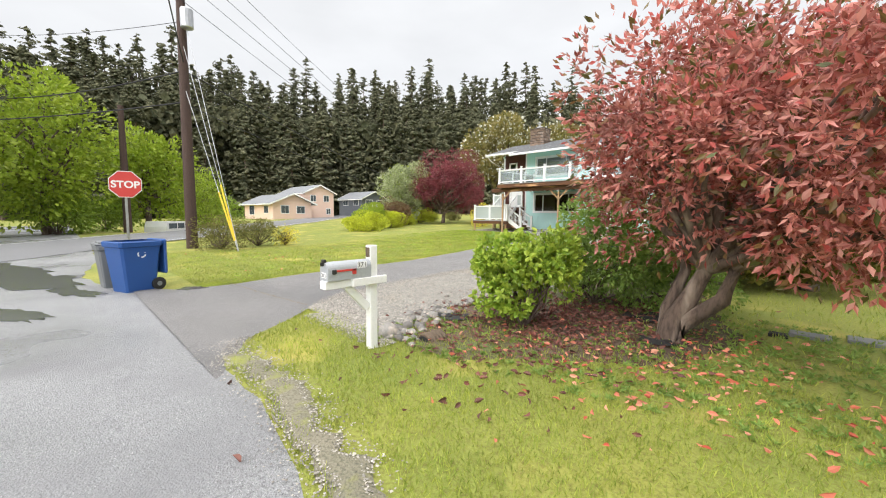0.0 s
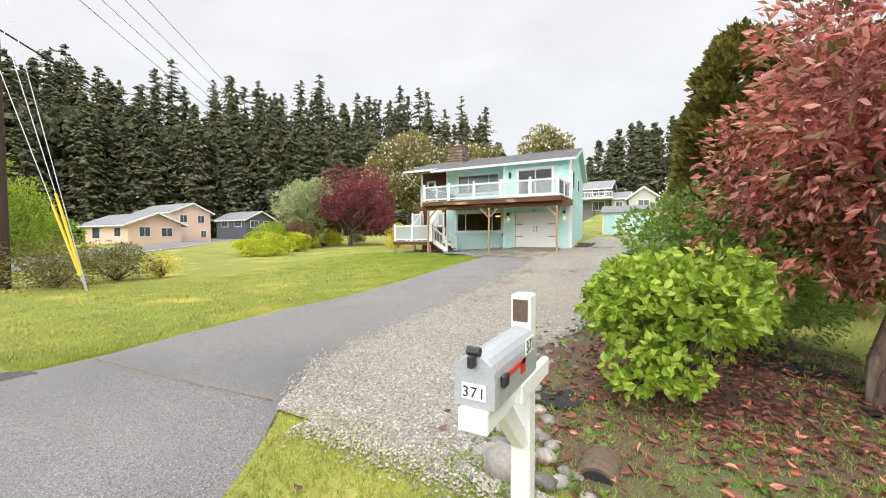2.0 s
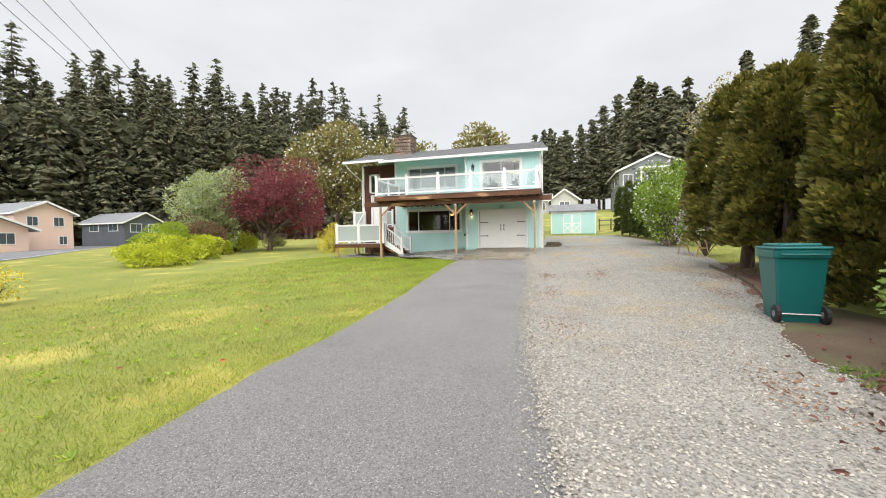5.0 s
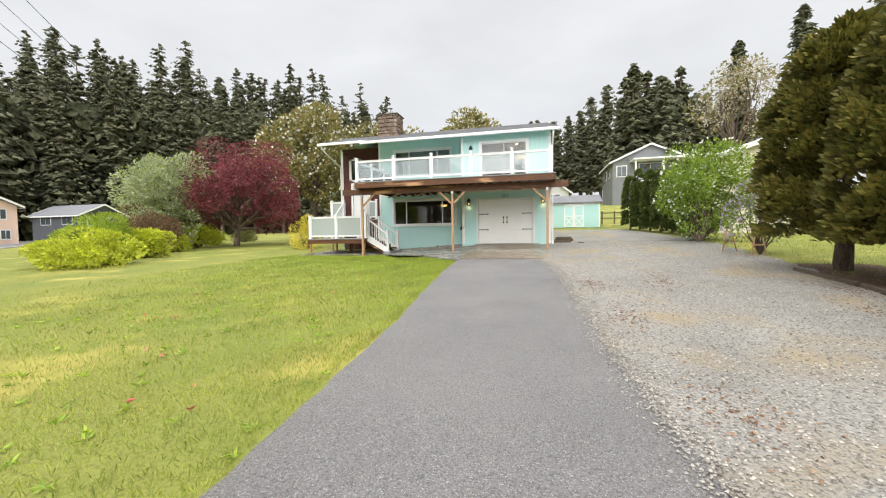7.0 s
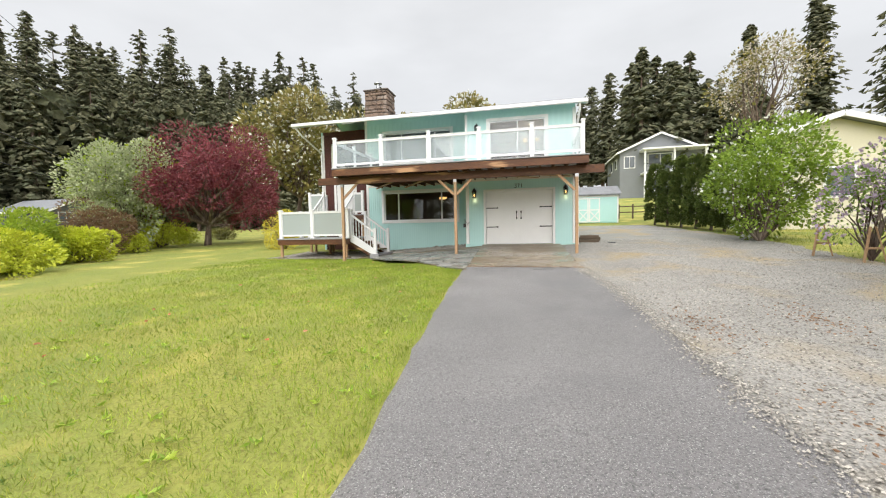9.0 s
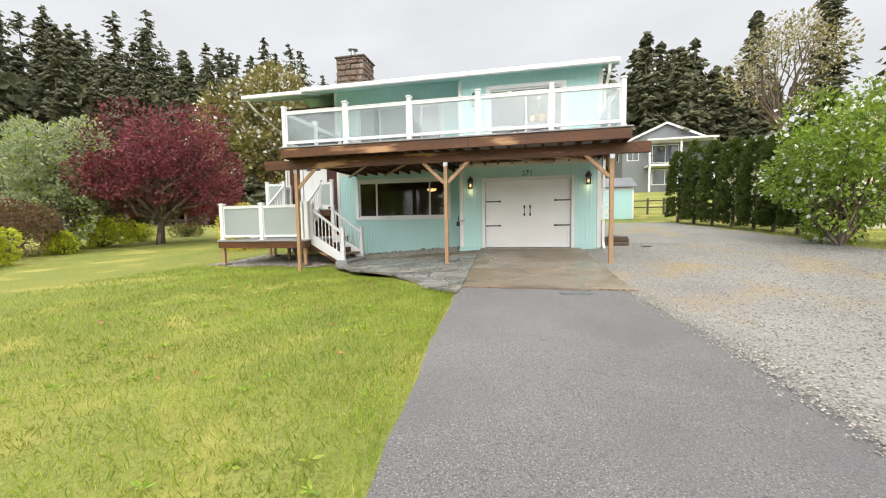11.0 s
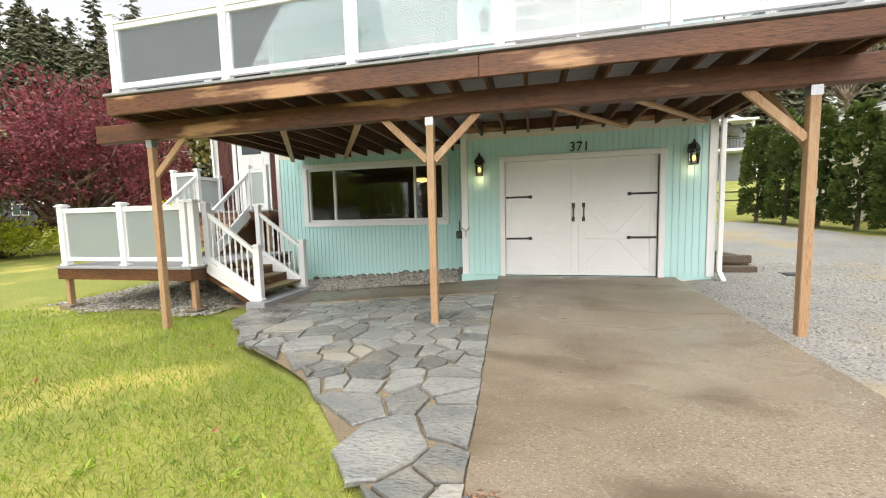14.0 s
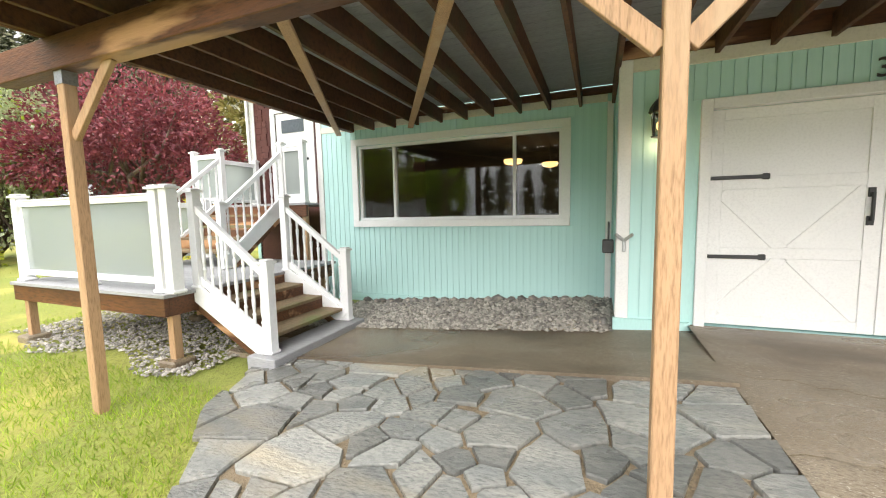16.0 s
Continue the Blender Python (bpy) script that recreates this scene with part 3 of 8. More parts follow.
# trodden dirt along the street's edge
V, F = [], []
for i in range(60):
    x = -3.6 + i * 0.08
    e = street_edge(x)
    for k in range(4):
        y = e + 0.07 + wob(x, 35, 0.05, 5) + (0.27 + wob(x, 31, 0.08, 1.6) + wob(x, 37, 0.05, 6)) * k / 3
        V.append((x, y, gz(x, y) + (0.034 if k in (1, 2) else 0.008)))
F = [(i * 4 + k, (i + 1) * 4 + k, (i + 1) * 4 + k + 1, i * 4 + k + 1) for i in range(59) for k in range(3)]
tagged(np_part("dirt_track", V, F, M_DIRT, None, True), "trodden sandy dirt along the street verge", "dirt", kind="structure")
ys = [3.4 + 0.4 * i for i in range(79)]
tagged(strip("gravel_parking", ys, grav_l, grav_r, 18, 0.022, M_GRAVEL), "pale crushed gravel parking strip beside the driveway", "gravel", kind="structure")

# side street
V, F = [], []
sx = [-60 + 0.6 * i for i in range(201)]
for x in sx:
    e = street_edge(x)
    for k in range(13):
        y = e + (-9.5 - e) * (k / 12) ** 1.3
        V.append((x, y, gz(x, y) + (0.004 if k == 0 else 0.022)))
for i in range(len(sx) - 1):
    for k in range(12):
        o = i * 13 + k
        F.append((o, o + 1, o + 14, o + 13))
tagged(np_part("road", V, F, M_STREET, None, True), "wet grey asphalt side street with pale sheen", "road", kind="structure")

# main road across the end
d = Vector((-0.755, 0.655, 0))
q = Vector((0.655, 0.755, 0))
V, F = [], []
for i in range(70):
    c = Vector((-24.2, 4.8, 0)) + d * (i * 2.5 - 40)
    for k in range(5):
        p = c - q * (k * 1.75)
        V.append((p.x, p.y, gz(p.x, p.y) + 0.035))
for i in range(69):
    for k in range(4):
        o = i * 5 + k
        F.append((o, o + 1, o + 6, o + 5))
tagged(np_part("road", V, F, M_ROAD, None, True), "grey two-lane asphalt road beyond the lawn", "road", kind="structure")
for off in (0.35, 6.65):
    bm = bmesh.new()
    for i in range(60):
        a = Vector((-24.2, 4.8, 0)) + d * (i * 2.5 - 2) - q * off
        b2 = a + d * 2.5
        vs = [bm.verts.new((p.x, p.y, gz(p.x, p.y) + 0.045)) for p in (a, b2, b2 - q * 0.12, a - q * 0.12)]
        bm.faces.new(vs)
    tagged(part("road_marking", bm, M_WHITE), "thin white painted road edge line", "road marking", kind="structure")

# planting bed
def bed_l(y):
    return grav_r(y) - 0.1 if y > 4.6 else float(np.interp(y, (3.5, 4.6), (-2.5, -3.45)))


def bed_r(y):
    return float(np.interp(y, (3.5, 4.0, 4.5, 5.0, 6.0, 7.0, 9.0, 12), (-1.9, -1.3, -0.7, -0.2, 0.35, 0.3, -0.5, -1.6))) + wob(y, 7, 0.1)


tagged(strip("planting_bed", [3.5 + 0.25 * i for i in range(33)], bed_l, bed_r, 12, 0.02, M_MULCH), "dark mulch bed with fallen leaves under the shrubs", "planting bed", kind="structure")


# concrete apron and walk
V, F = [], []
ys = [19.3 + 0.4 * i for i in range(13)] + [24.48]
for y in ys:
    a = float(np.interp(y, (19.3, 24.5), (-9.86, -10.12)))
    b2 = float(np.interp(y, (19.3, 24.5), (-6.98, -7.2)))
    for i in range(8):
        x = a + (b2 - a) * i / 7
        V.append((x, y, float(np.interp(y, (19.3, 24.5), (0.475, 0.83))) + 0.01))
n = len(V)
F = [(j * 8 + i, j * 8 + i + 1, (j + 1) * 8 + i + 1, (j + 1) * 8 + i) for j in range(len(ys) - 1) for i in range(7)]
V += [(x, y, z - 0.12) for x, y, z in V[:8]]
F += [(i, n + i, n + i + 1, i + 1) for i in range(7)]
tagged(np_part("concrete_apron", V, F, M_CONC), "wet stained concrete apron before the garage door", "pavement", kind="structure")


# ---- the aqua house ----
GX0, GX1, GY = -10.75, -6.65, 24.5
WX0, WY = -15.6, 25.9
DECK = 3.63
house = thing("house", (-11, 26, 0.5), "two-storey aqua wooden house with white trim and timber deck", "house")


def wall_with_holes(name, axis_x0, axis_x1, y0, y1, z0, z1, holes, material, parent, label=""):
    """A wall along x from y0 to y1 thick, with openings (x0, x1, z0, z1) cut right through."""
    xs = sorted({axis_x0, axis_x1, *[h[0] for h in holes], *[h[1] for h in holes]})
    zs = sorted({z0, z1, *[h[2] for h in holes], *[h[3] for h in holes]})
    bm = bmesh.new()
    for a, b in zip(xs, xs[1:]):
        for c, e in zip(zs, zs[1:]):
            if not any(h[0] <= (a + b) / 2 <= h[1] and h[2] <= (c + e) / 2 <= h[3] for h in holes):
                box(a, b, y0, y1, c, e, bm)
    bmesh.ops.remove_doubles(bm, verts=bm.verts[:], dist=0.0005)
    return part(name, bm, material, parent, label)


GARAGE = (-9.98, -7.46, 0.83, 2.88)
LOW_WIN = (-14.78, -11.42, 1.87, 3.13)
SLIDER = (-9.82, -7.72, 4.0, 5.57)
UP_WIN = (-14.68, -11.64, 4.5, 5.76)
wall_g = wall_with_holes("wall", GX0, GX1, GY, GY + 0.15, 0.72, 6.05, [GARAGE, SLIDER], M_AQUA, house)
wall_w = wall_with_holes("wall", WX0, GX0, WY, WY + 0.15, 0.45, 6.5, [LOW_WIN, UP_WIN], M_AQUA, house)
# the side wall runs a little askew, with two upper windows and a pale foundation
SKEW = 0.095


def side_x(y):
    return GX1 - SKEW * (y - GY)


def side_box(y0, y1, z0, z1, a, b):
    """A slab along the side wall, from a to b metres out of its face."""
    bm = bmesh.new()
    vs = [bm.verts.new((side_x(y) + o, y, z)) for z in (z0, z1) for y, o in ((y0, a), (y0, b), (y1, b), (y1, a))]
    for f in ((3, 2, 1, 0), (4, 5, 6, 7), (0, 1, 5, 4), (1, 2, 6, 5), (2, 3, 7, 6), (3, 0, 4, 7)):
        bm.faces.new([vs[i] for i in f])
    bmesh.ops.recalc_face_normals(bm, faces=bm.faces[:])
    return bm


part("wall", side_box(GY + 0.15, 33.4, 0.95, 5.95, -0.15, 0.0), M_AQUA, house)
part("foundation", side_box(GY + 0.15, 33.4, 0.6, 0.95, -0.15, 0.02), M_CREAM, house)
for y0, y1, z0, z1 in ((25.3, 26.3, 4.3, 5.5), (28.6, 29.7, 4.5, 5.4)):
    sw = part("window", side_box(y0, y1, z0, z1, 0.001, 0.035), M_WHITE, house)
    ym = (y0 + y1) / 2
    for a, b in ((y0 + 0.08, ym - 0.02), (ym + 0.02, y1 - 0.08)):
        part("pane", side_box(a, b, z0 + 0.08, z1 - 0.08, 0.036, 0.042), M_DARKWIN, sw)
part("belt_board", side_box(GY + 0.15, 33.4, 3.42, 3.56, 0.001, 0.02), M_AQUA, house)
part("wall", box(GX0 - 0.002, GX0 + 0.13, GY + 0.15, WY, 0.6, 6.2), M_AQUA, house)
part("wall", box(WX0, WX0 + 0.15, WY + 0.15, 33.4, 0.45, 6.4), M_RED, house)
part("wall", box(-18.5, side_x(33.4), 33.4, 33.55, 0.5, 6.0), M_AQUA, house)
part("wall", box(-18.6, -18.45, 27.2, 33.4, 0.45, 6.4), M_AQUA, house)
# gable above the side wall
bm = bmesh.new()
for x in (-0.15, 0.0):
    [bm.verts.new((side_x(y) + x, y, z)) for y, z in ((24.5, 5.95), (33.4, 5.95), (28.9, 7.33))]
bm.verts.ensure_lookup_table()
v = bm.verts
for f in ((0, 1, 2), (3, 5, 4), (0, 2, 5, 3), (1, 4, 5, 2), (0, 3, 4, 1)):
    bm.faces.new([v[i] for i in f])
part("gable", bm, M_AQUA, house)
part("garage_floor", box(GX0 + 0.1, GX1 - 1.1, GY + 0.1, 33.3, 0.7, 0.82), M_CONC, house)
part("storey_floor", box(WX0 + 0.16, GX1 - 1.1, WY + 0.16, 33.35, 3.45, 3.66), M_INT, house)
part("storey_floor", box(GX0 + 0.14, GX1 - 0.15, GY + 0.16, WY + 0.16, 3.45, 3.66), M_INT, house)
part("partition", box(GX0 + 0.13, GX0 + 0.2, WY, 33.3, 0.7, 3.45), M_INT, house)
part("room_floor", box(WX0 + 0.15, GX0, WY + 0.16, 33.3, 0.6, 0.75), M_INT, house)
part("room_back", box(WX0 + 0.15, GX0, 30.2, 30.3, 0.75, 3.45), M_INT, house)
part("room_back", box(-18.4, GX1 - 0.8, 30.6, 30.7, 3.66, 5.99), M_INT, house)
part("attic_ceiling", box(WX0 + 0.16, GX1 - 1.1, WY + 0.16, 33.35, 6.0, 6.06), M_WHITE, house)

# siding boards, grooves between them
BOARD_MESH = as_mesh("siding_board", box(-0.5, 0.5, -0.5, 0.5, -0.5, 0.5), M_AQUA)


def boards(x0, x1, y, z0, z1, holes, parent, pitch=0.102):
    n = round((x1 - x0) / pitch)
    p = (x1 - x0) / n
    for i in range(n):
        a, b = x0 + i * p + 0.004, x0 + (i + 1) * p - 0.004
        cuts = sorted([(h[2], h[3]) for h in holes if h[0] < b and h[1] > a])
        z = z0
        for c, e in cuts + [(z1, z1)]:
            if c - z > 0.03:
                ob = new("siding_board", BOARD_MESH)
                ob.parent = parent
                ob.location = ((a + b) / 2, y - 0.005, (z + c) / 2)
                ob.scale = (b - a, 0.014, c - z)
            z = max(z, e)


def trim(x0, x1, y0, y1, z0, z1, name="trim", material=M_WHITE, parent=house):
    return part(name, box(x0, x1, y0, y1, z0, z1, bevel=0.004), material, parent)


# corner boards and friezes
trim(GX0 - 0.02, GX0 + 0.10, GY - 0.035, GY + 0.02, 0.86, 3.42)
trim(GX1 - 0.10, GX1 + 0.02, GY - 0.035, GY + 0.02, 0.86, 3.42)
trim(GX0 + 0.10, GX1 - 0.10, GY - 0.03, GY, 3.30, 3.42, "frieze", M_CREAM)
trim(GX0 - 0.02, GX0 + 0.08, GY - 0.035, GY + 0.02, 3.66, 5.9)
trim(GX1 - 0.10, GX1 + 0.02, GY - 0.035, GY + 0.02, 3.66, 5.85)
trim(GX0 - 0.022, GX0 + 0.0, GY + 0.02, GY + 0.12, 0.86, 3.42)
trim(WX0 - 0.02, WX0 + 0.09, WY - 0.035, WY + 0.02, 0.55, 6.4)
trim(GX0 - 0.10, GX0 - 0.024, WY - 0.035, WY, 0.62, 3.40)
trim(WX0 + 0.09, GX0 - 0.10, WY - 0.03, WY, 3.40, 3.50, "frieze", M_CREAM)
trim(GX0 - 0.04, GARAGE[0] - 0.12, GY - 0.05, GY, 0.5, 0.86, "foundation", M_AQUA)
trim(GARAGE[1] + 0.12, GX1 + 0.03, GY - 0.05, GY, 0.5, 0.80, "foundation", M_CREAM)
trim(WX0, GX0, WY - 0.03, WY, 0.42, 0.60, "foundation", M_AQUA)


def sliding_window(x0, x1, z0, z1, y, splits, name="window", casing=0.11, blinds=False, pane_mat=M_GLASS):
    """White casing, vinyl sashes and panes."""
    w = part(name, box(x0 - casing, x1 + casing, y - 0.045, y - 0.001, z1, z1 + casing, bevel=0.004), M_WHITE, house)
    part("casing", box(x0 - casing, x0, y - 0.045, y - 0.001, z0, z1), M_WHITE, w)
    part("casing", box(x1, x1 + casing, y - 0.045, y - 0.001, z0, z1), M_WHITE, w)
    part("sill", box(x0 - casing, x1 + casing, y - 0.055, y - 0.001, z0 - casing, z0, bevel=0.006), M_WHITE, w)
    f = 0.045
    edges = [x0, *splits, x1]
    bm = box(x0, x1, y + 0.02, y + 0.10, z0, z0 + f)
    box(x0, x1, y + 0.02, y + 0.10, z1 - f, z1, bm)
    for e in edges:
        c = min(max(e, x0 + f / 2), x1 - f / 2)
        box(c - f / 2, c + f / 2, y + 0.015, y + 0.105, z0 + f, z1 - f, bm)
    part("sash", bm, M_VINYL, w)
    for i, (a, b) in enumerate(zip(edges, edges[1:])):
        p = part("pane", box(a + 0.02, b - 0.02, y + 0.05 + 0.012 * (i % 2), y + 0.056 + 0.012 * (i % 2), z0 + 0.03, z1 - 0.03), pane_mat, w)
        p.visible_shadow = False
    return w


sliding_window(*LOW_WIN, WY, (-14.1, -12.1)) 
sliding_window(*UP_WIN, WY, (-13.9, -12.35))
sliding_window(SLIDER[0], SLIDER[1], SLIDER[2], SLIDER[3], GY, (-8.75,), "sliding_door")

# blind behind the upper window, half-lowered
bm = bmesh.new()
for i in range(34):
    x = -14.7 + i * 0.092
    box(x, x + 0.085, WY + 0.25, WY + 0.262, 4.5, 5.75, bm)
part("blind", bm, M_CURTAIN, house, "pale vertical window blind")

# roof: one slope each way, the eave stepped back over the entry
RS = 0.305


def roof_z(y):
    return 5.84 + RS * (y - 23.95) if y <= 28.9 else 5.84 + RS * (28.9 - 23.95) - RS * (y - 28.9)


def roof_x(y):
    return -6.3 - SKEW * (y - 23.95)


roof = part("roof", bmesh.new(), M_ROOF, house)
bm = bmesh.new()
for x0, x1, ya in ((-15.75, -6.3, 23.95), (-18.75, -15.75, 25.0)):
    for y0, y1 in ((ya, 28.9), (28.9, 34.1)):
        vs = [bm.verts.new((min(x, roof_x(y)), y, roof_z(y) + dz)) for dz in (0, 0.13) for x, y in ((x0, y0), (x1, y0), (x1, y1), (x0, y1))]
        for f in ((3, 2, 1, 0), (4, 5, 6, 7), (0, 1, 5, 4), (1, 2, 6, 5), (2, 3, 7, 6), (3, 0, 4, 7)):
            bm.faces.new([vs[i] for i in f])
bm.to_mesh(roof.data)
bm.free()
roof.data.materials.clear()
roof.data.materials.append(M_AQUA)
# shingle courses
bm = bmesh.new()
rr = random.Random(4)
for k in range(36):
    for side in (0, 1):
        y0 = 23.93 + k * 0.14 if side == 0 else 34.1 - k * 0.146
        y1 = y0 + (0.16 if side == 0 else -0.16)
        if (side == 0 and y1 > 28.98) or (side == 1 and y1 < 28.85):
            continue
        x = -18.75 if y0 > 25.0 else -15.75
        x -= rr.uniform(0, 0.2)
        while x < -6.3:
            w = rr.uniform(0.22, 0.4)
            xa, xb = max(x, -18.77 if y0 > 25 else -15.77), min(x + w - 0.006, roof_x(y0) + 0.02)
            if xb - xa > 0.04:
                h = rr.uniform(0.0, 0.006)
                vs = [bm.verts.new(p) for p in ((xa, y0, roof_z(y0) + 0.152 + h), (xb, y0, roof_z(y0) + 0.152 + h), (xb, y1, roof_z(y1) + 0.137), (xa, y1, roof_z(y1) + 0.137), (xa, y0, roof_z(y0) + 0.13), (xb, y0, roof_z(y0) + 0.13))]
                fs = ((0, 1, 2, 3), (4, 5, 1, 0))
                for f in fs:
                    bm.faces.new([vs[i] for i in f] if side == 0 else [vs[i] for i in f][::-1])
            x += w
sh = part("shingles", bm, M_ROOF, roof)
tagged(sh, kind="stuff")
for x0, x1, ya in ((-15.75, -6.3, 23.95), (-18.75, -15.75, 25.0)):
    z = roof_z(ya)
    part("gutter", box(x0, x1, ya - 0.10, ya + 0.0, z - 0.01, z + 0.12, bevel=0.015), M_WHITE, roof)
for x in (-6.3, -18.75):
    ya = 23.95 if x > -10 else 25.0
    xa, xm, xb = (roof_x(ya) + 0.01, roof_x(28.9) + 0.01, roof_x(34.1) + 0.01) if x > -10 else (x, x, x)
    bm = beam((xa, ya, roof_z(ya) + 0.04), (xm, 28.9, roof_z(28.9) + 0.04), 0.03, 0.19)
    beam((xm, 28.9, roof_z(28.9) + 0.04), (xb, 34.1, roof_z(34.1) + 0.04), 0.03, 0.19, bm)
    part("barge_board", bm, M_WHITE, roof)
part("barge_board", beam((-15.75, 23.95, roof_z(23.95) + 0.05), (-15.75, 25.05, roof_z(25.05) + 0.05), 0.03, 0.19), M_WHITE, roof)
# downpipes
bm = beam((-6.55, 23.92, 5.84), (-6.55, 24.0, 5.6), 0.07, 0.05)
beam((-6.55, 24.0, 5.6), (-6.58, 24.42, 5.25), 0.07, 0.05, bm)
beam((-6.58, 24.42, 5.28), (-6.58, 24.42, 0.9), 0.07, 0.05, bm)
beam((-6.58, 24.42, 0.95), (-6.58, 24.25, 0.82), 0.07, 0.05, bm)
part("downpipe", bm, M_WHITE, house)
bm = beam((-18.6, 24.98, 6.16), (-18.45, 25.3, 5.8), 0.07, 0.05)
beam((-18.45, 25.3, 5.82), (-18.52, 27.0, 5.35), 0.07, 0.05, bm)
beam((-18.52, 27.04, 5.4), (-18.52, 27.1, 1.7), 0.07, 0.05, bm)
part("downpipe", bm, M_WHITE, house)

# entry wall, red-brown shingles, with the white front door
EY = 27.2
wall_e = wall_with_holes("wall", -18.5, WX0, EY, EY + 0.15, 0.45, 6.4, [(-17.85, -16.85, 2.2, 4.3), (-18.0, -17.3, 4.6, 5.7)], M_RED, house)
bm = bmesh.new()
for k in range(30):
    z = 2.2 + k * 0.14
    if z > 6.3:
        break
    x = -18.48
    while x < WX0:
        w = rr.uniform(0.12, 0.26)
        if not (-18.0 < x + w and x < -16.7 and z < 4.35) and not (-18.05 < x + w and x < -17.25 and 4.4 < z < 5.8):
            box(x, min(x + w - 0.006, WX0), EY - 0.02, EY - 0.002, z, z + 0.132, bm)
        x += w
tagged(part("shingles", bm, M_RED, wall_e), kind="stuff")
fd = part("front_door", box(-17.83, -16.87, EY + 0.02, EY + 0.07, 2.22, 4.28), M_WHITE, house, "white panelled front door with small light")
for c, e in ((2.4, 3.1), (3.2, 3.75)):
    for a, b in ((-17.73, -17.4), (-17.3, -16.97)):
        part("panel", box(a, b, EY + 0.005, EY + 0.02, c, e, bevel=0.005), M_WHITE, fd)
part("light", box(-17.66, -17.04, EY + 0.0, EY + 0.02, 3.84, 4.12), M_DARKWIN, fd)
part("handle", lathe([(0.012, 0), (0.03, 0.02), (0.03, 0.05), (0.01, 0.06)], (-16.93, EY - 0.04, 3.2), 8), M_BLACK, fd)
bm = box(-17.96, -17.84, EY - 0.03, EY, 2.2, 4.4)
box(-16.86, -16.74, EY - 0.03, EY, 2.2, 4.4, bm)
box(-17.84, -16.86, EY - 0.03, EY, 4.29, 4.4, bm)
part("door_casing", bm, M_WHITE, house)
part("corner_board", box(-18.56, -18.43, EY - 0.045, EY - 0.022, 1.6, 6.25, bevel=0.004), M_WHITE, house)
bm = box(-18.05, -17.9, EY - 0.04, EY, 4.5, 5.8)
box(-17.4, -17.25, EY - 0.04, EY, 4.5, 5.8, bm)
box(-18.05, -17.25, EY - 0.04, EY, 5.7, 5.8, bm)
box(-18.05, -17.25, EY - 0.04, EY, 4.5, 4.6, bm)
wq = part("window", bm, M_WHITE, house)
part("pane", box(-18.0, -17.3, EY + 0.05, EY + 0.056, 4.6, 5.7), M_GLASS, wq)

# chimney of rough stone
CX0, CX1, CY0, CY1, CZ = -16.2, -15.05, 27.3, 28.35, 8.25
chim = part("chimney", box(CX0 + 0.03, CX1 - 0.03, CY0 + 0.03, CY1 - 0.03, 6.2, CZ), M_MORTAR, house)
for face in range(4):
    z = 6.55
    while z < CZ - 0.05:
        h = rr.uniform(0.14, 0.26)
        u, ulen = 0.0, (CX1 - CX0 if face % 2 == 0 else CY1 - CY0)
        while u < ulen - 0.02:
            w = min(rr.uniform(0.16, 0.38), ulen - u)
            z1 = min(z + h * rr.uniform(0.8, 1.0), CZ)
            pr = rr.uniform(0.0, 0.05)
            if face == 0:
                b4 = (CX0 + u, CX0 + u + w - 0.02, CY0 - pr, CY0 + 0.05)
            elif face == 2:
                b4 = (CX0 + u, CX0 + u + w - 0.02, CY1 - 0.05, CY1 + pr)
            elif face == 1:
                b4 = (CX1 - 0.05, CX1 + pr, CY0 + u, CY0 + u + w - 0.02)
            else:
                b4 = (CX0 - pr, CX0 + 0.05, CY0 + u, CY0 + u + w - 0.02)
            own = box(*b4, z, z1 - 0.015, bevel=0.025)
            for vv in own.verts:
                vv.co += Vector((rr.uniform(-1, 1), rr.uniform(-1, 1), rr.uniform(-1, 1))) * 0.012
            part("stone", own, M_STONE, chim)
            u += w
        z += h
part("cap", box(CX0 - 0.06, CX1 + 0.06, CY0 - 0.06, CY1 + 0.06, CZ, CZ + 0.06, bevel=0.01), M_MORTAR, chim)
part("flue", lathe([(0.30, 0), (0.30, 0.10), (0.16, 0.2), (0.09, 0.22), (0.09, 0.42), (0.20, 0.43), (0.20, 0.46), (0.03, 0.54)], (-15.7, 27.8, CZ + 0.05), 16), M_STEEL, chim, "metal flue pipe with cap")

# garage door with crossbuck panels
gd = thing("garage_door", (-8.71, 24.6, 0.83), "white carriage-style garage door with black strap hinges", "garage door")
X0, X1, Z0, Z1 = GARAGE[0] + 0.004, GARAGE[1] - 0.004, 0.85, 2.876
GDY = GY + 0.06
for k in range(3):
    a, b = Z0 + (Z1 - Z0) * k / 3, Z0 + (Z1 - Z0) * (k + 1) / 3
    part("panel", box(X0, X1, GDY, GDY + 0.05, a, b - 0.005, bevel=0.003), M_WHITE, gd)
mid = (X0 + X1) / 2


def batten(x0, x1, z0, z1):
    part("batten", box(x0, x1, GDY - 0.014, GDY - 0.001, z0, z1, bevel=0.003), M_WHITE, gd)


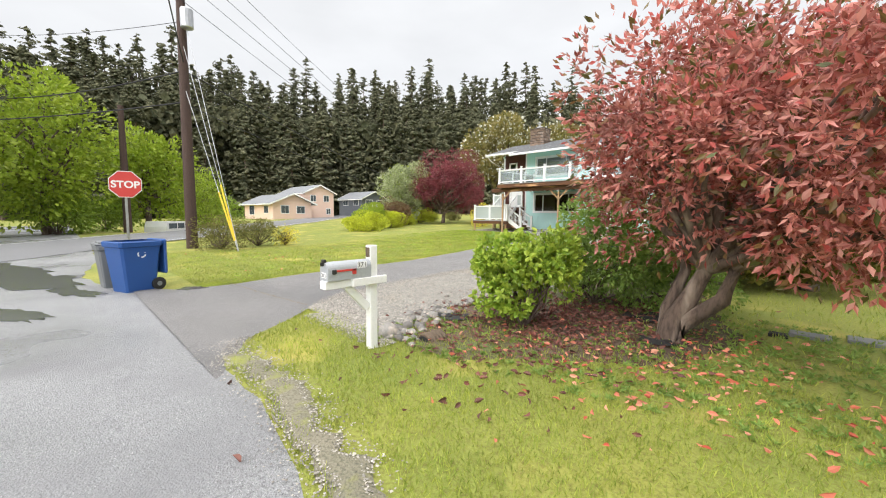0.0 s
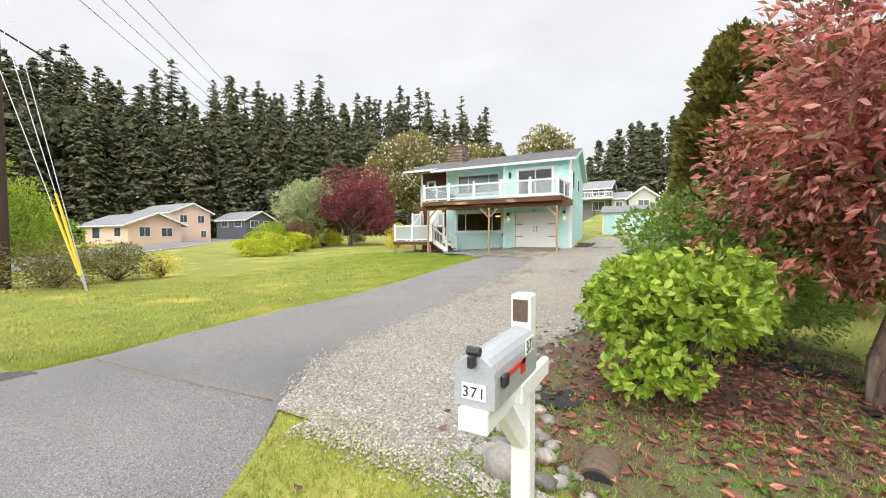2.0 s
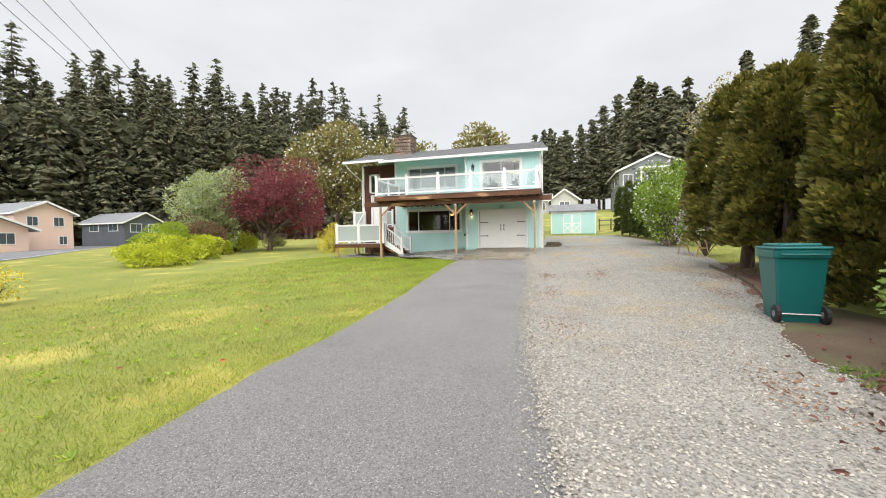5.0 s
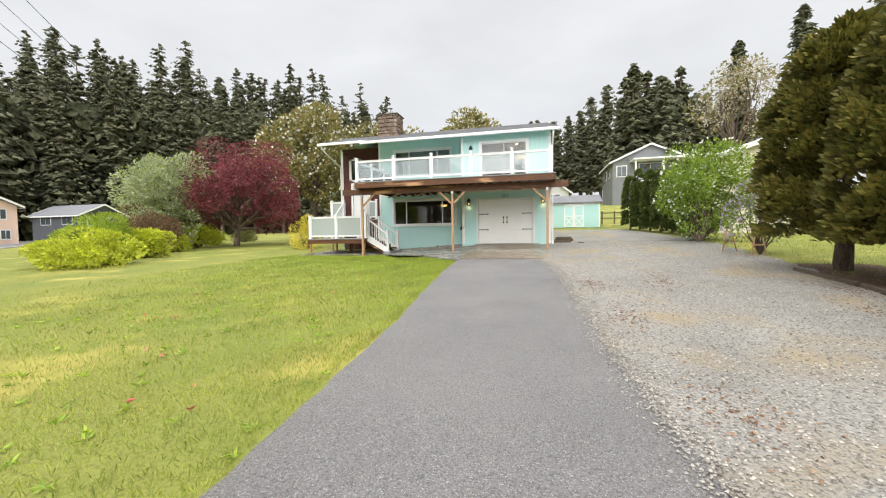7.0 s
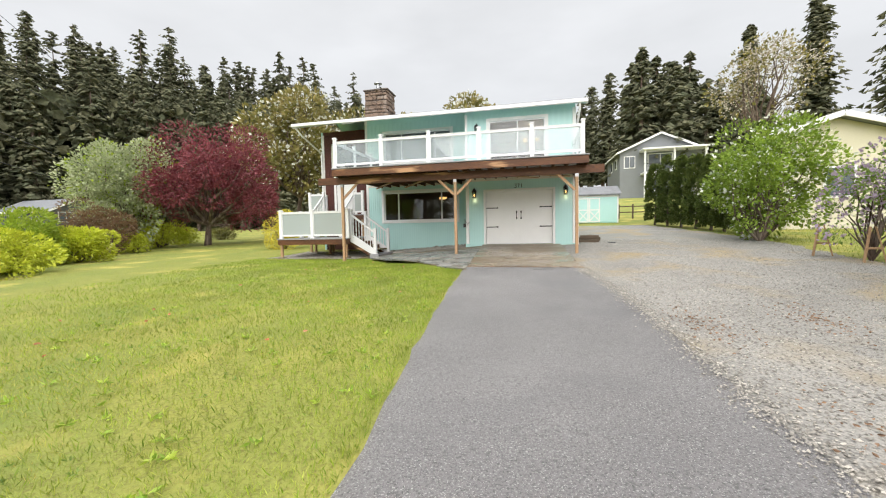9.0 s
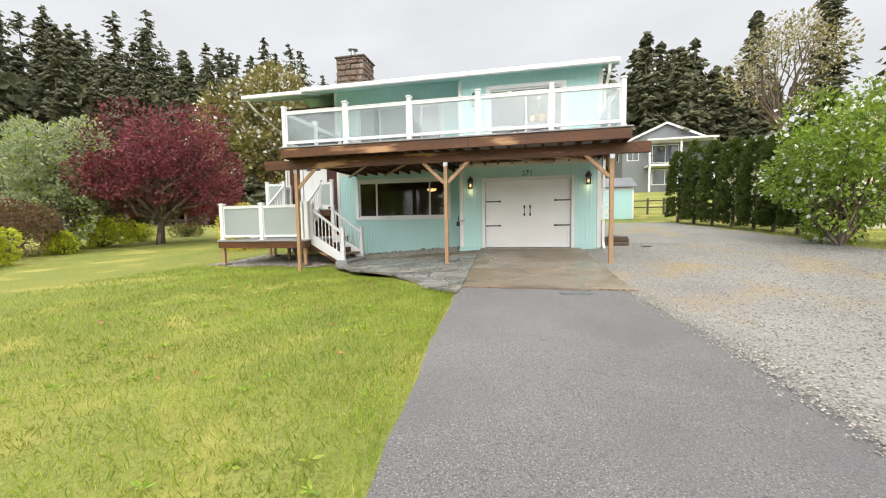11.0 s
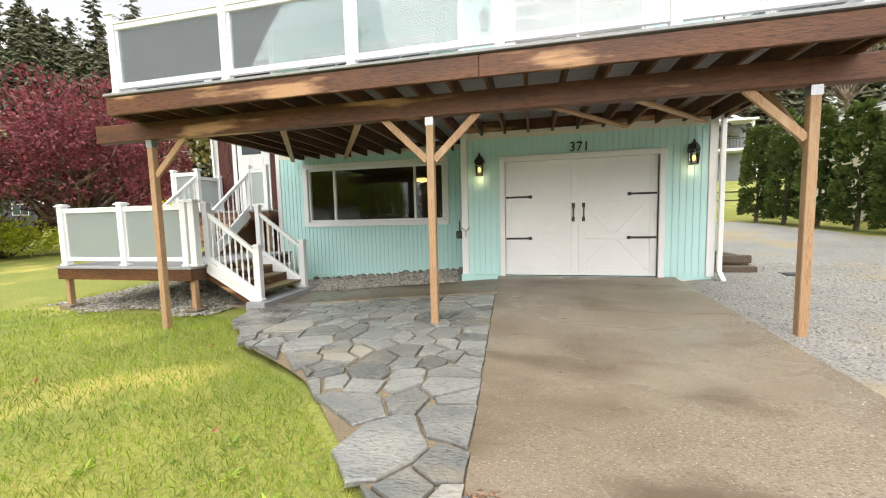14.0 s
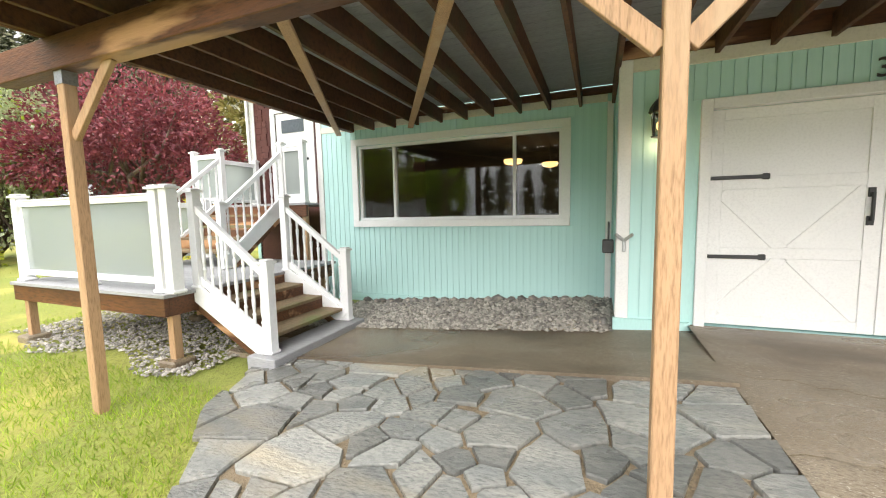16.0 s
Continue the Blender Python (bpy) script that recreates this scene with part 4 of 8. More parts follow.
zs3 = [Z0 + (Z1 - Z0) * k / 3 for k in range(4)]
for hx0, hx1 in ((X0, mid - 0.006), (mid + 0.006, X1)):
    batten(hx0, hx0 + 0.11, Z0, Z1)
    batten(hx1 - 0.11, hx1, Z0, Z1)
    batten(hx0 + 0.11, hx1 - 0.11, Z1 - 0.10, Z1)
    batten(hx0 + 0.11, hx1 - 0.11, Z0, Z0 + 0.10)
    batten(hx0 + 0.11, hx1 - 0.11, zs3[2] - 0.06, zs3[2] + 0.05)
    ca, cb, cz0, cz1 = hx0 + 0.11, hx1 - 0.11, Z0 + 0.10, zs3[2] - 0.06
    zm = (cz0 + cz1) / 2
    batten(ca, cb, zm - 0.05, zm + 0.05)
    for s0, s1 in ((ca, cb), (cb, ca)):
        part("crossbuck", beam((s0, GDY - 0.003, cz0 + 0.03), (s1, GDY - 0.003, cz1 - 0.03), 0.10, 0.012, bevel=0.002, up=(0, 1, 0)), M_WHITE, gd)
for z in (1.51, 2.25):
    for xa, xb in ((X0 + 0.01, X0 + 0.42), (X1 - 0.01, X1 - 0.42)):
        own = beam((xa, GDY - 0.022, z), (xb, GDY - 0.022, z), 0.035, 0.012, up=(0, 1, 0))
        s = 1 if xb > xa else -1
        beam((xb - 0.01 * s, GDY - 0.022, z), (xb + 0.05 * s, GDY - 0.022, z), 0.055, 0.012, own, 0.008, up=(0, 1, 0))
        part("strap_hinge", own, M_BLACK, gd, "black iron strap hinge")
for x in (mid - 0.085, mid + 0.085):
    own = beam((x, GDY - 0.05, 1.84), (x, GDY - 0.05, 2.08), 0.022, 0.022)
    beam((x, GDY - 0.02, 1.80), (x, GDY - 0.02, 1.88), 0.05, 0.015, own)
    beam((x, GDY - 0.02, 2.04), (x, GDY - 0.02, 2.12), 0.05, 0.015, own)
    beam((x, GDY - 0.05, 1.85), (x, GDY - 0.015, 1.85), 0.02, 0.02, own)
    beam((x, GDY - 0.05, 2.07), (x, GDY - 0.015, 2.07), 0.02, 0.02, own)
    part("handle", own, M_BLACK, gd, "black iron pull handle")
for a, b, c in ((GARAGE[0] - 0.09, GARAGE[0], 0.83), (GARAGE[1], GARAGE[1] + 0.09, 0.83), (GARAGE[0] + 0.001, GARAGE[1] - 0.001, GARAGE[3])):
    part("garage_door_casing", box(a, b, GY - 0.045, GY + 0.06, c, GARAGE[3] + 0.09, bevel=0.003), M_WHITE, house)


# ---- the timber deck over the garage ----
DX0, DX1, DY0 = -14.9, -6.55, 21.48
deck = thing("deck", (-10.7, 21.96, 0.5), "raised timber deck with stained beams and joists", "deck")
POSTS = ((-14.78, 0.38), (-10.68, 0.47), (-6.85, 0.66))
for x, zb in POSTS:
    p = part("post", box(x - 0.045, x + 0.045, 21.92, 22.01, zb - 0.05, 3.12, bevel=0.006), M_POST, deck)
    own = box(x - 0.051, x + 0.051, 21.914, 22.016, 3.02, 3.12)
    part("bracket", own, M_STEEL, p)
    for s in (-1, 1):
        if (x < -14 and s < 0) or (x > -7 and s > 0):
            continue
        part("brace", beam((x + 0.045 * s, 21.965, 2.62), (x + 0.58 * s, 21.965, 3.14), 0.085, 0.04, up=(0, 1, 0)), M_POST, deck)
    part("brace", beam((x, 22.01, 2.55), (x, 22.84, 3.38), 0.04, 0.085), M_POST, deck) if x > -7.5 else None
part("beam", box(-15.68, -6.06, 21.89, 22.03, 3.12, 3.36, bevel=0.006), M_WOOD, deck)
x = DX0 + 0.05
while x < DX1 - 0.03:
    yb = GY - 0.04 if x > GX0 - 0.05 else WY - 0.04
    part("joist", box(x, x + 0.04, DY0 + 0.05, yb, 3.362, 3.56, bevel=0.003), M_JOIST, deck)
    x += 0.405
for a, b in ((DX0, -10.03), (-10.03 + 0.003, DX1)):
    part("rim_board", box(a, b, DY0, DY0 + 0.045, 3.36, 3.58, bevel=0.006), M_WOOD, deck)
part("rim_board", box(DX0, DX0 + 0.045, DY0 + 0.045, WY - 0.04, 3.36, 3.575, bevel=0.006), M_WOOD, deck)
part("rim_board", box(DX1 - 0.045, DX1, DY0 + 0.045, GY - 0.04, 3.36, 3.575, bevel=0.006), M_WOOD, deck)
part("ledger", box(GX0, GX1 - 0.1, GY - 0.04, GY - 0.004, 3.424, 3.60), M_WOOD, deck)
part("ledger", box(WX0 + 0.7, GX0 - 0.03, WY - 0.04, WY - 0.004, 3.505, 3.60), M_WOOD, deck)
# angled struts under the joists
for x0, x1, y1 in ((-12.73, -15.08, 25.8), (-11.6, -13.72, 25.8), (-9.44, -8.0, 24.4), (-8.54, -6.87, 24.4)):
    part("strut", beam((x0, 22.04, 3.20), (x1, y1, 3.335), 0.085, 0.035), M_POST, deck)
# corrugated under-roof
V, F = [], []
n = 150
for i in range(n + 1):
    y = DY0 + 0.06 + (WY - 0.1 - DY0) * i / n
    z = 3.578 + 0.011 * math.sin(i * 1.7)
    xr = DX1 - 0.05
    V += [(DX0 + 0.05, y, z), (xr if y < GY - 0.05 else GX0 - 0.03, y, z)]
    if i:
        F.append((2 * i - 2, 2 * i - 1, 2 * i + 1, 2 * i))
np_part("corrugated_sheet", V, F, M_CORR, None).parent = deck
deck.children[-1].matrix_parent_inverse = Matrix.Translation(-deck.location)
y = DY0 - 0.02
while y < WY - 0.15:
    xr = DX1 + 0.02 if y + 0.135 < GY - 0.04 else GX0 - 0.04
    part("deck_board", box(DX0 - 0.02, xr, y, y + 0.135, 3.60, DECK, bevel=0.003), M_GREYDECK, deck)
    y += 0.141


part("deck_board", box(GX0 - 0.04, DX1 + 0.02, GY - 0.19, GY - 0.006, 3.597, DECK - 0.003), M_GREYDECK, deck)


# ---- white vinyl rails ----
def rail_post(x, y, z0, h, parent, w=0.1, cap=True):
    p = part("post", box(x - w / 2, x + w / 2, y - w / 2, y + w / 2, z0, z0 + h - 0.045, bevel=0.005), M_VINYL, parent)
    if cap:
        own = box(x - w * 0.68, x + w * 0.68, y - w * 0.68, y + w * 0.68, z0 + h - 0.045, z0 + h - 0.02)
        box(x - w * 0.55, x + w * 0.55, y - w * 0.55, y + w * 0.55, z0 + h - 0.02, z0 + h, own, 0.012)
        part("cap", own, M_VINYL, p)
    own = box(x - w * 0.66, x + w * 0.66, y - w * 0.66, y + w * 0.66, z0, z0 + 0.04, bevel=0.012)
    part("skirt", own, M_VINYL, p)
    return p


def glass_bay(a, b, z, parent, top=0.86, pane=M_PANEL, bottom=0.12):
    """Rails and one pane between two posts."""
    a, b = Vector((*a, z)), Vector((*b, z))
    d = (b - a).normalized()
    a2, b2 = a + d * 0.05, b - d * 0.05
    up = Vector((0, 0, 1))
    own = beam(a2 + up * top, b2 + up * top, 0.06, 0.075)
    beam(a2 + up * (top + 0.04), b2 + up * (top + 0.04), 0.085, 0.02, own)
    part("top_rail", own, M_VINYL, parent)
    part("bottom_rail", beam(a2 + up * bottom, b2 + up * bottom, 0.05, 0.07), M_VINYL, parent)
    g0, g1 = a2 + d * 0.03, b2 - d * 0.03
    p = part("pane", beam(g0 + up * (bottom + top) / 2, g1 + up * (bottom + top) / 2, 0.008, top - bottom - 0.06, bevel=0), pane, parent)
    p.visible_shadow = False
    for e2 in (a2 + d * 0.015, b2 - d * 0.015):
        part("stile", beam(e2 + up * (bottom + 0.03), e2 + up * (top - 0.03), 0.03, 0.03, up=(1, 0, 0)), M_VINYL, parent)


rail = thing("deck_railing", (-10.7, 21.6, DECK), "white vinyl deck railing with hazy glass panels", "railing")
RX = (-14.82, -13.12, -11.47, -9.82, -8.19, -6.71)
for x in RX:
    rail_post(x, 21.6, DECK, 1.05, rail)
for a, b in zip(RX, RX[1:]):
    glass_bay((a, 21.6), (b, 21.6), DECK, rail)
for x, yy in ((-14.82, (21.6, 23.1, 24.6, 25.8)), (-6.71, (21.6, 23.0, 24.40))):
    for y in yy[1:]:
        rail_post(x, y, DECK, 1.05, rail)
    for a, b in zip(yy, yy[1:]):
        glass_bay((x, a), (x, b), DECK, rail)


# ---- entry deck and stairs ----
LD = 1.20
ldeck = thing("entry_deck", (-16.5, 23.8, 0.4), "low timber entry deck with grey boards on short posts", "deck")
part("rim_board", box(-18.05, -15.08, 22.72, 22.77, 0.96, LD - 0.04, bevel=0.005), M_WOOD, ldeck)
part("rim_board", box(-18.05, -18.0, 22.77, 25.5, 0.96, LD - 0.04, bevel=0.005), M_WOOD, ldeck)
part("rim_board", box(-15.13, -15.08, 22.77, 25.5, 0.96, LD - 0.04, bevel=0.005), M_WOOD, ldeck)
y = 22.70
while y < 25.5:
    part("deck_board", box(-18.08, -15.05, y, y + 0.135, LD - 0.04, LD, bevel=0.003), M_GREYDECK, ldeck)
    y += 0.141
for x, y in ((-17.95, 22.83), (-15.15, 22.85), (-17.95, 25.3), (-15.15, 25.3), (-16.6, 24.2), (-17.0, 25.2)):
    part("post", box(x - 0.045, x + 0.045, y - 0.045, y + 0.045, gz(x, y) - 0.02, 0.96, bevel=0.005), M_POST, ldeck)
    part("pier_block", box(x - 0.13, x + 0.13, y - 0.13, y + 0.13, gz(x, y) - 0.1, gz(x, y) + 0.09, bevel=0.02), M_CONC, ldeck)
# upper landing
part("landing_rim", box(-18.5, -15.62, 25.52, 25.57, 1.96, 2.16, bevel=0.005), M_WOOD, ldeck)
y = 25.5
while y < 27.0:
    part("deck_board", box(-18.52, -15.62, y, y + 0.135, 2.16, 2.2, bevel=0.003), M_GREYDECK, ldeck)
    y += 0.141
for x in (-18.4, -15.75):
    part("post", box(x - 0.045, x + 0.045, 25.6, 25.69, gz(x, 25.6) - 0.02, 2.16, bevel=0.005), M_POST, ldeck)


def flight(name, a, b, width_dir, width, steps, label):
    """Stairs from top edge a down to b; treads, risers and two stringers."""
    th = thing(name, (b[0], b[1], b[2]), label, "stairs")
    a, b, wd = Vector(a), Vector(b), Vector(width_dir)
    run = Vector(((b - a).x, (b - a).y, 0))
    rise = (a.z - b.z) / steps
    d = run.normalized()
    tr = run.length / (steps - 1) if steps > 1 else run.length
    for i in range(1, steps):
        p = a + d * tr * (i - 1)
        z = a.z - rise * i
        c = p + d * (tr / 2) + wd * width / 2
        if abs(d.x) > 0.5:
            bb = (c.x - tr / 2 - 0.015, c.x + tr / 2 + 0.015, c.y - width / 2, c.y + width / 2)
            rb = (p.x - 0.012, p.x + 0.012, c.y - width / 2, c.y + width / 2)
        else:
            bb = (c.x - width / 2, c.x + width / 2, c.y - tr / 2 - 0.015, c.y + tr / 2 + 0.015)
            rb = (c.x - width / 2, c.x + width / 2, p.y - 0.012, p.y + 0.012)
        part("tread", box(*bb, z - 0.04, z, bevel=0.006), M_TREAD, th)
        part("riser", box(*rb, z, z + rise - 0.04), M_WOOD, th)
    for k in (0, 1):
        o = wd * (width * k + (0.02 if k else -0.02))
        part("stringer", beam(a + o - Vector((0, 0, 0.14)), b + o - Vector((0, 0, 0.06)) , 0.04, 0.24), M_WOOD, th)
    return th


def sloped_rail(parent, a, b, ha=1.0, hb=0.92, balusters=9):
    """A sloped rail with turned balusters from a to b (feet of its posts)."""
    a, b = Vector(a), Vector(b)
    up = Vector((0, 0, 1))
    part("top_rail", beam(a + up * (ha - 0.12), b + up * (hb - 0.12), 0.06, 0.07), M_VINYL, parent)
    part("bottom_rail", beam(a + up * 0.12, b + up * 0.12, 0.05, 0.075), M_VINYL, parent)
    for i in range(balusters):
        t = (i + 0.8) / (balusters + 0.6)
        p = a + (b - a) * t
        lo, hi = p.z + 0.14, p.z + (ha + (hb - ha) * t) - 0.14
        h = hi - lo
        prof = [(0.016, 0), (0.016, h * 0.16), (0.022, h * 0.18), (0.011, h * 0.22), (0.020, h * 0.36), (0.013, h * 0.62), (0.022, h * 0.80), (0.011, h * 0.82), (0.016, h * 0.85), (0.016, h)]
        part("baluster", lathe(prof, (p.x, p.y, lo), 8), M_VINYL, parent)


st1 = flight("entry_stairs", (-15.08, 23.13, LD), (-14.12, 23.13, 0.58), (0, 1, 0), 1.26, 4, "short worn timber stairs with white turned-baluster rails")
part("plinth", box(-14.25, -13.88, 22.95, 24.55, 0.38, 0.57, bevel=0.01), M_GREYDECK, st1)
for y in (23.10, 24.42):
    rail_post(-14.06, y, 0.57, 0.98, st1)
    sloped_rail(st1, (-15.05, y, LD), (-14.06, y, 0.57), 1.02, 0.92, 8)
    part("skirt_board", beam((-15.1, y - 0.04, LD - 0.02), (-14.08, y - 0.04, 0.60), 0.03, 0.2), M_VINYL, st1)
st2 = flight("entry_stairs", (-17.58, 25.5, 2.2), (-17.58, 24.35, 1.28), (1, 0, 0), 1.4, 5, "timber stairs up to the front door landing")
for x in (-17.63, -16.15):
    rail_post(x, 24.3, LD, 1.02, st2)
    sloped_rail(st2, (x, 25.56, 2.2), (x, 24.3, LD), 1.0, 1.0, 8)
    part("skirt_board", beam((x, 25.5, 2.12), (x, 24.3, 1.24), 0.03, 0.2), M_VINYL, st2)
er = thing("entry_railing", (-16.5, 22.83, LD), "white vinyl entry railing with frosted glass panels", "railing")
for x in (-17.95, -16.56, -15.22, -15.05):
    rail_post(x, 22.83, LD, 1.13, er, 0.12)
rail_post(-15.05, 24.42, LD, 1.08, er)
rail_post(-15.05, 23.10, LD, 1.1, er)
glass_bay((-17.95, 22.83), (-16.56, 22.83), LD, er, 1.0, M_FROST)
glass_bay((-16.56, 22.83), (-15.22, 22.83), LD, er, 1.0, M_FROST)
for y0, y1 in ((22.83, 24.2), (24.2, 25.45)):
    rail_post(-17.95, y1, LD, 1.13, er, 0.12)
    glass_bay((-17.95, y0), (-17.95, y1), LD, er, 1.0, M_FROST)
for x in (-18.35, -17.63, -16.15, -15.68):
    rail_post(x, 25.57, 2.2, 1.07, er)
glass_bay((-18.35, 25.57), (-17.63, 25.57), 2.2, er, 0.93, M_FROST)
glass_bay((-16.15, 25.57), (-15.68, 25.57), 2.2, er, 0.93, M_FROST)
rail_post(-18.35, 27.05, 2.2, 1.07, er)
glass_bay((-18.35, 25.57), (-18.35, 27.05), 2.2, er, 0.93, M_FROST)


# ---- lamps, number, small fixtures on the house ----
def lantern(x, y, z, label, lit=True):
    th = thing("wall_lantern", (x, y, z), label, "wall lamp", "wall lanterns")
    part("back_plate", box(x - 0.05, x + 0.05, y - 0.02, y, z + 0.02, z + 0.16, bevel=0.008), M_BLACK, th)
    part("arm", beam((x, y - 0.02, z + 0.12), (x, y - 0.11, z + 0.12), 0.025, 0.025), M_BLACK, th)
    part("roof", lathe([(0.10, 0), (0.085, 0.05), (0.05, 0.10), (0.02, 0.13), (0.012, 0.17)], (x, y - 0.11, z + 0.05), 8), M_BLACK, th)
    own = lathe([(0.07, 0), (0.075, 0.012)], (x, y - 0.11, z - 0.18), 8)
    for i in range(4):
        a = math.pi / 4 + i * math.pi / 2
        beam((x + 0.068 * math.cos(a), y - 0.11 + 0.068 * math.sin(a), z - 0.17), (x + 0.085 * math.cos(a), y - 0.11 + 0.085 * math.sin(a), z + 0.05), 0.012, 0.012, own, 0)
    part("cage", own, M_BLACK, th)
    g = part("glass", lathe([(0.06, 0), (0.078, 0.2)], (x, y - 0.11, z - 0.16), 8), M_GLASS, th)
    g.visible_shadow = False
    if lit:
        part("bulb", lathe([(0.012, 0), (0.03, 0.03), (0.028, 0.06), (0.012, 0.09)], (x, y - 0.11, z - 0.12), 8), M_LAMP, th)
    return th


lantern(-10.42, GY, 2.83, "lit black metal lantern beside the garage door")
lantern(-7.0, GY, 2.85, "lit black metal lantern beside the garage door")
lantern(-10.3, GY, 5.30, "unlit black metal lantern on the upper wall", False)
for x, z in ((-10.42, 2.58), (-7.0, 2.60)):
    d = bpy.data.lights.new("lantern_light", "POINT")
    d.energy = 0.6
    d.color = (1.0, 0.72, 0.38)
    d.shadow_soft_size = 0.03
    o = new("lantern_light", d)
    o.location = (x, GY - 0.11, z)
cu = bpy.data.curves.new("number", "FONT")
cu.body = "371"
cu.size = 0.22
cu.extrude = 0.006
cu.align_x = "CENTER"
num = new("house_number", cu)
num.matrix_world = pose(-8.72, GY - 0.035, 3.0, 90, 0, 0)
cu.materials.append(M_BLACK)
tagged(num, "black metal house number 371 above the garage door", "house number")
# pendant lamp in the lower room and downlights upstairs
pl_ = thing("pendant_lamp", (-12.6, 28.3, 2.9), "lit warm glass ceiling lamp in the lower room", "ceiling lamp")
part("shade", lathe([(0.05, 0.0), (0.17, 0.03), (0.20, 0.09), (0.19, 0.11)], (-12.6, 28.3, 2.93), 14), M_LAMP, pl_)
part("rod", lathe([(0.012, 0), (0.012, 0.42)], (-12.6, 28.3, 3.03), 6), M_BLACK, pl_)
d = bpy.data.lights.new("room_light", "POINT")
d.energy = 9
d.color = (1.0, 0.75, 0.45)
d.shadow_soft_size = 0.15
new("room_light", d).location = (-12.6, 28.3, 2.75)
for x, y in ((-9.3, 26.0), (-8.3, 27.0), (-13.2, 27.4)):
    th = thing("downlight", (x, y, 5.98), "small lit round ceiling downlight", "ceiling light", "downlights")
    part("lens", lathe([(0.07, 0), (0.07, 0.015)], (x, y, 5.975), 12), M_DOWN, th)
# spigot and old box by the corner board
sp = thing("hose_bib", (-10.85, 24.5, 1.6), "small iron hose hook and tap on the corner board", "tap")
own = box(-10.90, -10.79, 24.56, 24.68, 1.52, 1.66, bevel=0.01)
beam((-10.84, 24.62, 1.60), (-10.84, 24.62, 1.85), 0.02, 0.02, own)
part("bracket", own, M_BLACK, sp)
own = beam((-10.70, 24.46, 1.66), (-10.78, 24.42, 1.73), 0.02, 0.03)
beam((-10.70, 24.46, 1.66), (-10.62, 24.42, 1.73), 0.02, 0.03, own)
beam((-10.70, 24.44, 1.55), (-10.70, 24.44, 1.66), 0.03, 0.02, own)
part("tap", own, M_STEEL, sp)


# ---- siding boards on the two street-side walls ----
boards(GX0 + 0.10, GX1 - 0.10, GY, 0.86, 3.30, [(GARAGE[0] - 0.09, GARAGE[1] + 0.09, 0.8, GARAGE[3] + 0.09)], wall_g)
boards(GX0 + 0.08, GX1 - 0.10, GY, 3.66, 5.84, [(SLIDER[0] - 0.11, SLIDER[1] + 0.11, SLIDER[2] - 0.11, SLIDER[3] + 0.11)], wall_g, 0.203)
boards(WX0 + 0.09, GX0 - 0.10, WY, 0.60, 3.40, [(LOW_WIN[0] - 0.11, LOW_WIN[1] + 0.11, LOW_WIN[2] - 0.11, LOW_WIN[3] + 0.11)], wall_w)
boards(WX0 + 0.09, GX0 - 0.02, WY, 3.66, 6.2, [(UP_WIN[0] - 0.11, UP_WIN[1] + 0.11, UP_WIN[2] - 0.11, UP_WIN[3] + 0.11)], wall_w, 0.203)


# ---- flagstone patio ----
def patio_z(x, y):
    """The paved level by the walls, a little above the lawn and falling away from the apron."""
    top = float(np.interp(y, (19.3, 24.5), (0.475, 0.83)))
    a = float(np.interp(x, (-15.5, -14.4, -10.1), (0.43, 0.44, top)))
    return max(a, gz(x, y) + 0.015) if x < -13 or y < 20 else a


def apron_left(y):
    return float(np.interp(y, (19.3, 24.5), (-9.86, -10.12)))


ys = [18.85 + 0.2 * i for i in range(26)]
V, F = [], []
for y in ys:
    a, b = patio_left(y) + 0.09, apron_left(y) + 0.12
    for i in range(11):
        x = a + (b - a) * i / 10
        V.append((x, y, patio_z(min(x, apron_left(y)), y) - 0.014))
F = [(j * 11 + i, j * 11 + i + 1, (j + 1) * 11 + i + 1, (j + 1) * 11 + i) for j in range(len(ys) - 1) for i in range(10)]
patio = tagged(np_part("patio", V, F, M_JOINT), "irregular grey flagstone patio with sandy joints", "pavement", kind="structure")


def clip_poly(poly, p, n):
    out = []
    for i in range(len(poly)):
        a, b = poly[i], poly[(i + 1) % len(poly)]
        da, db = (a[0] - p[0]) * n[0] + (a[1] - p[1]) * n[1], (b[0] - p[0]) * n[0] + (b[1] - p[1]) * n[1]
        if da <= 0:
            out.append(a)
        if da * db < 0:
            t = da / (da - db)
            out.append((a[0] + (b[0] - a[0]) * t, a[1] + (b[1] - a[1]) * t))
    return out


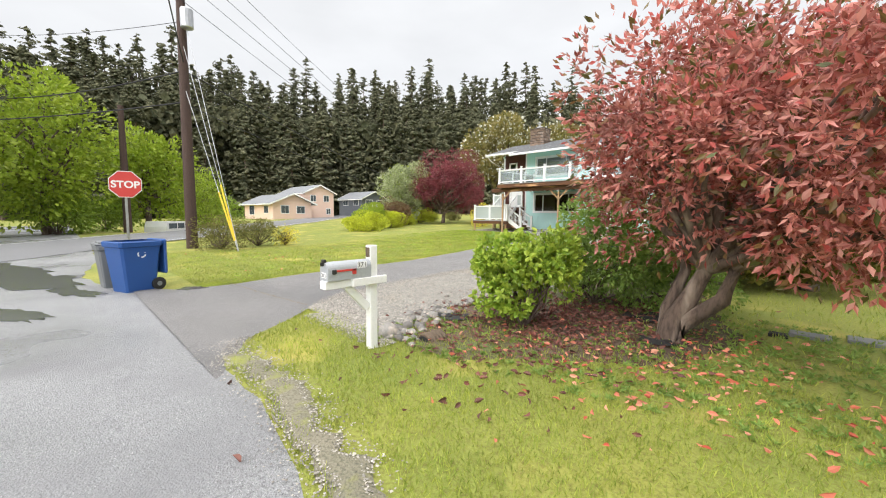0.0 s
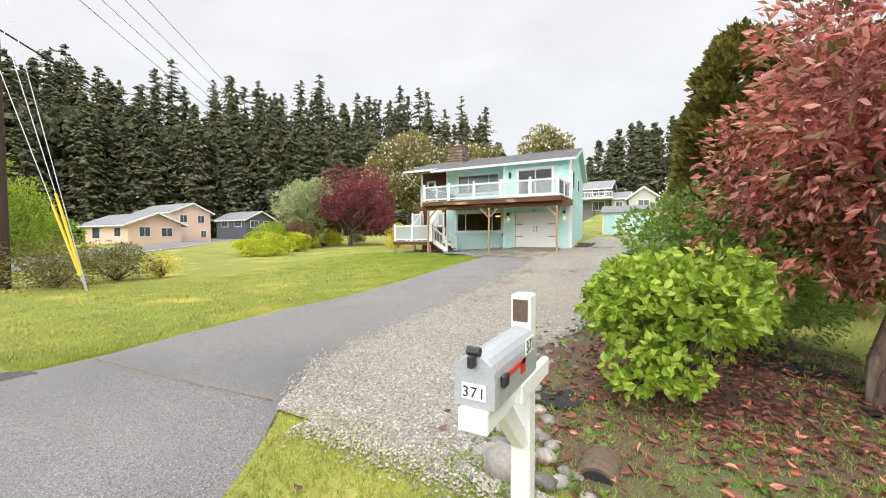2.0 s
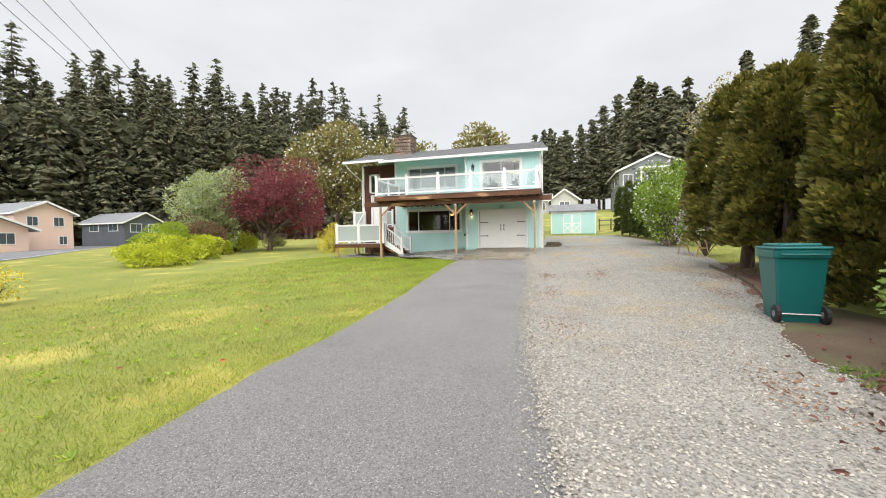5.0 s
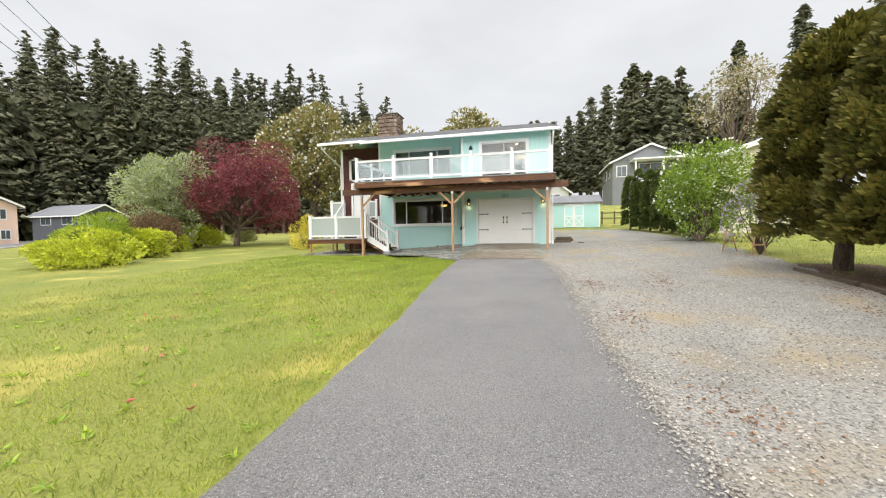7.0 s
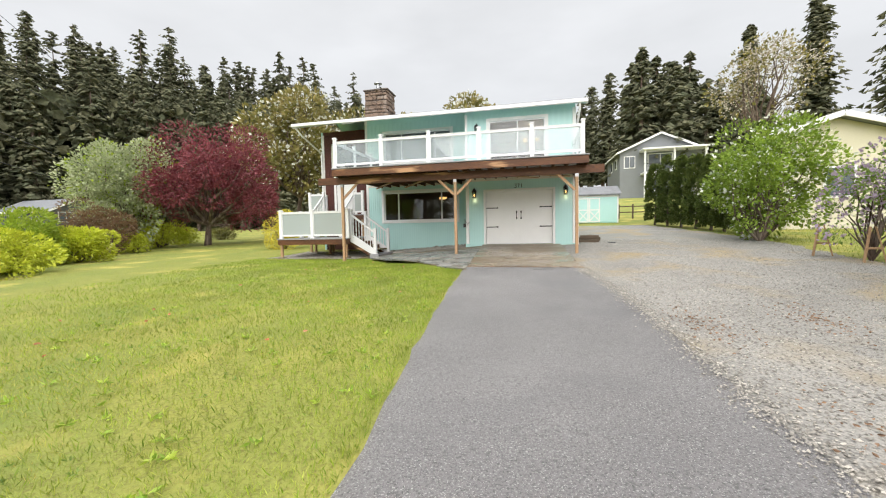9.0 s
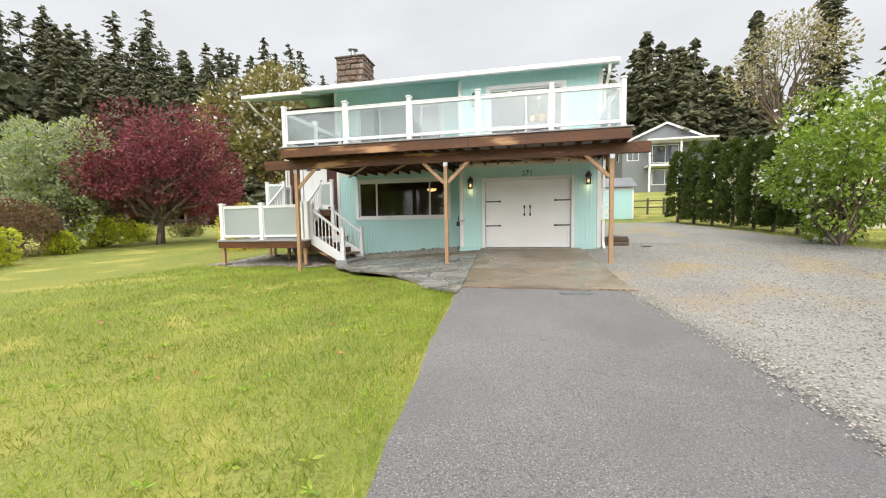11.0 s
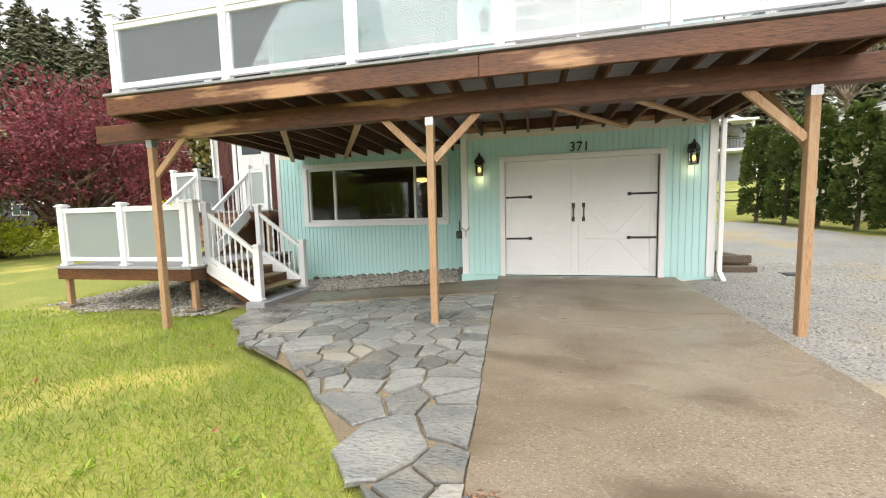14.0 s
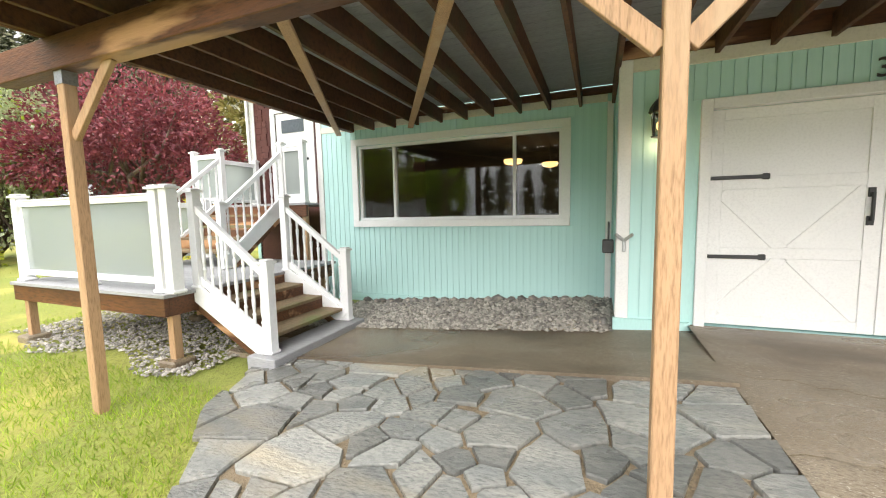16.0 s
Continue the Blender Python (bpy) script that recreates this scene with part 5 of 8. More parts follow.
rr = random.Random(17)
seeds = []
tries = 0
while len(seeds) < 128 and tries < 20000:
    tries += 1
    y = rr.uniform(18.7, 23.3)
    x = rr.uniform(-14.4, -9.9)
    if x < patio_left(min(y, 23.8)) - 0.05 or x > apron_left(y):
        continue
    r = rr.choice((0.14, 0.20, 0.28, 0.36, 0.46))
    sx = 0.62 if noise.noise((x * 0.9, y * 0.9, 4)) > 0 else 1.0
    if all(((x - s[0]) * sx) ** 2 + ((y - s[1]) * 1.2) ** 2 > (0.55 * (r + s[2])) ** 2 for s in seeds):
        seeds.append((x, y, r))
for i, (x, y, _) in enumerate(seeds):
    poly = [(x - 0.7, y - 0.6), (x + 0.7, y - 0.6), (x + 0.7, y + 0.6), (x - 0.7, y + 0.6)]
    for j, (u, v, _) in enumerate(seeds):
        if i != j and abs(u - x) < 1.6 and abs(v - y) < 1.6:
            L = math.hypot(u - x, v - y)
            n = ((u - x) / L, (v - y) / L)
            # bigger seeds take more room, and the splits run askew
            w = seeds[i][2] / (seeds[i][2] + seeds[j][2])
            w = 0.5 + (w - 0.5) * 0.55
            tw = 0.32 * math.sin((min(i, j) * 12.9 + max(i, j) * 78.2))
            n = (n[0] * math.cos(tw) - n[1] * math.sin(tw), n[0] * math.sin(tw) + n[1] * math.cos(tw))
            g = 0.007 + 0.004 * ((i + j) % 3)
            poly = clip_poly(poly, (x + (u - x) * w - n[0] * g, y + (v - y) * w - n[1] * g), n)
    poly = clip_poly(poly, (0, 23.22), (0, 1))
    poly = clip_poly(poly, (apron_left(y) - 0.008, y), (1, 0))
    for (ax, ay), (bx, by) in zip(PATIO_EDGE, PATIO_EDGE[1:]):
        L = math.hypot(bx - ax, by - ay)
        n = ((by - ay) / L, -(bx - ax) / L)
        if abs((ax + bx) / 2 - x) < 1.0 and abs((ay + by) / 2 - y) < 1.0:
            off = rr.uniform(-0.08, 0.06)
            poly = clip_poly(poly, (ax + n[0] * off, ay + n[1] * off), n)
    if len(poly) < 3:
        continue
    # break straight sides so that the stones look split, not cut
    ring = []
    for k in range(len(poly)):
        a, b = poly[k], poly[(k + 1) % len(poly)]
        ring.append(a)
        if math.hypot(b[0] - a[0], b[1] - a[1]) > 0.16:
            t = rr.uniform(0.35, 0.65)
            mx, my = a[0] + (b[0] - a[0]) * t, a[1] + (b[1] - a[1]) * t
            k2 = rr.uniform(0.0, 0.05)
            ring.append((mx + (x - mx) * k2, my + (y - my) * k2))
    bm = bmesh.new()
    lift = rr.uniform(0.0, 0.008)
    tz = [patio_z(u, v) + 0.012 + lift for u, v in ring]
    top = [bm.verts.new((u + (x - u) * 0.025, v + (y - v) * 0.025, z)) for (u, v), z in zip(ring, tz)]
    low = [bm.verts.new((u, v, z - 0.012)) for (u, v), z in zip(ring, tz)]
    bot = [bm.verts.new((u, v, z - 0.04)) for (u, v), z in zip(ring, tz)]
    area = sum(ring[k][0] * ring[(k + 1) % len(ring)][1] - ring[(k + 1) % len(ring)][0] * ring[k][1] for k in range(len(ring)))
    if abs(area) < 0.012:
        bm.free()
        continue
    bm.faces.new(top)
    for A, B in ((top, low), (low, bot)):
        for k in range(len(ring)):
            q2 = (k + 1) % len(ring)
            bm.faces.new((A[k], B[k], B[q2], A[q2]))
    bmesh.ops.recalc_face_normals(bm, faces=bm.faces[:])
    part("flagstone", bm, M_FLAG, patio)

# concrete walk along the wall
V, F = [], []
for i in range(21):
    x = -14.9 + (-10.03 + 14.9) * i / 20
    z0 = patio_z(x, 23.6) + 0.012
    back = 24.40 if x < -10.8 else 24.46
    for y, dz in ((23.24, -0.12), (23.25, 0.0), (23.75, 0.0), (back, 0.005), (back + 0.01, -0.25)):
        V.append((x, y, z0 + dz))
F = [(i * 5 + k, (i + 1) * 5 + k, (i + 1) * 5 + k + 1, i * 5 + k + 1) for i in range(20) for k in range(4)]
tagged(np_part("concrete_walk", V, F, M_CONC), "wet stained concrete walk beside the patio", "pavement", kind="structure")
# crack in the apron
V, F = [], []
for i in range(30):
    x = -10.05 + 2.9 * i / 29
    y = 22.55 + 0.10 * noise.noise((x * 2.0, 3.1, 0)) + 0.04 * noise.noise((x * 9, 1, 0))
    z = float(np.interp(y, (19.3, 24.5), (0.475, 0.83))) + 0.015
    V += [(x, y, z), (x, y + 0.012, z)]
    if i:
        F.append((2 * i - 2, 2 * i, 2 * i + 1, 2 * i - 1))
tagged(np_part("apron_crack", V, F, M_JOINT), "dark crack across the concrete apron", "crack", kind="structure")

BED_X = [-14.9 + 0.2 * i for i in range(22)]
BED_Z = [patio_z(v, 23.6) + 0.012 for v in BED_X]


def bed_z(x, y):
    """The stone bed's surface, rising towards the garage corner."""
    w = np.interp(x, BED_X, BED_Z)
    return w + 0.002 + 0.02 * (np.asarray(y, float) - 24.35)


# rocks
def rock_mesh(seed, flat=0.65):
    r2 = random.Random(seed)
    bm = bmesh.new()
    bmesh.ops.create_icosphere(bm, subdivisions=1, radius=1.0)
    s = Vector((r2.uniform(0.8, 1.2), r2.uniform(0.7, 1.0), flat * r2.uniform(0.8, 1.1)))
    for v in bm.verts:
        v.co = Vector((v.co.x * s.x, v.co.y * s.y, v.co.z * s.z)) * r2.uniform(0.88, 1.1)
    return as_mesh("rock", bm, M_ROCK, True)


ROCKS = [rock_mesh(200 + i) for i in range(8)]


def put_rock(x, y, z, r, label="rounded grey river rock"):
    ob = new("river_rock", rr.choice(ROCKS))
    ob.matrix_world = pose(x, y, z + r * 0.35, rr.uniform(-15, 15), rr.uniform(-15, 15), rr.uniform(0, 360)) @ Matrix.Diagonal((r, r, r, 1))
    return tagged(ob, label, "rock", "river rocks")


x = -14.6
while x < -10.95:
    r = rr.uniform(0.07, 0.115)
    put_rock(x, 25.72 + rr.uniform(-0.04, 0.04), float(bed_z(x, 25.7)), r)
    x += r * 1.75
for k in range(64):
    x, y = rr.uniform(-11.0, -10.86) if k < 9 else rr.uniform(-14.2, -10.9), rr.uniform(24.45, 25.6) if k < 20 else rr.uniform(25.35, 25.66)
    put_rock(x, y, float(bed_z(x, y)), rr.uniform(0.05, 0.09) if k < 9 else rr.uniform(0.035, 0.06))
# rocks by the culvert, between gravel and bed
for k in range(150):
    y = 3.5 + 3.7 * rr.random() ** 1.4
    x = float(np.interp(y, (3.5, 4.2, 5, 6, 7.2), (-2.75, -3.15, -3.45, -3.5, -3.4))) + rr.gauss(0, 0.22)
    put_rock(x, y, gz(x, y) - 0.01, rr.uniform(0.045, 0.11) if y < 5 else rr.uniform(0.04, 0.085), "rounded river rock edging the planting bed")
put_rock(-2.95, 3.55, -0.02, 0.20, "large tan boulder beside the mailbox")


def pebbles(name, n, where, size, label, material=M_PEBBLE, seed=5):
    """Loose small stones strewn over an area, as one."""
    rng = np.random.default_rng(seed)
    base = np.array([(0, 0, 1), (0, 0, -1), (1, 0, 0), (-1, 0, 0), (0, 1, 0), (0, -1, 0)], float)
    tri = np.array([(0, 2, 4), (0, 4, 3), (0, 3, 5), (0, 5, 2), (1, 4, 2), (1, 3, 4), (1, 5, 3), (1, 2, 5)])
    V, F = [], []
    P = where(rng, n)
    n = len(P)
    R = rng.uniform(0.5, 1.3, (n, 1, 1)) * size
    S = rng.uniform(0.7, 1.2, (n, 1, 3)) * np.array([1, 1, 0.6])
    a = rng.uniform(0, 6.28, n)
    B = base[None] * S * R + rng.normal(size=(n, 6, 3)) * size * 0.12
    c, s = np.cos(a)[:, None], np.sin(a)[:, None]
    X = B[..., 0] * c - B[..., 1] * s
    Y = B[..., 0] * s + B[..., 1] * c
    V = np.stack([X, Y, B[..., 2]], -1) + P[:, None, :]
    F = (np.arange(n)[:, None, None] * 6 + tri[None]).reshape(-1, 3)
    return tagged(np_part(name, V.reshape(-1, 3), F, material), label, "pebbles", kind="stuff")


def in_wallbed(rng, n):
    x = rng.uniform(-14.7, -10.8, n)
    y = rng.uniform(24.34, 25.85, n)
    z = bed_z(x, y) + 0.012
    return np.stack([x, y, z], -1)


def under_deck(rng, n):
    x = rng.uniform(-18.7, -14.7, n)
    y = rng.uniform(22.7, 25.8, n) + 0.2 * np.sin(x * 3)
    return np.stack([x, y, ground_z(x, y) + 0.03], -1)


def on_gravel(rng, n):
    y = 3.42 + rng.uniform(0, 1, n) ** 1.3 * 22.5
    u = rng.uniform(0, 1, n)
    a = np.array([grav_l(v) + 0.06 for v in y])
    b = np.array([grav_r(v) for v in y])
    x = a + (b - a) * u ** 1.1
    return np.stack([x, y, ground_z(x, y) + 0.026], -1)


V, F = [], []
for i in range(21):
    for k in range(7):
        x, y = -14.75 + 4.0 * i / 20, 24.36 + 1.52 * k / 6
        V.append((x, y, bed_z(x, y)))
F = [(i * 7 + k, (i + 1) * 7 + k, (i + 1) * 7 + k + 1, i * 7 + k + 1) for i in range(20) for k in range(6)]
tagged(np_part("pebble_bed", V, F, M_GRAVEL, None, True), "stone bed along the foot of the wall", "gravel", kind="structure")
pebbles("wall_pebbles", 5200, in_wallbed, 0.034, "mixed grey pebbles along the foot of the wall", seed=5)
pebbles("deck_pebbles", 7000, under_deck, 0.026, "dark grey crushed stone under the entry deck", seed=6)
pebbles("gravel_stones", 52000, on_gravel, 0.013, "loose pale crushed gravel on the parking strip", seed=7)


# ---- far woods ----
def conifer(rng, x, y, z0, h, r, V, F, dense=1.0):
    """One fir: drooping boughs in uneven whorls, each a row of hanging sprays."""
    n_b = int((105 + h * 2.9) * dense)
    t = rng.uniform(0.12, 1.0, n_b) ** 0.85
    a = rng.uniform(0, 2 * np.pi, n_b)
    reach = r * (1.02 - t) ** 0.75 * rng.uniform(0.3, 1.25, n_b) + 0.25
    zb = z0 + h * t
    k = 3
    u = (np.arange(k) + 0.75) / k
    px = x + np.cos(a)[:, None] * reach[:, None] * u
    py = y + np.sin(a)[:, None] * reach[:, None] * u
    pz = zb[:, None] - (reach[:, None] * u) * 0.32 + 0.25 * (u ** 3) * reach[:, None]
    P = np.stack([px, py, pz], -1).reshape(-1, 3)
    A = np.repeat(a, k)
    w = np.repeat(reach, k) * (0.15 * (1.15 - np.tile(u, n_b))) + 0.30
    side = np.stack([-np.sin(A), np.cos(A), np.zeros_like(A)], -1)
    out = np.stack([np.cos(A), np.sin(A), np.full_like(A, -0.45)], -1)
    ln = w * rng.uniform(1.0, 1.7, len(w))
    o = len(V) and sum(len(q) for q in V)
    j = rng.normal(size=P.shape) * 0.12
    drop = np.zeros_like(P)
    drop[:, 2] = -w * rng.uniform(0.5, 1.1, len(w))
    vs = np.stack([P - side * w[:, None] * 0.9 + j + drop * 0.5, P + out * ln[:, None] * 0.9, P + side * w[:, None] * 0.9 - j + drop * 0.5, P - out * ln[:, None] * 0.5 + np.array([0, 0, 0.16]), P + drop], 1).reshape(-1, 3)
    kk = o + np.arange(len(P))[:, None] * 5
    fs = np.concatenate([kk + np.array([[0, 1, 3]]), kk + np.array([[1, 2, 3]]), kk + np.array([[0, 4, 2]])], 1).reshape(-1, 3)
    V.append(vs)
    F.append(fs)


def trunk_of(x, y, z0, h, r):
    return ([(x, y, z0 - 0.3), (x, y, z0 + h * 0.5), (x, y, z0 + h * 0.99)], [r, r * 0.6, 0.03])


rng = np.random.default_rng(11)
V, F, T = [], [], []
named = []
for az in np.arange(22, 108, 0.8):
    for row, D in enumerate((102, 112, 124, 136)):
        if rng.random() < 0.1:
            continue
        A = radians(az + rng.uniform(-0.8, 0.8))
        Dd = D + rng.uniform(-5, 5)
        x, y = -4 - Dd * math.sin(A), 2 + Dd * math.cos(A)
        h = Dd * rng.uniform(0.25, 0.35) * (0.84, 0.95, 1.0, 1.04)[row]
        if az < 30:
            h *= 0.9
        z0 = gz(x, y)
        if rng.random() < 0.10:
            h *= 1.12
        conifer(rng, x, y, z0, h, h * rng.uniform(0.17, 0.26), V, F, 1.25 if row < 2 else 0.75)
        T.append(trunk_of(x, y, z0, h, 0.3 + h * 0.006))
for az in np.arange(-20, 22, 1.05):
    for row, D in enumerate((72, 84) if az < -7 else (104, 116)):
        A = radians(az + rng.uniform(-1, 1))
        Dd = D + rng.uniform(-5, 5)
        x, y = -4 - Dd * math.sin(A), 2 + Dd * math.cos(A)
        lim = float(np.interp(az, (-20, -16, -12, -7, -4, 0, 4, 7, 9, 22), (0.20, 0.24, 0.28, 0.27, 0.22, 0.19, 0.20, 0.23, 0.16, 0.20)))
        z0 = gz(x, y)
        h = Dd * lim * rng.uniform(0.75, 1.1)
        conifer(rng, x, y, z0, h, h * rng.uniform(0.17, 0.26), V, F, 1.2)
        T.append(trunk_of(x, y, z0, h, 0.3 + h * 0.005))
for k in range(34):
    x, y, h = -75 + k * 3.6 + rng.uniform(-1.5, 1.5), -44 + rng.uniform(-6, 6), rng.uniform(10, 16)
    conifer(rng, x, y, gz(x, y), h, h * 0.24, V, F, 0.8)
    T.append(trunk_of(x, y, gz(x, y), h, 0.3))
for x, y, h in ((40, 74, 34), (33, 80, 30), (46, 66, 30), (26, 84, 27), (52, 58, 30)):
    conifer(rng, x, y, gz(x, y), h, h * 0.17, V, F, 3.0)
    T.append(trunk_of(x, y, gz(x, y), h, 0.45))
woods = tagged(np_part("far_woods", np.concatenate(V), np.concatenate(F), M_FIR, None), "dense dark fir woods on the slope behind the houses", "woods", kind="stuff")
tagged(new("far_woods_trunks", tubes_mesh("far_woods_trunks", T, M_BARK, 5)), "bare lower trunks of the fir woods", "woods", kind="stuff")

# understory wall of dark brush under the woods
rng = np.random.default_rng(12)
P = []
for az in np.arange(20, 112, 0.5):
    A = radians(az)
    n = 270
    D = rng.uniform(100, 132, n)
    P.append(np.stack([-4 - D * np.sin(A) + rng.normal(size=n) * 0.6, 2 + D * np.cos(A) + rng.normal(size=n) * 0.6, 0.8 + rng.uniform(0, 1, n) ** 1.15 * 25.0], -1))
P = np.concatenate(P)
tagged(new("woodland_brush", leaves("woodland_brush", P, rng.normal(size=P.shape), 1.9, M_FIR, 0.8, 2, 0.2, rng)), "dark undergrowth at the foot of the fir woods", "undergrowth", kind="stuff")

# ---- trees and shrubs of the garden ----
leafy("photinia_tree", (-0.27, 6.0, 0), "red-leaved photinia tree with twisted shaggy trunk", "tree", (0.55, 6.3, 2.55), (2.55, 2.0, 1.95), 42000, 0.092, M_PHOT, r0=0.075, seed=21, lumps=38, lump=0.32, width=0.36, shape=2, shell=0.3, flat=-0.85,
      cluster=6, trunk=[(-0.34, 6.0, -0.08), (-0.30, 6.0, 0.25), (-0.12, 6.05, 0.6), (0.02, 6.1, 0.95)],
      more=[([(-0.25, 5.98, -0.08), (-0.12, 6.0, 0.3), (0.22, 6.0, 0.62), (0.34, 6.05, 1.1), (0.30, 6.1, 1.7)], [0.12, 0.105, 0.09, 0.07, 0.04]), ([(-0.38, 6.05, -0.05), (-0.38, 6.1, 0.4), (-0.22, 6.2, 0.9), (-0.3, 6.3, 1.6)], [0.1, 0.08, 0.065, 0.04]), ([(0.3, 6.05, 1.0), (0.9, 5.9, 1.35), (1.8, 5.7, 1.5), (2.4, 5.5, 1.4)], [0.07, 0.055, 0.04, 0.02])], extra=(("green_foliage", M_PHOTG, 4200, 0.11, 0.40), ("young_foliage", M_PHOTY, 7000, 0.105, 0.40)))
leafy("green_shrub", (-1.95, 5.2, 0), "rounded shrub with bright glossy green leaves", "shrub", (-2.0, 5.25, 0.72), (0.82, 0.75, 0.84), 5600, 0.085, M_LAUREL, r0=0.02, seed=22, lumps=30, lump=0.34, width=0.66, shape=3, cluster=4, flat=-0.8)
leafy("rose_shrub", (-1.9, 7.3, 0), "loose leafy green shrub with thin stems", "shrub", (-1.75, 7.5, 1.02), (1.15, 1.35, 1.15), 11500, 0.075, M_SHRUB, r0=0.015, seed=23, lumps=30, lump=0.32, width=0.6, flat=-0.85)
leafy("low_shrub", (-1.0, 8.4, 0), "low soft green shrub in the mulch bed", "shrub", (-0.9, 8.4, 0.6), (1.1, 1.1, 0.7), 5000, 0.07, M_SHRUB, r0=0.015, seed=24, lumps=20, lump=0.36, width=0.6, flat=-0.8)


def arborvitae(x, y, h, r, seed, n, material, label, name="arborvitae", low=0.05, group="", thin=1.0, trunk_h=0.0):
    """A flame-shaped cedar: upright lumpy plumes of flat sprays."""
    rng = np.random.default_rng(seed)
    z0 = gz(x, y)
    th = thing(name, (x, y, z0), label, "tree", group)
    L = int(240 * thin)
    lt = rng.uniform(low, 0.97, L)
    la = rng.uniform(0, 2 * np.pi, L)
    prof = np.interp(lt, (0, 0.12, 0.35, 0.65, 0.85, 0.95, 1), (0.80, 0.97, 1.0, 0.90, 0.62, 0.34, 0.08)) * r * (1 + 0.10 * np.sin(la * 3 + seed) + 0.06 * np.sin(lt * 23 + la * 2))
    C = np.stack([np.cos(la) * prof * 0.88, np.sin(la) * prof * 0.88, lt * h], -1)
    i = rng.integers(0, L, n)
    D = rng.normal(size=(n, 3))
    D /= np.linalg.norm(D, axis=1, keepdims=True)
    D[:, 2] = np.abs(D[:, 2]) * 1.2 - 0.35
    R = r * 0.17 * rng.uniform(0.5, 1.0, n)
    P = C[i] + D * R[:, None] * np.array([1, 1, 1.7])
    inner = rng.random(n) < 0.3
    P[inner, :2] *= rng.uniform(0.3, 0.85, (int(inner.sum()), 1))
    keep = P[:, 2] > max(trunk_h, 0.03) + 0.25 * rng.random(n) * (trunk_h > 0)
    P, D, ii = P[keep], D[keep], i[keep]
    out = np.stack([np.cos(la[ii]), np.sin(la[ii]), np.full(len(ii), 0.55)], -1) + D * 0.8
    cr = new("crown", leaves("crown", P, out, 0.075 * (1 + r) ** 0.8, material, 0.62, 2, 0, rng))
    cr.parent = th
    tr = new("trunk", tubes_mesh("trunk", [([(0, 0, -0.1), (0.05, 0, h * 0.2), (0, 0, h * 0.5)], [max(0.06, r * 0.14), r * 0.1, 0.02])], M_BARK))
    tr.parent = th
    return th


arborvitae(-0.35, 17.0, 5.6, 1.45, 31, 34000, M_ARBOR, "tall dense arborvitae with dark trunk foot", trunk_h=0.75)
arborvitae(-0.45, 14.7, 5.1, 1.35, 32, 32000, M_ARBOR, "tall dense arborvitae beside the gravel", trunk_h=0.75)
arborvitae(1.7, 14.6, 6.3, 1.45, 33, 20000, M_ARBOR, "dark green arborvitae beside the gravel", trunk_h=0.4)
arborvitae(-0.75, 10.9, 5.4, 1.15, 34, 36000, M_ARBOR, "broad dense arborvitae behind the flowering shrubs")
arborvitae(0.8, 11.4, 5.0, 1.15, 35, 20000, M_ARBOR, "broad dense arborvitae behind the flowering shrubs")
rr = random.Random(8)
for k in range(8):
    y = 26.9 + k * 1.08
    x = float(np.interp(y, (26.5, 28.6, 31.4, 34.5), (0.45, 0.25, -0.3, -1.2)))
    arborvitae(x + rr.uniform(-0.06, 0.06), y, (4.2 if k == 0 else 3.75) + rr.uniform(-0.3, 0.3), 0.54, 40 + k, 9000, M_ARBORH, "narrow clipped arborvitae in a hedge row", "hedge_arborvitae", group="hedge row")
leafy("snowball_bush", (-0.5, 25.0, gz(-0.5, 25.0)), "large green bush with white blossom clusters", "bush", (-0.3, 24.9, 2.95), (2.05, 1.8, 2.2), 12500, 0.12, M_BUSH, r0=0.05, seed=25, lumps=30, lump=0.33, width=0.6, flat=-0.95, extra=(("blossom", M_BLOSSOM, 800, 0.11, 0.9),))
leafy("lilac_bush", (-0.3, 20.6, gz(-0.3, 20.6)), "open lilac bush with mauve flower heads", "bush", (-0.2, 20.7, 2.05), (1.2, 1.1, 1.35), 2000, 0.09, M_SHRUB, r0=0.03, seed=26, lumps=22, lump=0.3, width=0.6, flat=-0.8, extra=(("blossom", M_LILAC, 1500, 0.09, 0.8),))
leafy("purple_plum_tree", (-29.6, 31.0, gz(-29.6, 31)), "wide purple-leaved plum tree with pinkish haze", "tree", (-29.2, 31.0, 4.8), (5.0, 4.4, 4.3), 30000, 0.17, M_PLUM, r0=0.13, seed=27, lumps=46, lump=0.27, width=0.5, flat=-0.75, trunk=[(-29.6, 31, 0.5), (-29.5, 31, 1.3), (-29.4, 31, 2.0)])
leafy("dogwood_tree", (-32.3, 27.4, gz(-32, 27)), "pale flowering tree in fresh spring leaf", "tree", (-32.3, 27.4, 3.9), (3.3, 2.8, 3.6), 17000, 0.17, M_PALE, r0=0.08, seed=28, lumps=34, lump=0.30, width=0.6, flat=-0.9, extra=(("young_foliage", M_LIME, 1500, 0.18, 0.6),))
leafy("twiggy_shrub", (-30.0, 24.4, gz(-30, 24)), "brown twiggy rounded shrub", "shrub", (-30.0, 24.4, 1.65), (2.5, 1.7, 1.45), 9000, 0.13, M_BROWNBUSH, r0=0.03, seed=29, lumps=22, lump=0.34, width=0.35, flat=-0.9)


def mound(x, y, rx, ry, h, seed, n, material, label, name="golden_juniper", size=0.15):
    return leafy(name, (x, y, gz(x, y)), label, "shrub", (x, y, gz(x, y) + h * 0.48), (rx, ry, h * 0.74), n, size, material, r0=0.03, seed=seed, lumps=26, lump=0.38, width=0.4, flat=-0.7, droop=0.05, shell=0.8)


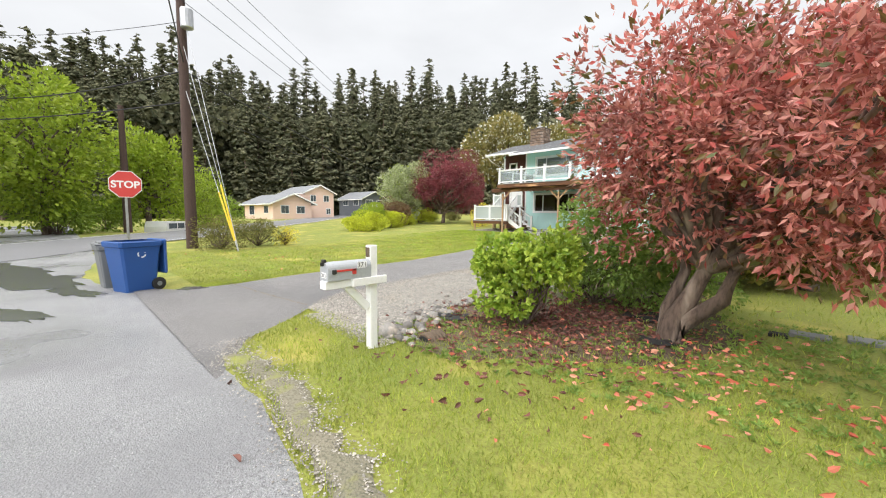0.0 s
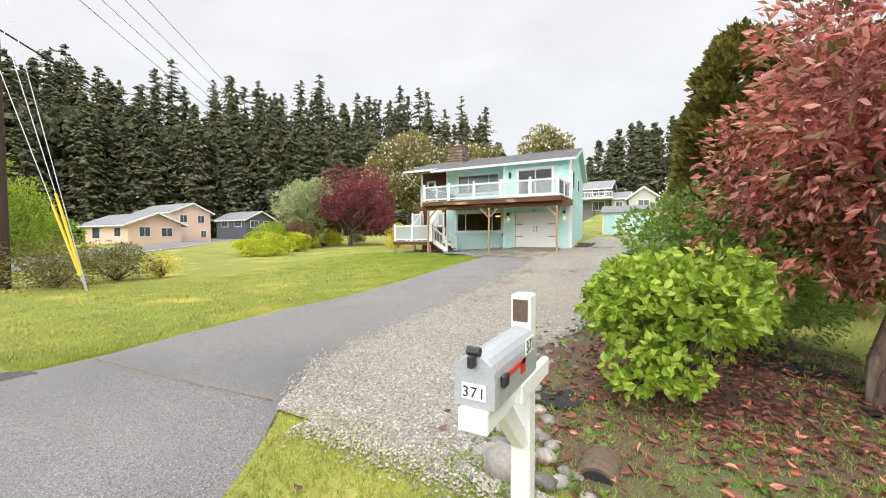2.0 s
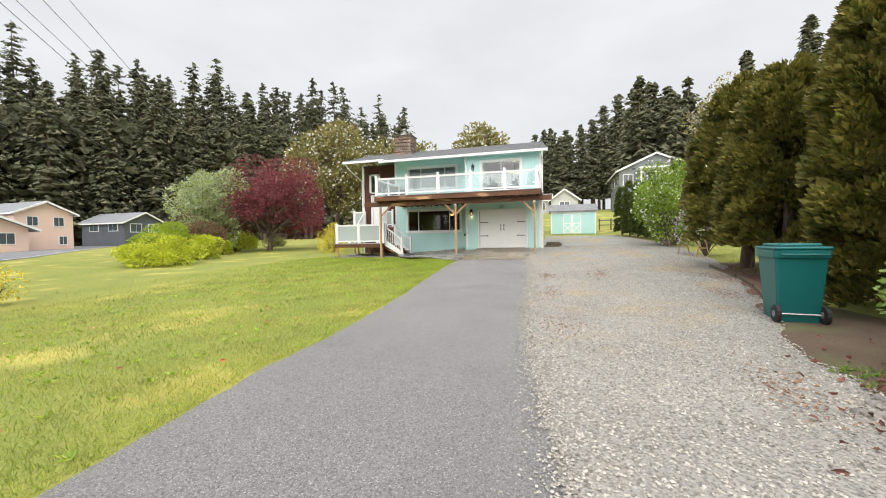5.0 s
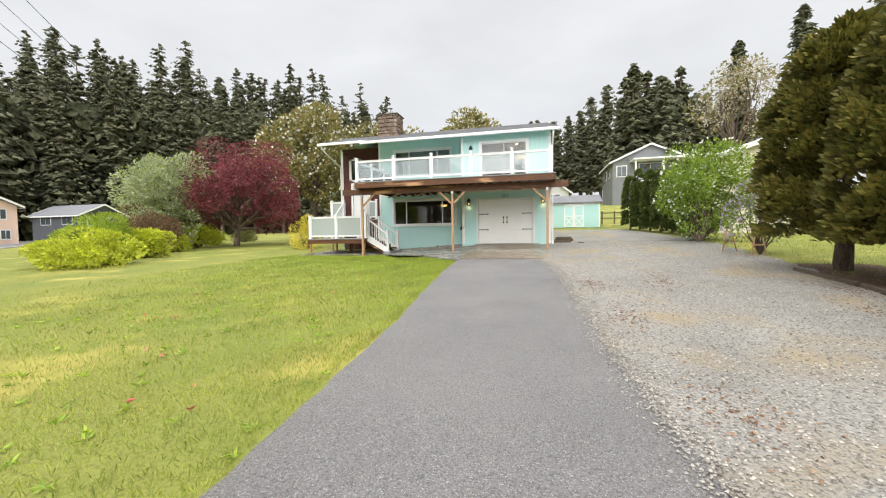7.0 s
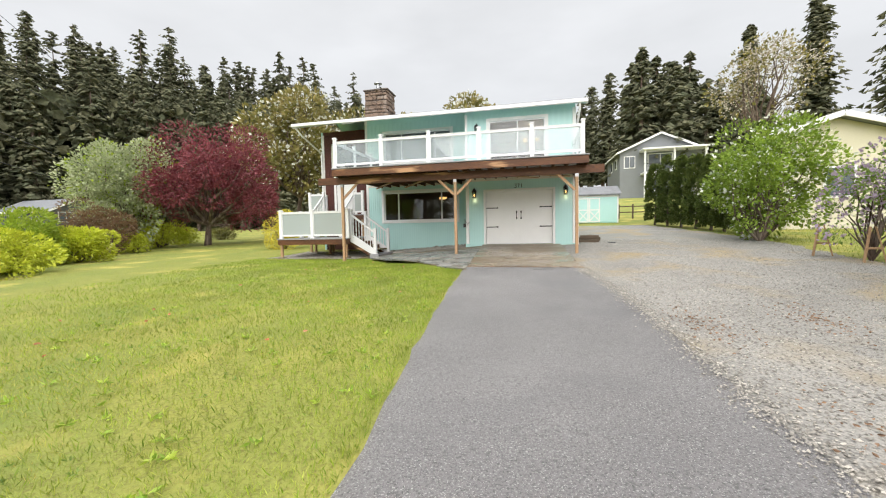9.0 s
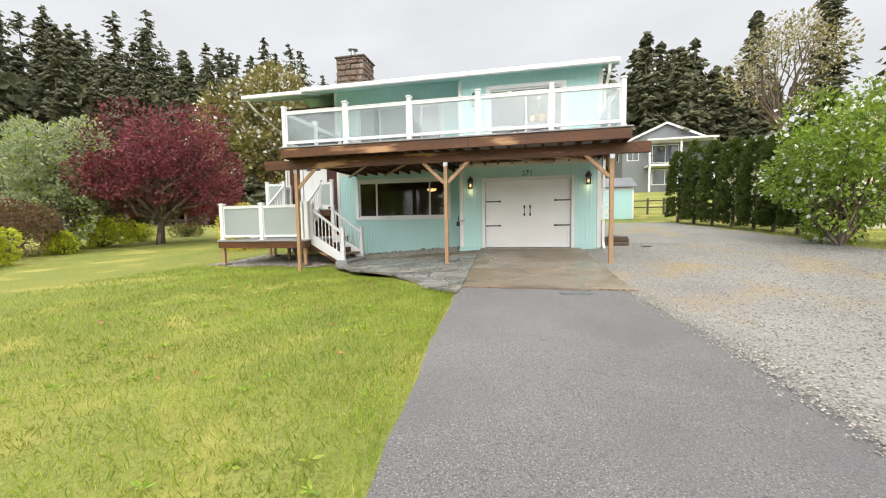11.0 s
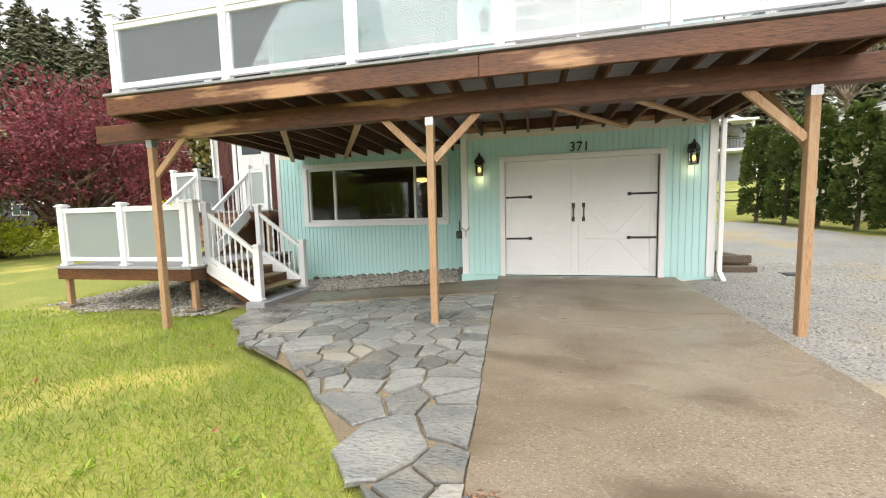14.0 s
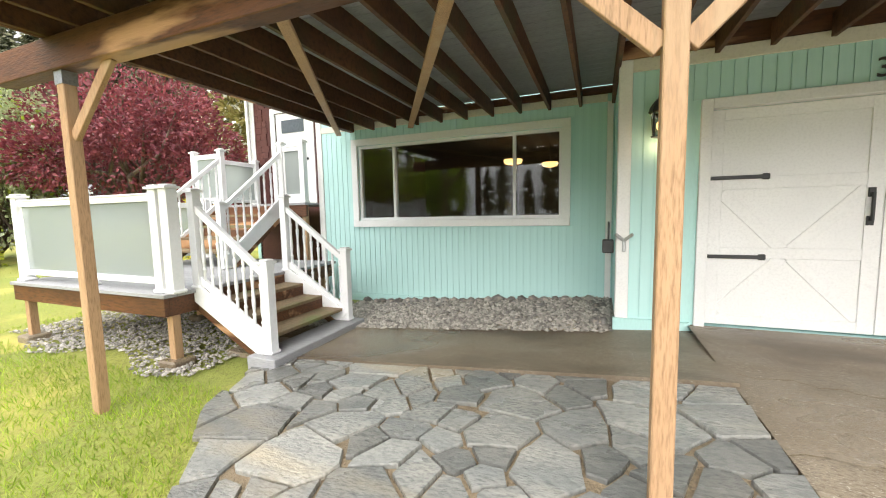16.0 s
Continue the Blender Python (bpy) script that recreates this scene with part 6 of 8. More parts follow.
mound(-24.5, 17.5, 2.2, 1.5, 1.25, 51, 9000, M_GOLD, "low golden-green spreading juniper mound")
mound(-27.1, 19.8, 2.0, 1.7, 1.75, 52, 8500, M_LIME, "rounded lime-green garden shrub", "lime_shrub")
mound(-26.5, 21.4, 1.45, 1.3, 1.2, 53, 6500, M_GOLD, "low golden-green spreading juniper mound")
mound(-29.4, 26.0, 0.7, 0.7, 0.9, 54, 1800, M_GOLD, "low golden-green spreading juniper mound")
mound(-31.6, 29.3, 1.7, 1.4, 1.45, 55, 4500, M_GOLD, "low golden-green spreading juniper mound")
mound(-34.0, 33.4, 1.0, 1.0, 1.0, 56, 2200, M_GOLD, "low golden-green spreading juniper mound")
mound(-35.5, 38.5, 1.4, 1.2, 0.9, 59, 2500, M_OLIVE, "low dark green garden shrub", "dark_shrub")
mound(-21.4, 27.9, 1.15, 1.0, 1.75, 57, 4500, M_YELLOWLEAF, "bright yellow-leaved shrub beside the entry deck", "yellow_shrub", 0.10)
for k, (x, y) in enumerate(((-34, -4.5), (-37.5, 0.5), (-32, -9), (-42, 3.5), (-46, 10.5), (-52, 15))):
    mound(x, y, 3.0, 2.4, 2.6, 90 + k, 2600, M_LIME if k % 2 == 0 else M_BUSH, "leafy roadside bush in fresh green", "roadside_bush", 0.3)
mound(-17.8, 5.6, 1.6, 1.2, 1.25, 58, 4500, M_OLIVE, "dull olive shrub at the foot of the utility pole", "olive_shrub", 0.09)
mound(-18.6, 7.4, 1.6, 1.3, 1.1, 60, 3800, M_OLIVE, "dull olive shrub at the foot of the utility pole", "olive_shrub", 0.09)
mound(-18.2, 8.6, 0.6, 0.6, 0.85, 61, 1200, M_YELLOWLEAF, "small bright yellow shrub beside the olive bushes", "yellow_shrub", 0.08)
leafy("madrone_tree", (-29, 41, gz(-29, 41)), "tall madrone tree in cream flower", "tree", (-29.5, 41, 9.0), (6.0, 5.0, 5.3), 9000, 0.42, M_MADRONE, r0=0.16, seed=62, lumps=44, lump=0.25, width=0.5, flat=-0.9, trunk=[(-29, 41, 0.6), (-29.3, 41, 2.5), (-29, 41, 4.5)], extra=(("blossom", M_BLOSSOM, 1500, 0.3, 0.8),))
leafy("madrone_tree", (-22, 44, gz(-22, 44)), "tall madrone tree in cream flower", "tree", (-22.5, 44, 8.0), (4.5, 4.5, 4.8), 7000, 0.42, M_MADRONE, r0=0.16, seed=63, lumps=34, lump=0.26, width=0.5, flat=-0.9, trunk=[(-22, 44, 0.6), (-22.3, 44, 2.5), (-22, 44, 4.5)], extra=(("blossom", M_BLOSSOM, 900, 0.3, 0.8),))
leafy("madrone_tree", (-14.8, 50, gz(-14.8, 50)), "tall madrone tree in cream flower", "tree", (-14.8, 50, 11.8), (4.2, 4.2, 4.4), 6000, 0.4, M_MADRONE, r0=0.16, seed=66, lumps=34, lump=0.26, width=0.5, flat=-0.9, trunk=[(-14.8, 50, 3.0), (-14.9, 50, 5.5), (-14.8, 50, 8.0)], extra=(("blossom", M_BLOSSOM, 1100, 0.3, 0.8),))
M_PALEB = leaf_mat("faded_blossom", (0.42, 0.36, 0.30), (0.62, 0.58, 0.50), 0.6, 0.3, 0.2)
leafy("madrone_tree", (11.5, 50, gz(11, 50)), "open-crowned pale tree with bare dark limbs", "tree", (11.3, 50, 14.0), (4.6, 4.2, 4.4), 2600, 0.20, M_PALEB, r0=0.10, seed=64, lumps=30, lump=0.24, width=0.6, flat=-0.9, trunk=[(12, 50, 3.2), (11.6, 50, 6.0), (11.4, 50, 9.0)], extra=(("foliage", M_MADRONE, 1100, 0.30, 0.6),))
for x, y, rx, h, seed in ((-33, -6, 5, 11, 65), (-38, 0, 4.5, 12, 66), (-44, -9, 6, 12, 67), (-30, -13, 5, 9, 68), (-43, 6.5, 4, 9, 69)):
    leafy("lime_tree", (x, y, gz(x, y)), "large deciduous tree in bright lime spring leaf", "tree", (x, y, h * 0.52), (rx, rx, h * 0.52), 8000, 0.34, M_LIME, r0=0.15, seed=seed, lumps=40, lump=0.3, width=0.6, flat=-0.95, trunk=[(x, y, -0.1), (x + 0.2, y, 1.5), (x, y, 3)])
mound(-47.5, 12.0, 3.1, 2.6, 5.0, 70, 4500, M_LIME, "bright lime shrub across the road", "lime_shrub", 0.25)


# ---- mailbox ----
mb = thing("mailbox", (-2.7, 3.1, 0), "grey metal mailbox with red flag on white wooden post", "mailbox")
MX, MY = -2.70, 3.12
part("post", box(MX - 0.05, MX + 0.05, MY - 0.05, MY + 0.05, -0.1, 1.225, bevel=0.008), M_WHITE, mb)
part("worn_face", box(MX - 0.038, MX + 0.038, MY - 0.054, MY - 0.0505, 1.09, 1.20), M_OLDWOOD, mb, "peeled bare wood at the post top")
part("arm", box(MX - 0.06, MX + 0.06, MY - 0.62, MY - 0.051, 0.78, 0.87, bevel=0.006), M_WHITE, mb)
part("arm", box(MX + 0.051, MX + 0.09, MY - 0.30, MY + 0.16, 0.78, 0.87, bevel=0.006), M_WHITE, mb)
part("brace", beam((MX, MY - 0.06, 0.50), (MX, MY - 0.34, 0.79), 0.085, 0.06, up=(1, 0, 0)), M_WHITE, mb)
bm = bmesh.new()
prof = [(-0.085, 0), (0.085, 0)] + [(0.085 * math.cos(a), 0.115 + 0.085 * math.sin(a)) for a in [math.pi * i / 10 for i in range(11)]]
rings = [[bm.verts.new((MX + u * s, y, 0.872 + v * s)) for u, v in prof] for y, s in ((MY - 0.60, 0.97), (MY - 0.585, 1.0), (MY - 0.06, 1.0))]
for A, B in zip(rings, rings[1:]):
    for i in range(len(prof)):
        bm.faces.new((A[i], A[(i + 1) % len(prof)], B[(i + 1) % len(prof)], B[i]))
bm.faces.new(rings[0][::-1])
bm.faces.new(rings[-1])
bmesh.ops.recalc_face_normals(bm, faces=bm.faces[:])
M_MAILBOX = mat("grey_enamel", (0.40, 0.42, 0.44), (0.35, 0.37, 0.39), 0.35, 3, 50, 0.08, 0.03, 50)
boxp = part("box", bm, M_MAILBOX, mb)
bm = box(MX - 0.012, MX + 0.012, MY - 0.64, MY - 0.602, 1.03, 1.075, bevel=0.004)
lathe([(0.018, 0), (0.018, 0.05)], (MX - 0.025, MY - 0.60, 1.085), 8, bm, axis="x")
part("latch", bm, M_BLACK, boxp, "black plastic latch")
FX = MX + 0.087
bm = box(FX, FX + 0.006, MY - 0.52, MY - 0.26, 0.965, 0.985)
box(FX, FX + 0.006, MY - 0.31, MY - 0.26, 0.925, 0.985, bm)
part("flag", bm, M_REDPAINT, boxp, "red metal signal flag")
part("flag_pivot", box(FX, FX + 0.02, MY - 0.555, MY - 0.505, 0.945, 0.995, bevel=0.006), M_BLACK, boxp)


def text(body, size, m, material, parent=None, name="number", extrude=0.001, bold=0.0):
    c = bpy.data.curves.new(name, "FONT")
    c.body, c.size, c.extrude, c.align_x, c.offset = body, size, extrude, "CENTER", bold
    c.materials.append(material)
    me_ob = new(name, c)
    me_ob.matrix_world = m
    if parent is not None:
        me_ob.parent = parent
        if parent.type == "EMPTY":
            me_ob.matrix_parent_inverse = Matrix.Translation(-parent.location)
    return me_ob


M_STICKER = mat("white_sticker", (0.82, 0.82, 0.82), (0.78, 0.78, 0.78), 0.4, 4, 40, 0.03)
for i, dx in enumerate((-0.055, 0.0, 0.055)):
    part("sticker", box(FX - 0.001, FX + 0.003, MY - 0.185 + dx * 0.75 - 0.019, MY - 0.185 + dx * 0.75 + 0.019, 0.985, 1.055), M_STICKER, boxp)
    text("371"[i], 0.075, pose(FX + 0.004, MY - 0.185 + dx * 0.75, 0.995, 90, 0, 90), M_BLACK, boxp)
    part("sticker", box(MX + dx * 0.6 - 0.0165, MX + dx * 0.6 + 0.0165, MY - 0.604, MY - 0.6, 0.902, 0.962), M_STICKER, boxp)
    text("371"[i], 0.058, pose(MX + dx * 0.6, MY - 0.605, 0.911, 90, 0, 0), M_BLACK, boxp)


# ---- wheeled bins ----
def bin_thing(name, at, turn, material, label, h=1.02, w=0.62, d=0.68, lid_open=False, mark=False):
    th = thing(name, at, label, "bin")
    th.rotation_euler = (0, 0, radians(turn))
    bm = bmesh.new()
    lv = [(0.0, 0.78, 0.72), (0.06, 0.80, 0.74), (0.84, 0.97, 0.97), (0.86, 1.04, 1.04), (0.94, 1.06, 1.06), (0.96, 1.0, 1.0)]
    rings = []
    for t, a, b in lv:
        ring = []
        for sx, sy in ((-1, -1), (1, -1), (1, 1), (-1, 1)):
            for cx, cy in (((0.88, 1), (1, 0.88)) if sx * sy < 0 else ((1, 0.88), (0.88, 1))):
                ring.append(bm.verts.new((sx * cx * w / 2 * a, sy * cy * d / 2 * b, h * t)))
        rings.append(ring)
    for A, B in zip(rings, rings[1:]):
        for i in range(8):
            bm.faces.new((A[i], A[(i + 1) % 8], B[(i + 1) % 8], B[i]))
    bm.faces.new(rings[0])
    bmesh.ops.recalc_face_normals(bm, faces=bm.faces[:])
    body = part("body", bm, material, th, local=True)
    if lid_open:
        bm = box(-w * 0.50, w * 0.50, d * 0.56, d * 0.64, h * 0.30, h * 0.98, bevel=0.025)
        part("lid", bm, material, th, "lid swung open down the back", local=True)
        # Thin black sheet stands for the shaded depth of the open bin.
        part("inside", box(-w * 0.44, w * 0.44, -d * 0.44, d * 0.44, h * 0.7, h * 0.72), M_BLACK, th, local=True)
    else:
        bm = box(-w * 0.53, w * 0.53, -d * 0.56, d * 0.54, h * 0.955, h * 1.0, bevel=0.02)
        box(-w * 0.40, w * 0.40, -d * 0.45, d * 0.40, h * 0.99, h * 1.04, bm, 0.02)
        part("lid", bm, material, th, local=True)
    part("handle", lathe([(0.016, -w * 0.42), (0.016, w * 0.42)], (0, d * 0.60, h * 0.90), 8, axis="x"), material, th, local=True)
    part("axle", lathe([(0.012, -w * 0.45), (0.012, w * 0.45)], (0, d * 0.40, 0.13), 6, axis="x"), M_STEEL, th, local=True)
    for s in (-1, 1):
        wh = part("wheel", lathe([(0.09, -0.03), (0.13, -0.025), (0.13, 0.025), (0.09, 0.03)], (s * w * 0.44, d * 0.40, 0.13), 14, axis="x"), M_RUBBER, th, local=True)
        part("hub", lathe([(0.05, -0.036), (0.05, 0.036)], (s * w * 0.44, d * 0.40, 0.13), 10, axis="x"), M_GREYBIN, wh, local=True)
    if mark:
        m2 = part("emblem", bmesh.new(), M_STICKER, th, "white arrows emblem")
        bm = bmesh.new()
        for k in range(3):
            a = radians(k * 120 + 20)
            b2 = a + radians(85)
            n = 6
            pts = []
            for i in range(n + 1):
                t = a + (b2 - a) * i / n
                pts.append((0.055 * math.cos(t), 0.055 * math.sin(t), 0.08 * math.cos(t), 0.08 * math.sin(t)))
            for p0, p1 in zip(pts, pts[1:]):
                bm.faces.new([bm.verts.new((w * 0.475, u, h * 0.72 + v)) for u, v in ((p0[0], p0[1]), (p1[0], p1[1]), (p1[2], p1[3]), (p0[2], p0[3]))])
        bm.to_mesh(m2.data)
        bm.free()
        m2.matrix_parent_inverse = Matrix.Identity(4)
    return th


bin_thing("recycling_bin", (-9.05, 1.62, gz(-9, 1.6)), 20, M_BLUE, "blue plastic wheeled recycling bin with open lid", 1.08, 0.66, 0.75, True, True)
bin_thing("rubbish_bin", (-9.95, 1.38, gz(-9.9, 1.4)), 5, M_GREYBIN, "grey plastic wheeled rubbish bin with closed lid", 0.96, 0.56, 0.6)
bin_thing("garden_waste_bin", (-2.42, 10.35, gz(-2.42, 10.35)), 175, M_TEAL, "teal plastic wheeled bin with closed lid by shrubs", 1.12, 0.64, 0.72)


# ---- stop sign ----
ss = thing("stop_sign", (-13.56, 2.02, 0), "red octagonal stop sign on a pale steel post", "road sign")
part("post", box(-13.60, -13.56, 1.99, 2.05, -0.1, 2.75, bevel=0.004), M_STEEL, ss)
SGN = Matrix.Translation((-13.53, 2.02, 2.38)) @ Euler((radians(90), 0, radians(82))).to_matrix().to_4x4()


def octagon(r, z0, z1):
    bm = bmesh.new()
    A = [bm.verts.new(SGN @ Vector((r * math.cos(radians(22.5 + 45 * i)), r * math.sin(radians(22.5 + 45 * i)), z0))) for i in range(8)]
    B = [bm.verts.new(SGN @ Vector((r * math.cos(radians(22.5 + 45 * i)), r * math.sin(radians(22.5 + 45 * i)), z1))) for i in range(8)]
    bm.faces.new(A[::-1])
    bm.faces.new(B)
    for i in range(8):
        bm.faces.new((A[i], A[(i + 1) % 8], B[(i + 1) % 8], B[i]))
    return bm


part("rim", octagon(0.41, -0.003, 0.0), M_STICKER, ss)
part("plate", octagon(0.39, 0.0, 0.004), M_REDPAINT, ss)
text("STOP", 0.275, SGN @ Matrix.Translation((0, -0.095, 0.006)), M_STICKER, ss, "lettering", bold=0.008)


# ---- utility poles and cables ----
def pole(x, y, h, r, label, gear=True):
    th = thing("utility_pole", (x, y, gz(x, y)), label, "utility pole", "utility poles")
    lean = -0.006 * h
    me = tubes_mesh("shaft", [([(0, 0, -0.3), (lean * 0.5, 0, h * 0.5), (lean, 0, h)], [r, r * 0.85, r * 0.65])], M_POLE, 12)
    s = new("shaft", me)
    s.parent = th
    if gear:
        part("transformer", lathe([(0.20, 0), (0.24, 0.04), (0.24, 0.75), (0.20, 0.80), (0.06, 0.85)], (0.42, 0.1, 9.2), 14), M_STEEL, th, "grey transformer can", local=True)
        part("crossarm", beam((-0.9, -0.65, h - 0.5), (0.9, 0.65, h - 0.5), 0.10, 0.12), M_POLE, th, local=True)
        for k in (-0.8, 0.0, 0.8):
            part("insulator", lathe([(0.04, 0), (0.06, 0.05), (0.04, 0.1), (0.05, 0.15), (0.02, 0.18)], (k, k * 0.72, h - 0.44), 8), M_GREYBIN, th, local=True)
        part("junction_box", box(-0.35, -0.15, -0.1, 0.1, 7.5, 7.75, bevel=0.01), M_STEEL, th, local=True)
    return th


PX, PY = -18.9, 4.75
pole(PX, PY, 12.5, 0.23, "tall dark creosoted utility pole with transformer")
pole(-37.1, 4.4, 9.5, 0.28, "shorter weathered utility pole across the road", False)


def cable(name, a, b, sag, r=0.018, material=None, label="sagging black overhead cable"):
    a, b = Vector(a), Vector(b)
    n = 24
    pts = []
    for i in range(n + 1):
        t = i / n
        p = a + (b - a) * t
        p.z -= sag * 4 * t * (1 - t)
        pts.append(tuple(p))
    ob = new(name, tubes_mesh(name, [(pts, [r] * (n + 1))], material or M_WIRE, 5))
    return tagged(ob, label, "cable", "overhead cables")


LD_ = Vector((-0.60, 0.80, 0))
for off, h, r in ((-0.8, 12.2, 0.012), (0.0, 12.2, 0.012), (0.8, 12.2, 0.012), (0.1, 10.4, 0.012), (0.0, 7.6, 0.028), (0.0, 6.2, 0.02)):
    a = Vector((PX + off, PY + off * 0.72, h))
    cable("power_cable", a, Vector((PX, PY, h)) + LD_ * 75 + Vector((off, off * 0.72, 0)), 1.6, r)
    if h > 9:
        cable("power_cable", a, Vector((PX, PY, h + 0.5)) - LD_ * 60 + Vector((off, off * 0.72, 0)), 0.8, r)
cable("power_cable", (PX, PY, 7.6), (-48, -6, 10.5), 0.8, 0.03)
cable("power_cable", (PX, PY, 6.3), (-44, -10, 7.2), 0.5, 0.03)
cable("service_drop", (PX, PY, 7.9), (6, -2.5, 12.5), 0.3, 0.022)
cable("service_drop", (PX, PY, 9.6), (-40, -4, 13), 0.4, 0.012)
# guys with yellow guards
gy = thing("guy_wires", (-15.75, 5.65, 0), "steel guy wires with yellow plastic guards", "guy wire")
for k, h in enumerate((6.8, 8.6, 10.2)):
    foot = Vector((-15.75 + 0.05 * k, 5.65, 0.05))
    top = Vector((PX + 0.1, PY, h))
    o = new("wire", tubes_mesh("wire", [([tuple(foot), tuple(top)], [0.012, 0.012])], M_STEEL, 5))
    o.parent = gy
    o.matrix_parent_inverse = Matrix.Translation(-gy.location)
    d2 = (top - foot).normalized()
    if k < 2:
        o = new("guard", tubes_mesh("guard", [([tuple(foot + d2 * 0.45), tuple(foot + d2 * (2.6 + 0.25 * k))], [0.035, 0.035])], M_YELLOW, 8))
        o.parent = gy
        o.matrix_parent_inverse = Matrix.Translation(-gy.location)


# ---- neighbouring houses ----
def far_house(name, x0, x1, y0, y1, z0, ze, zr, axis, wall_m, roof_m, wins, label, over=0.5, trim_m=M_WHITE):
    """Walls, a pitched roof with overhang, and windows given as (face, u0, u1, z0, z1)."""
    th = thing(name, ((x0 + x1) / 2, (y0 + y1) / 2, z0), label, "house")
    bm = box(x0, x1, y0, y1, min(z0, gz((x0 + x1) / 2, y0)) - 0.3, ze)
    part("wall", bm, wall_m, th)
    if axis == "x":
        ym = (y0 + y1) / 2
        tri = [((x, y0, ze), (x, y1, ze), (x, ym, zr)) for x in (x0, x1)]
        sl = (((x0 - over, y0 - over), (x1 + over, y0 - over), (x1 + over, ym), (x0 - over, ym)), ((x0 - over, y1 + over), (x1 + over, y1 + over), (x1 + over, ym), (x0 - over, ym)))
        k = (zr - ze) / (ym - y0)
        zf = lambda x, y: zr - k * abs(y - ym)
    else:
        xm = (x0 + x1) / 2
        tri = [((x0, y, ze), (x1, y, ze), (xm, y, zr)) for y in (y0, y1)]
        sl = (((x0 - over, y0 - over), (x0 - over, y1 + over), (xm, y1 + over), (xm, y0 - over)), ((x1 + over, y0 - over), (x1 + over, y1 + over), (xm, y1 + over), (xm, y0 - over)))
        k = (zr - ze) / (xm - x0)
        zf = lambda x, y: zr - k * abs(x - xm)
    for t in tri:
        bm = bmesh.new()
        bm.faces.new([bm.verts.new(p) for p in t])
        part("gable", bm, wall_m, th)
    for quad in sl:
        bm = bmesh.new()
        A = [bm.verts.new((x, y, zf(x, y) + 0.02)) for x, y in quad]
        B = [bm.verts.new((x, y, zf(x, y) + 0.2)) for x, y in quad]
        bm.faces.new(A)
        bm.faces.new(B)
        for i in range(4):
            bm.faces.new((A[i], A[(i + 1) % 4], B[(i + 1) % 4], B[i]))
        bmesh.ops.recalc_face_normals(bm, faces=bm.faces[:])
        part("roof", bm, roof_m, th)
        p, q2 = quad[0], quad[1]
        part("fascia", beam((*p, zf(*p) + 0.05), (*q2, zf(*q2) + 0.05), 0.06, 0.2), trim_m, th)
    for p, q2 in ((sl[0][1], sl[0][2]), (sl[1][1], sl[1][2]), (sl[0][0], sl[0][3]), (sl[1][0], sl[1][3])):
        part("barge_board", beam((*p, zf(*p) + 0.08), (*q2, zf(*q2) + 0.08), 0.06, 0.24), trim_m, th)
    for face, u0, u1, a, b in wins:
        if face in "ns":
            y = y0 if face == "s" else y1
            s = -1 if face == "s" else 1
            w = part("window", box(u0 - 0.1, u1 + 0.1, min(y, y + s * 0.06), max(y, y + s * 0.06), a - 0.1, b + 0.1), trim_m, th)
            for c, e in ((u0, (u0 + u1) / 2 - 0.03), ((u0 + u1) / 2 + 0.03, u1)):
                part("pane", box(c, e, min(y + s * 0.05, y + s * 0.075), max(y + s * 0.05, y + s * 0.075), a, b), M_DARKWIN, w)
        else:
            x = x1 if face == "e" else x0
            s = 1 if face == "e" else -1
            w = part("window", box(min(x, x + s * 0.06), max(x, x + s * 0.06), u0 - 0.1, u1 + 0.1, a - 0.1, b + 0.1), trim_m, th)
            for c, e in ((u0, (u0 + u1) / 2 - 0.03), ((u0 + u1) / 2 + 0.03, u1)):
                part("pane", box(min(x + s * 0.05, x + s * 0.075), max(x + s * 0.05, x + s * 0.075), c, e, a, b), M_DARKWIN, w)
    return th


M_FARROOF = mat("grey_far_roof", (0.24, 0.25, 0.265), (0.20, 0.21, 0.225), 0.7, 1, 20, 0.1, 0.2, 30)
far_house("peach_house", -81, -69.3, 33.8, 39.8, 1.2, 5.5, 6.9, "x", M_PINK, M_FARROOF, [("e", 35.0, 36.0, 3.9, 5.0), ("e", 37.7, 38.7, 3.9, 5.0), ("e", 38.2, 39.0, 1.5, 2.5), ("s", -73, -71.5, 4.1, 5.1), ("s", -79, -77.5, 4.1, 5.1)], "two-storey peach stucco house across the road")
far_house("peach_house_wing", -80.5, -66.5, 26.8, 33.7, 1.0, 3.4, 4.9, "x", M_PINK, M_FARROOF, [("s", -77.6, -75.2, 1.3, 2.9), ("s", -70.3, -68.5, 1.6, 2.8), ("e", 28.2, 29.5, 1.6, 2.9), ("e", 31.0, 32.4, 1.6, 2.8)], "low peach stucco wing with grey pitched roof", 0.8)
far_house("slate_house", -84, -74.0, 49.5, 56, 2.2, 5.0, 6.6, "x", M_GREYHOUSE, M_FARROOF, [("s", -77.5, -75.5, 3.6, 4.8), ("s", -82, -80, 3.6, 4.8), ("e", 50.5, 52.2, 3.4, 4.7), ("e", 53.5, 55, 3.4, 4.7)], "dark slate-grey house with white windows")
far_house("grey_hill_house", 3.0, 12.8, 66, 75, 5.5, 11.0, 13.2, "y", M_MIDGREY, M_FARROOF, [("s", 3.6, 4.8, 9.0, 10.4), ("s", 6.5, 9.3, 8.6, 10.6), ("w", 68, 69, 9.2, 10.4), ("w", 71, 72, 9.2, 10.4), ("s", 6.5, 9.3, 5.9, 7.6)], "grey two-storey house on the slope with white balconies")
bal = thing("balcony", (8.4, 65, 5.5), "white-posted balcony with dark railing on grey house", "balcony")
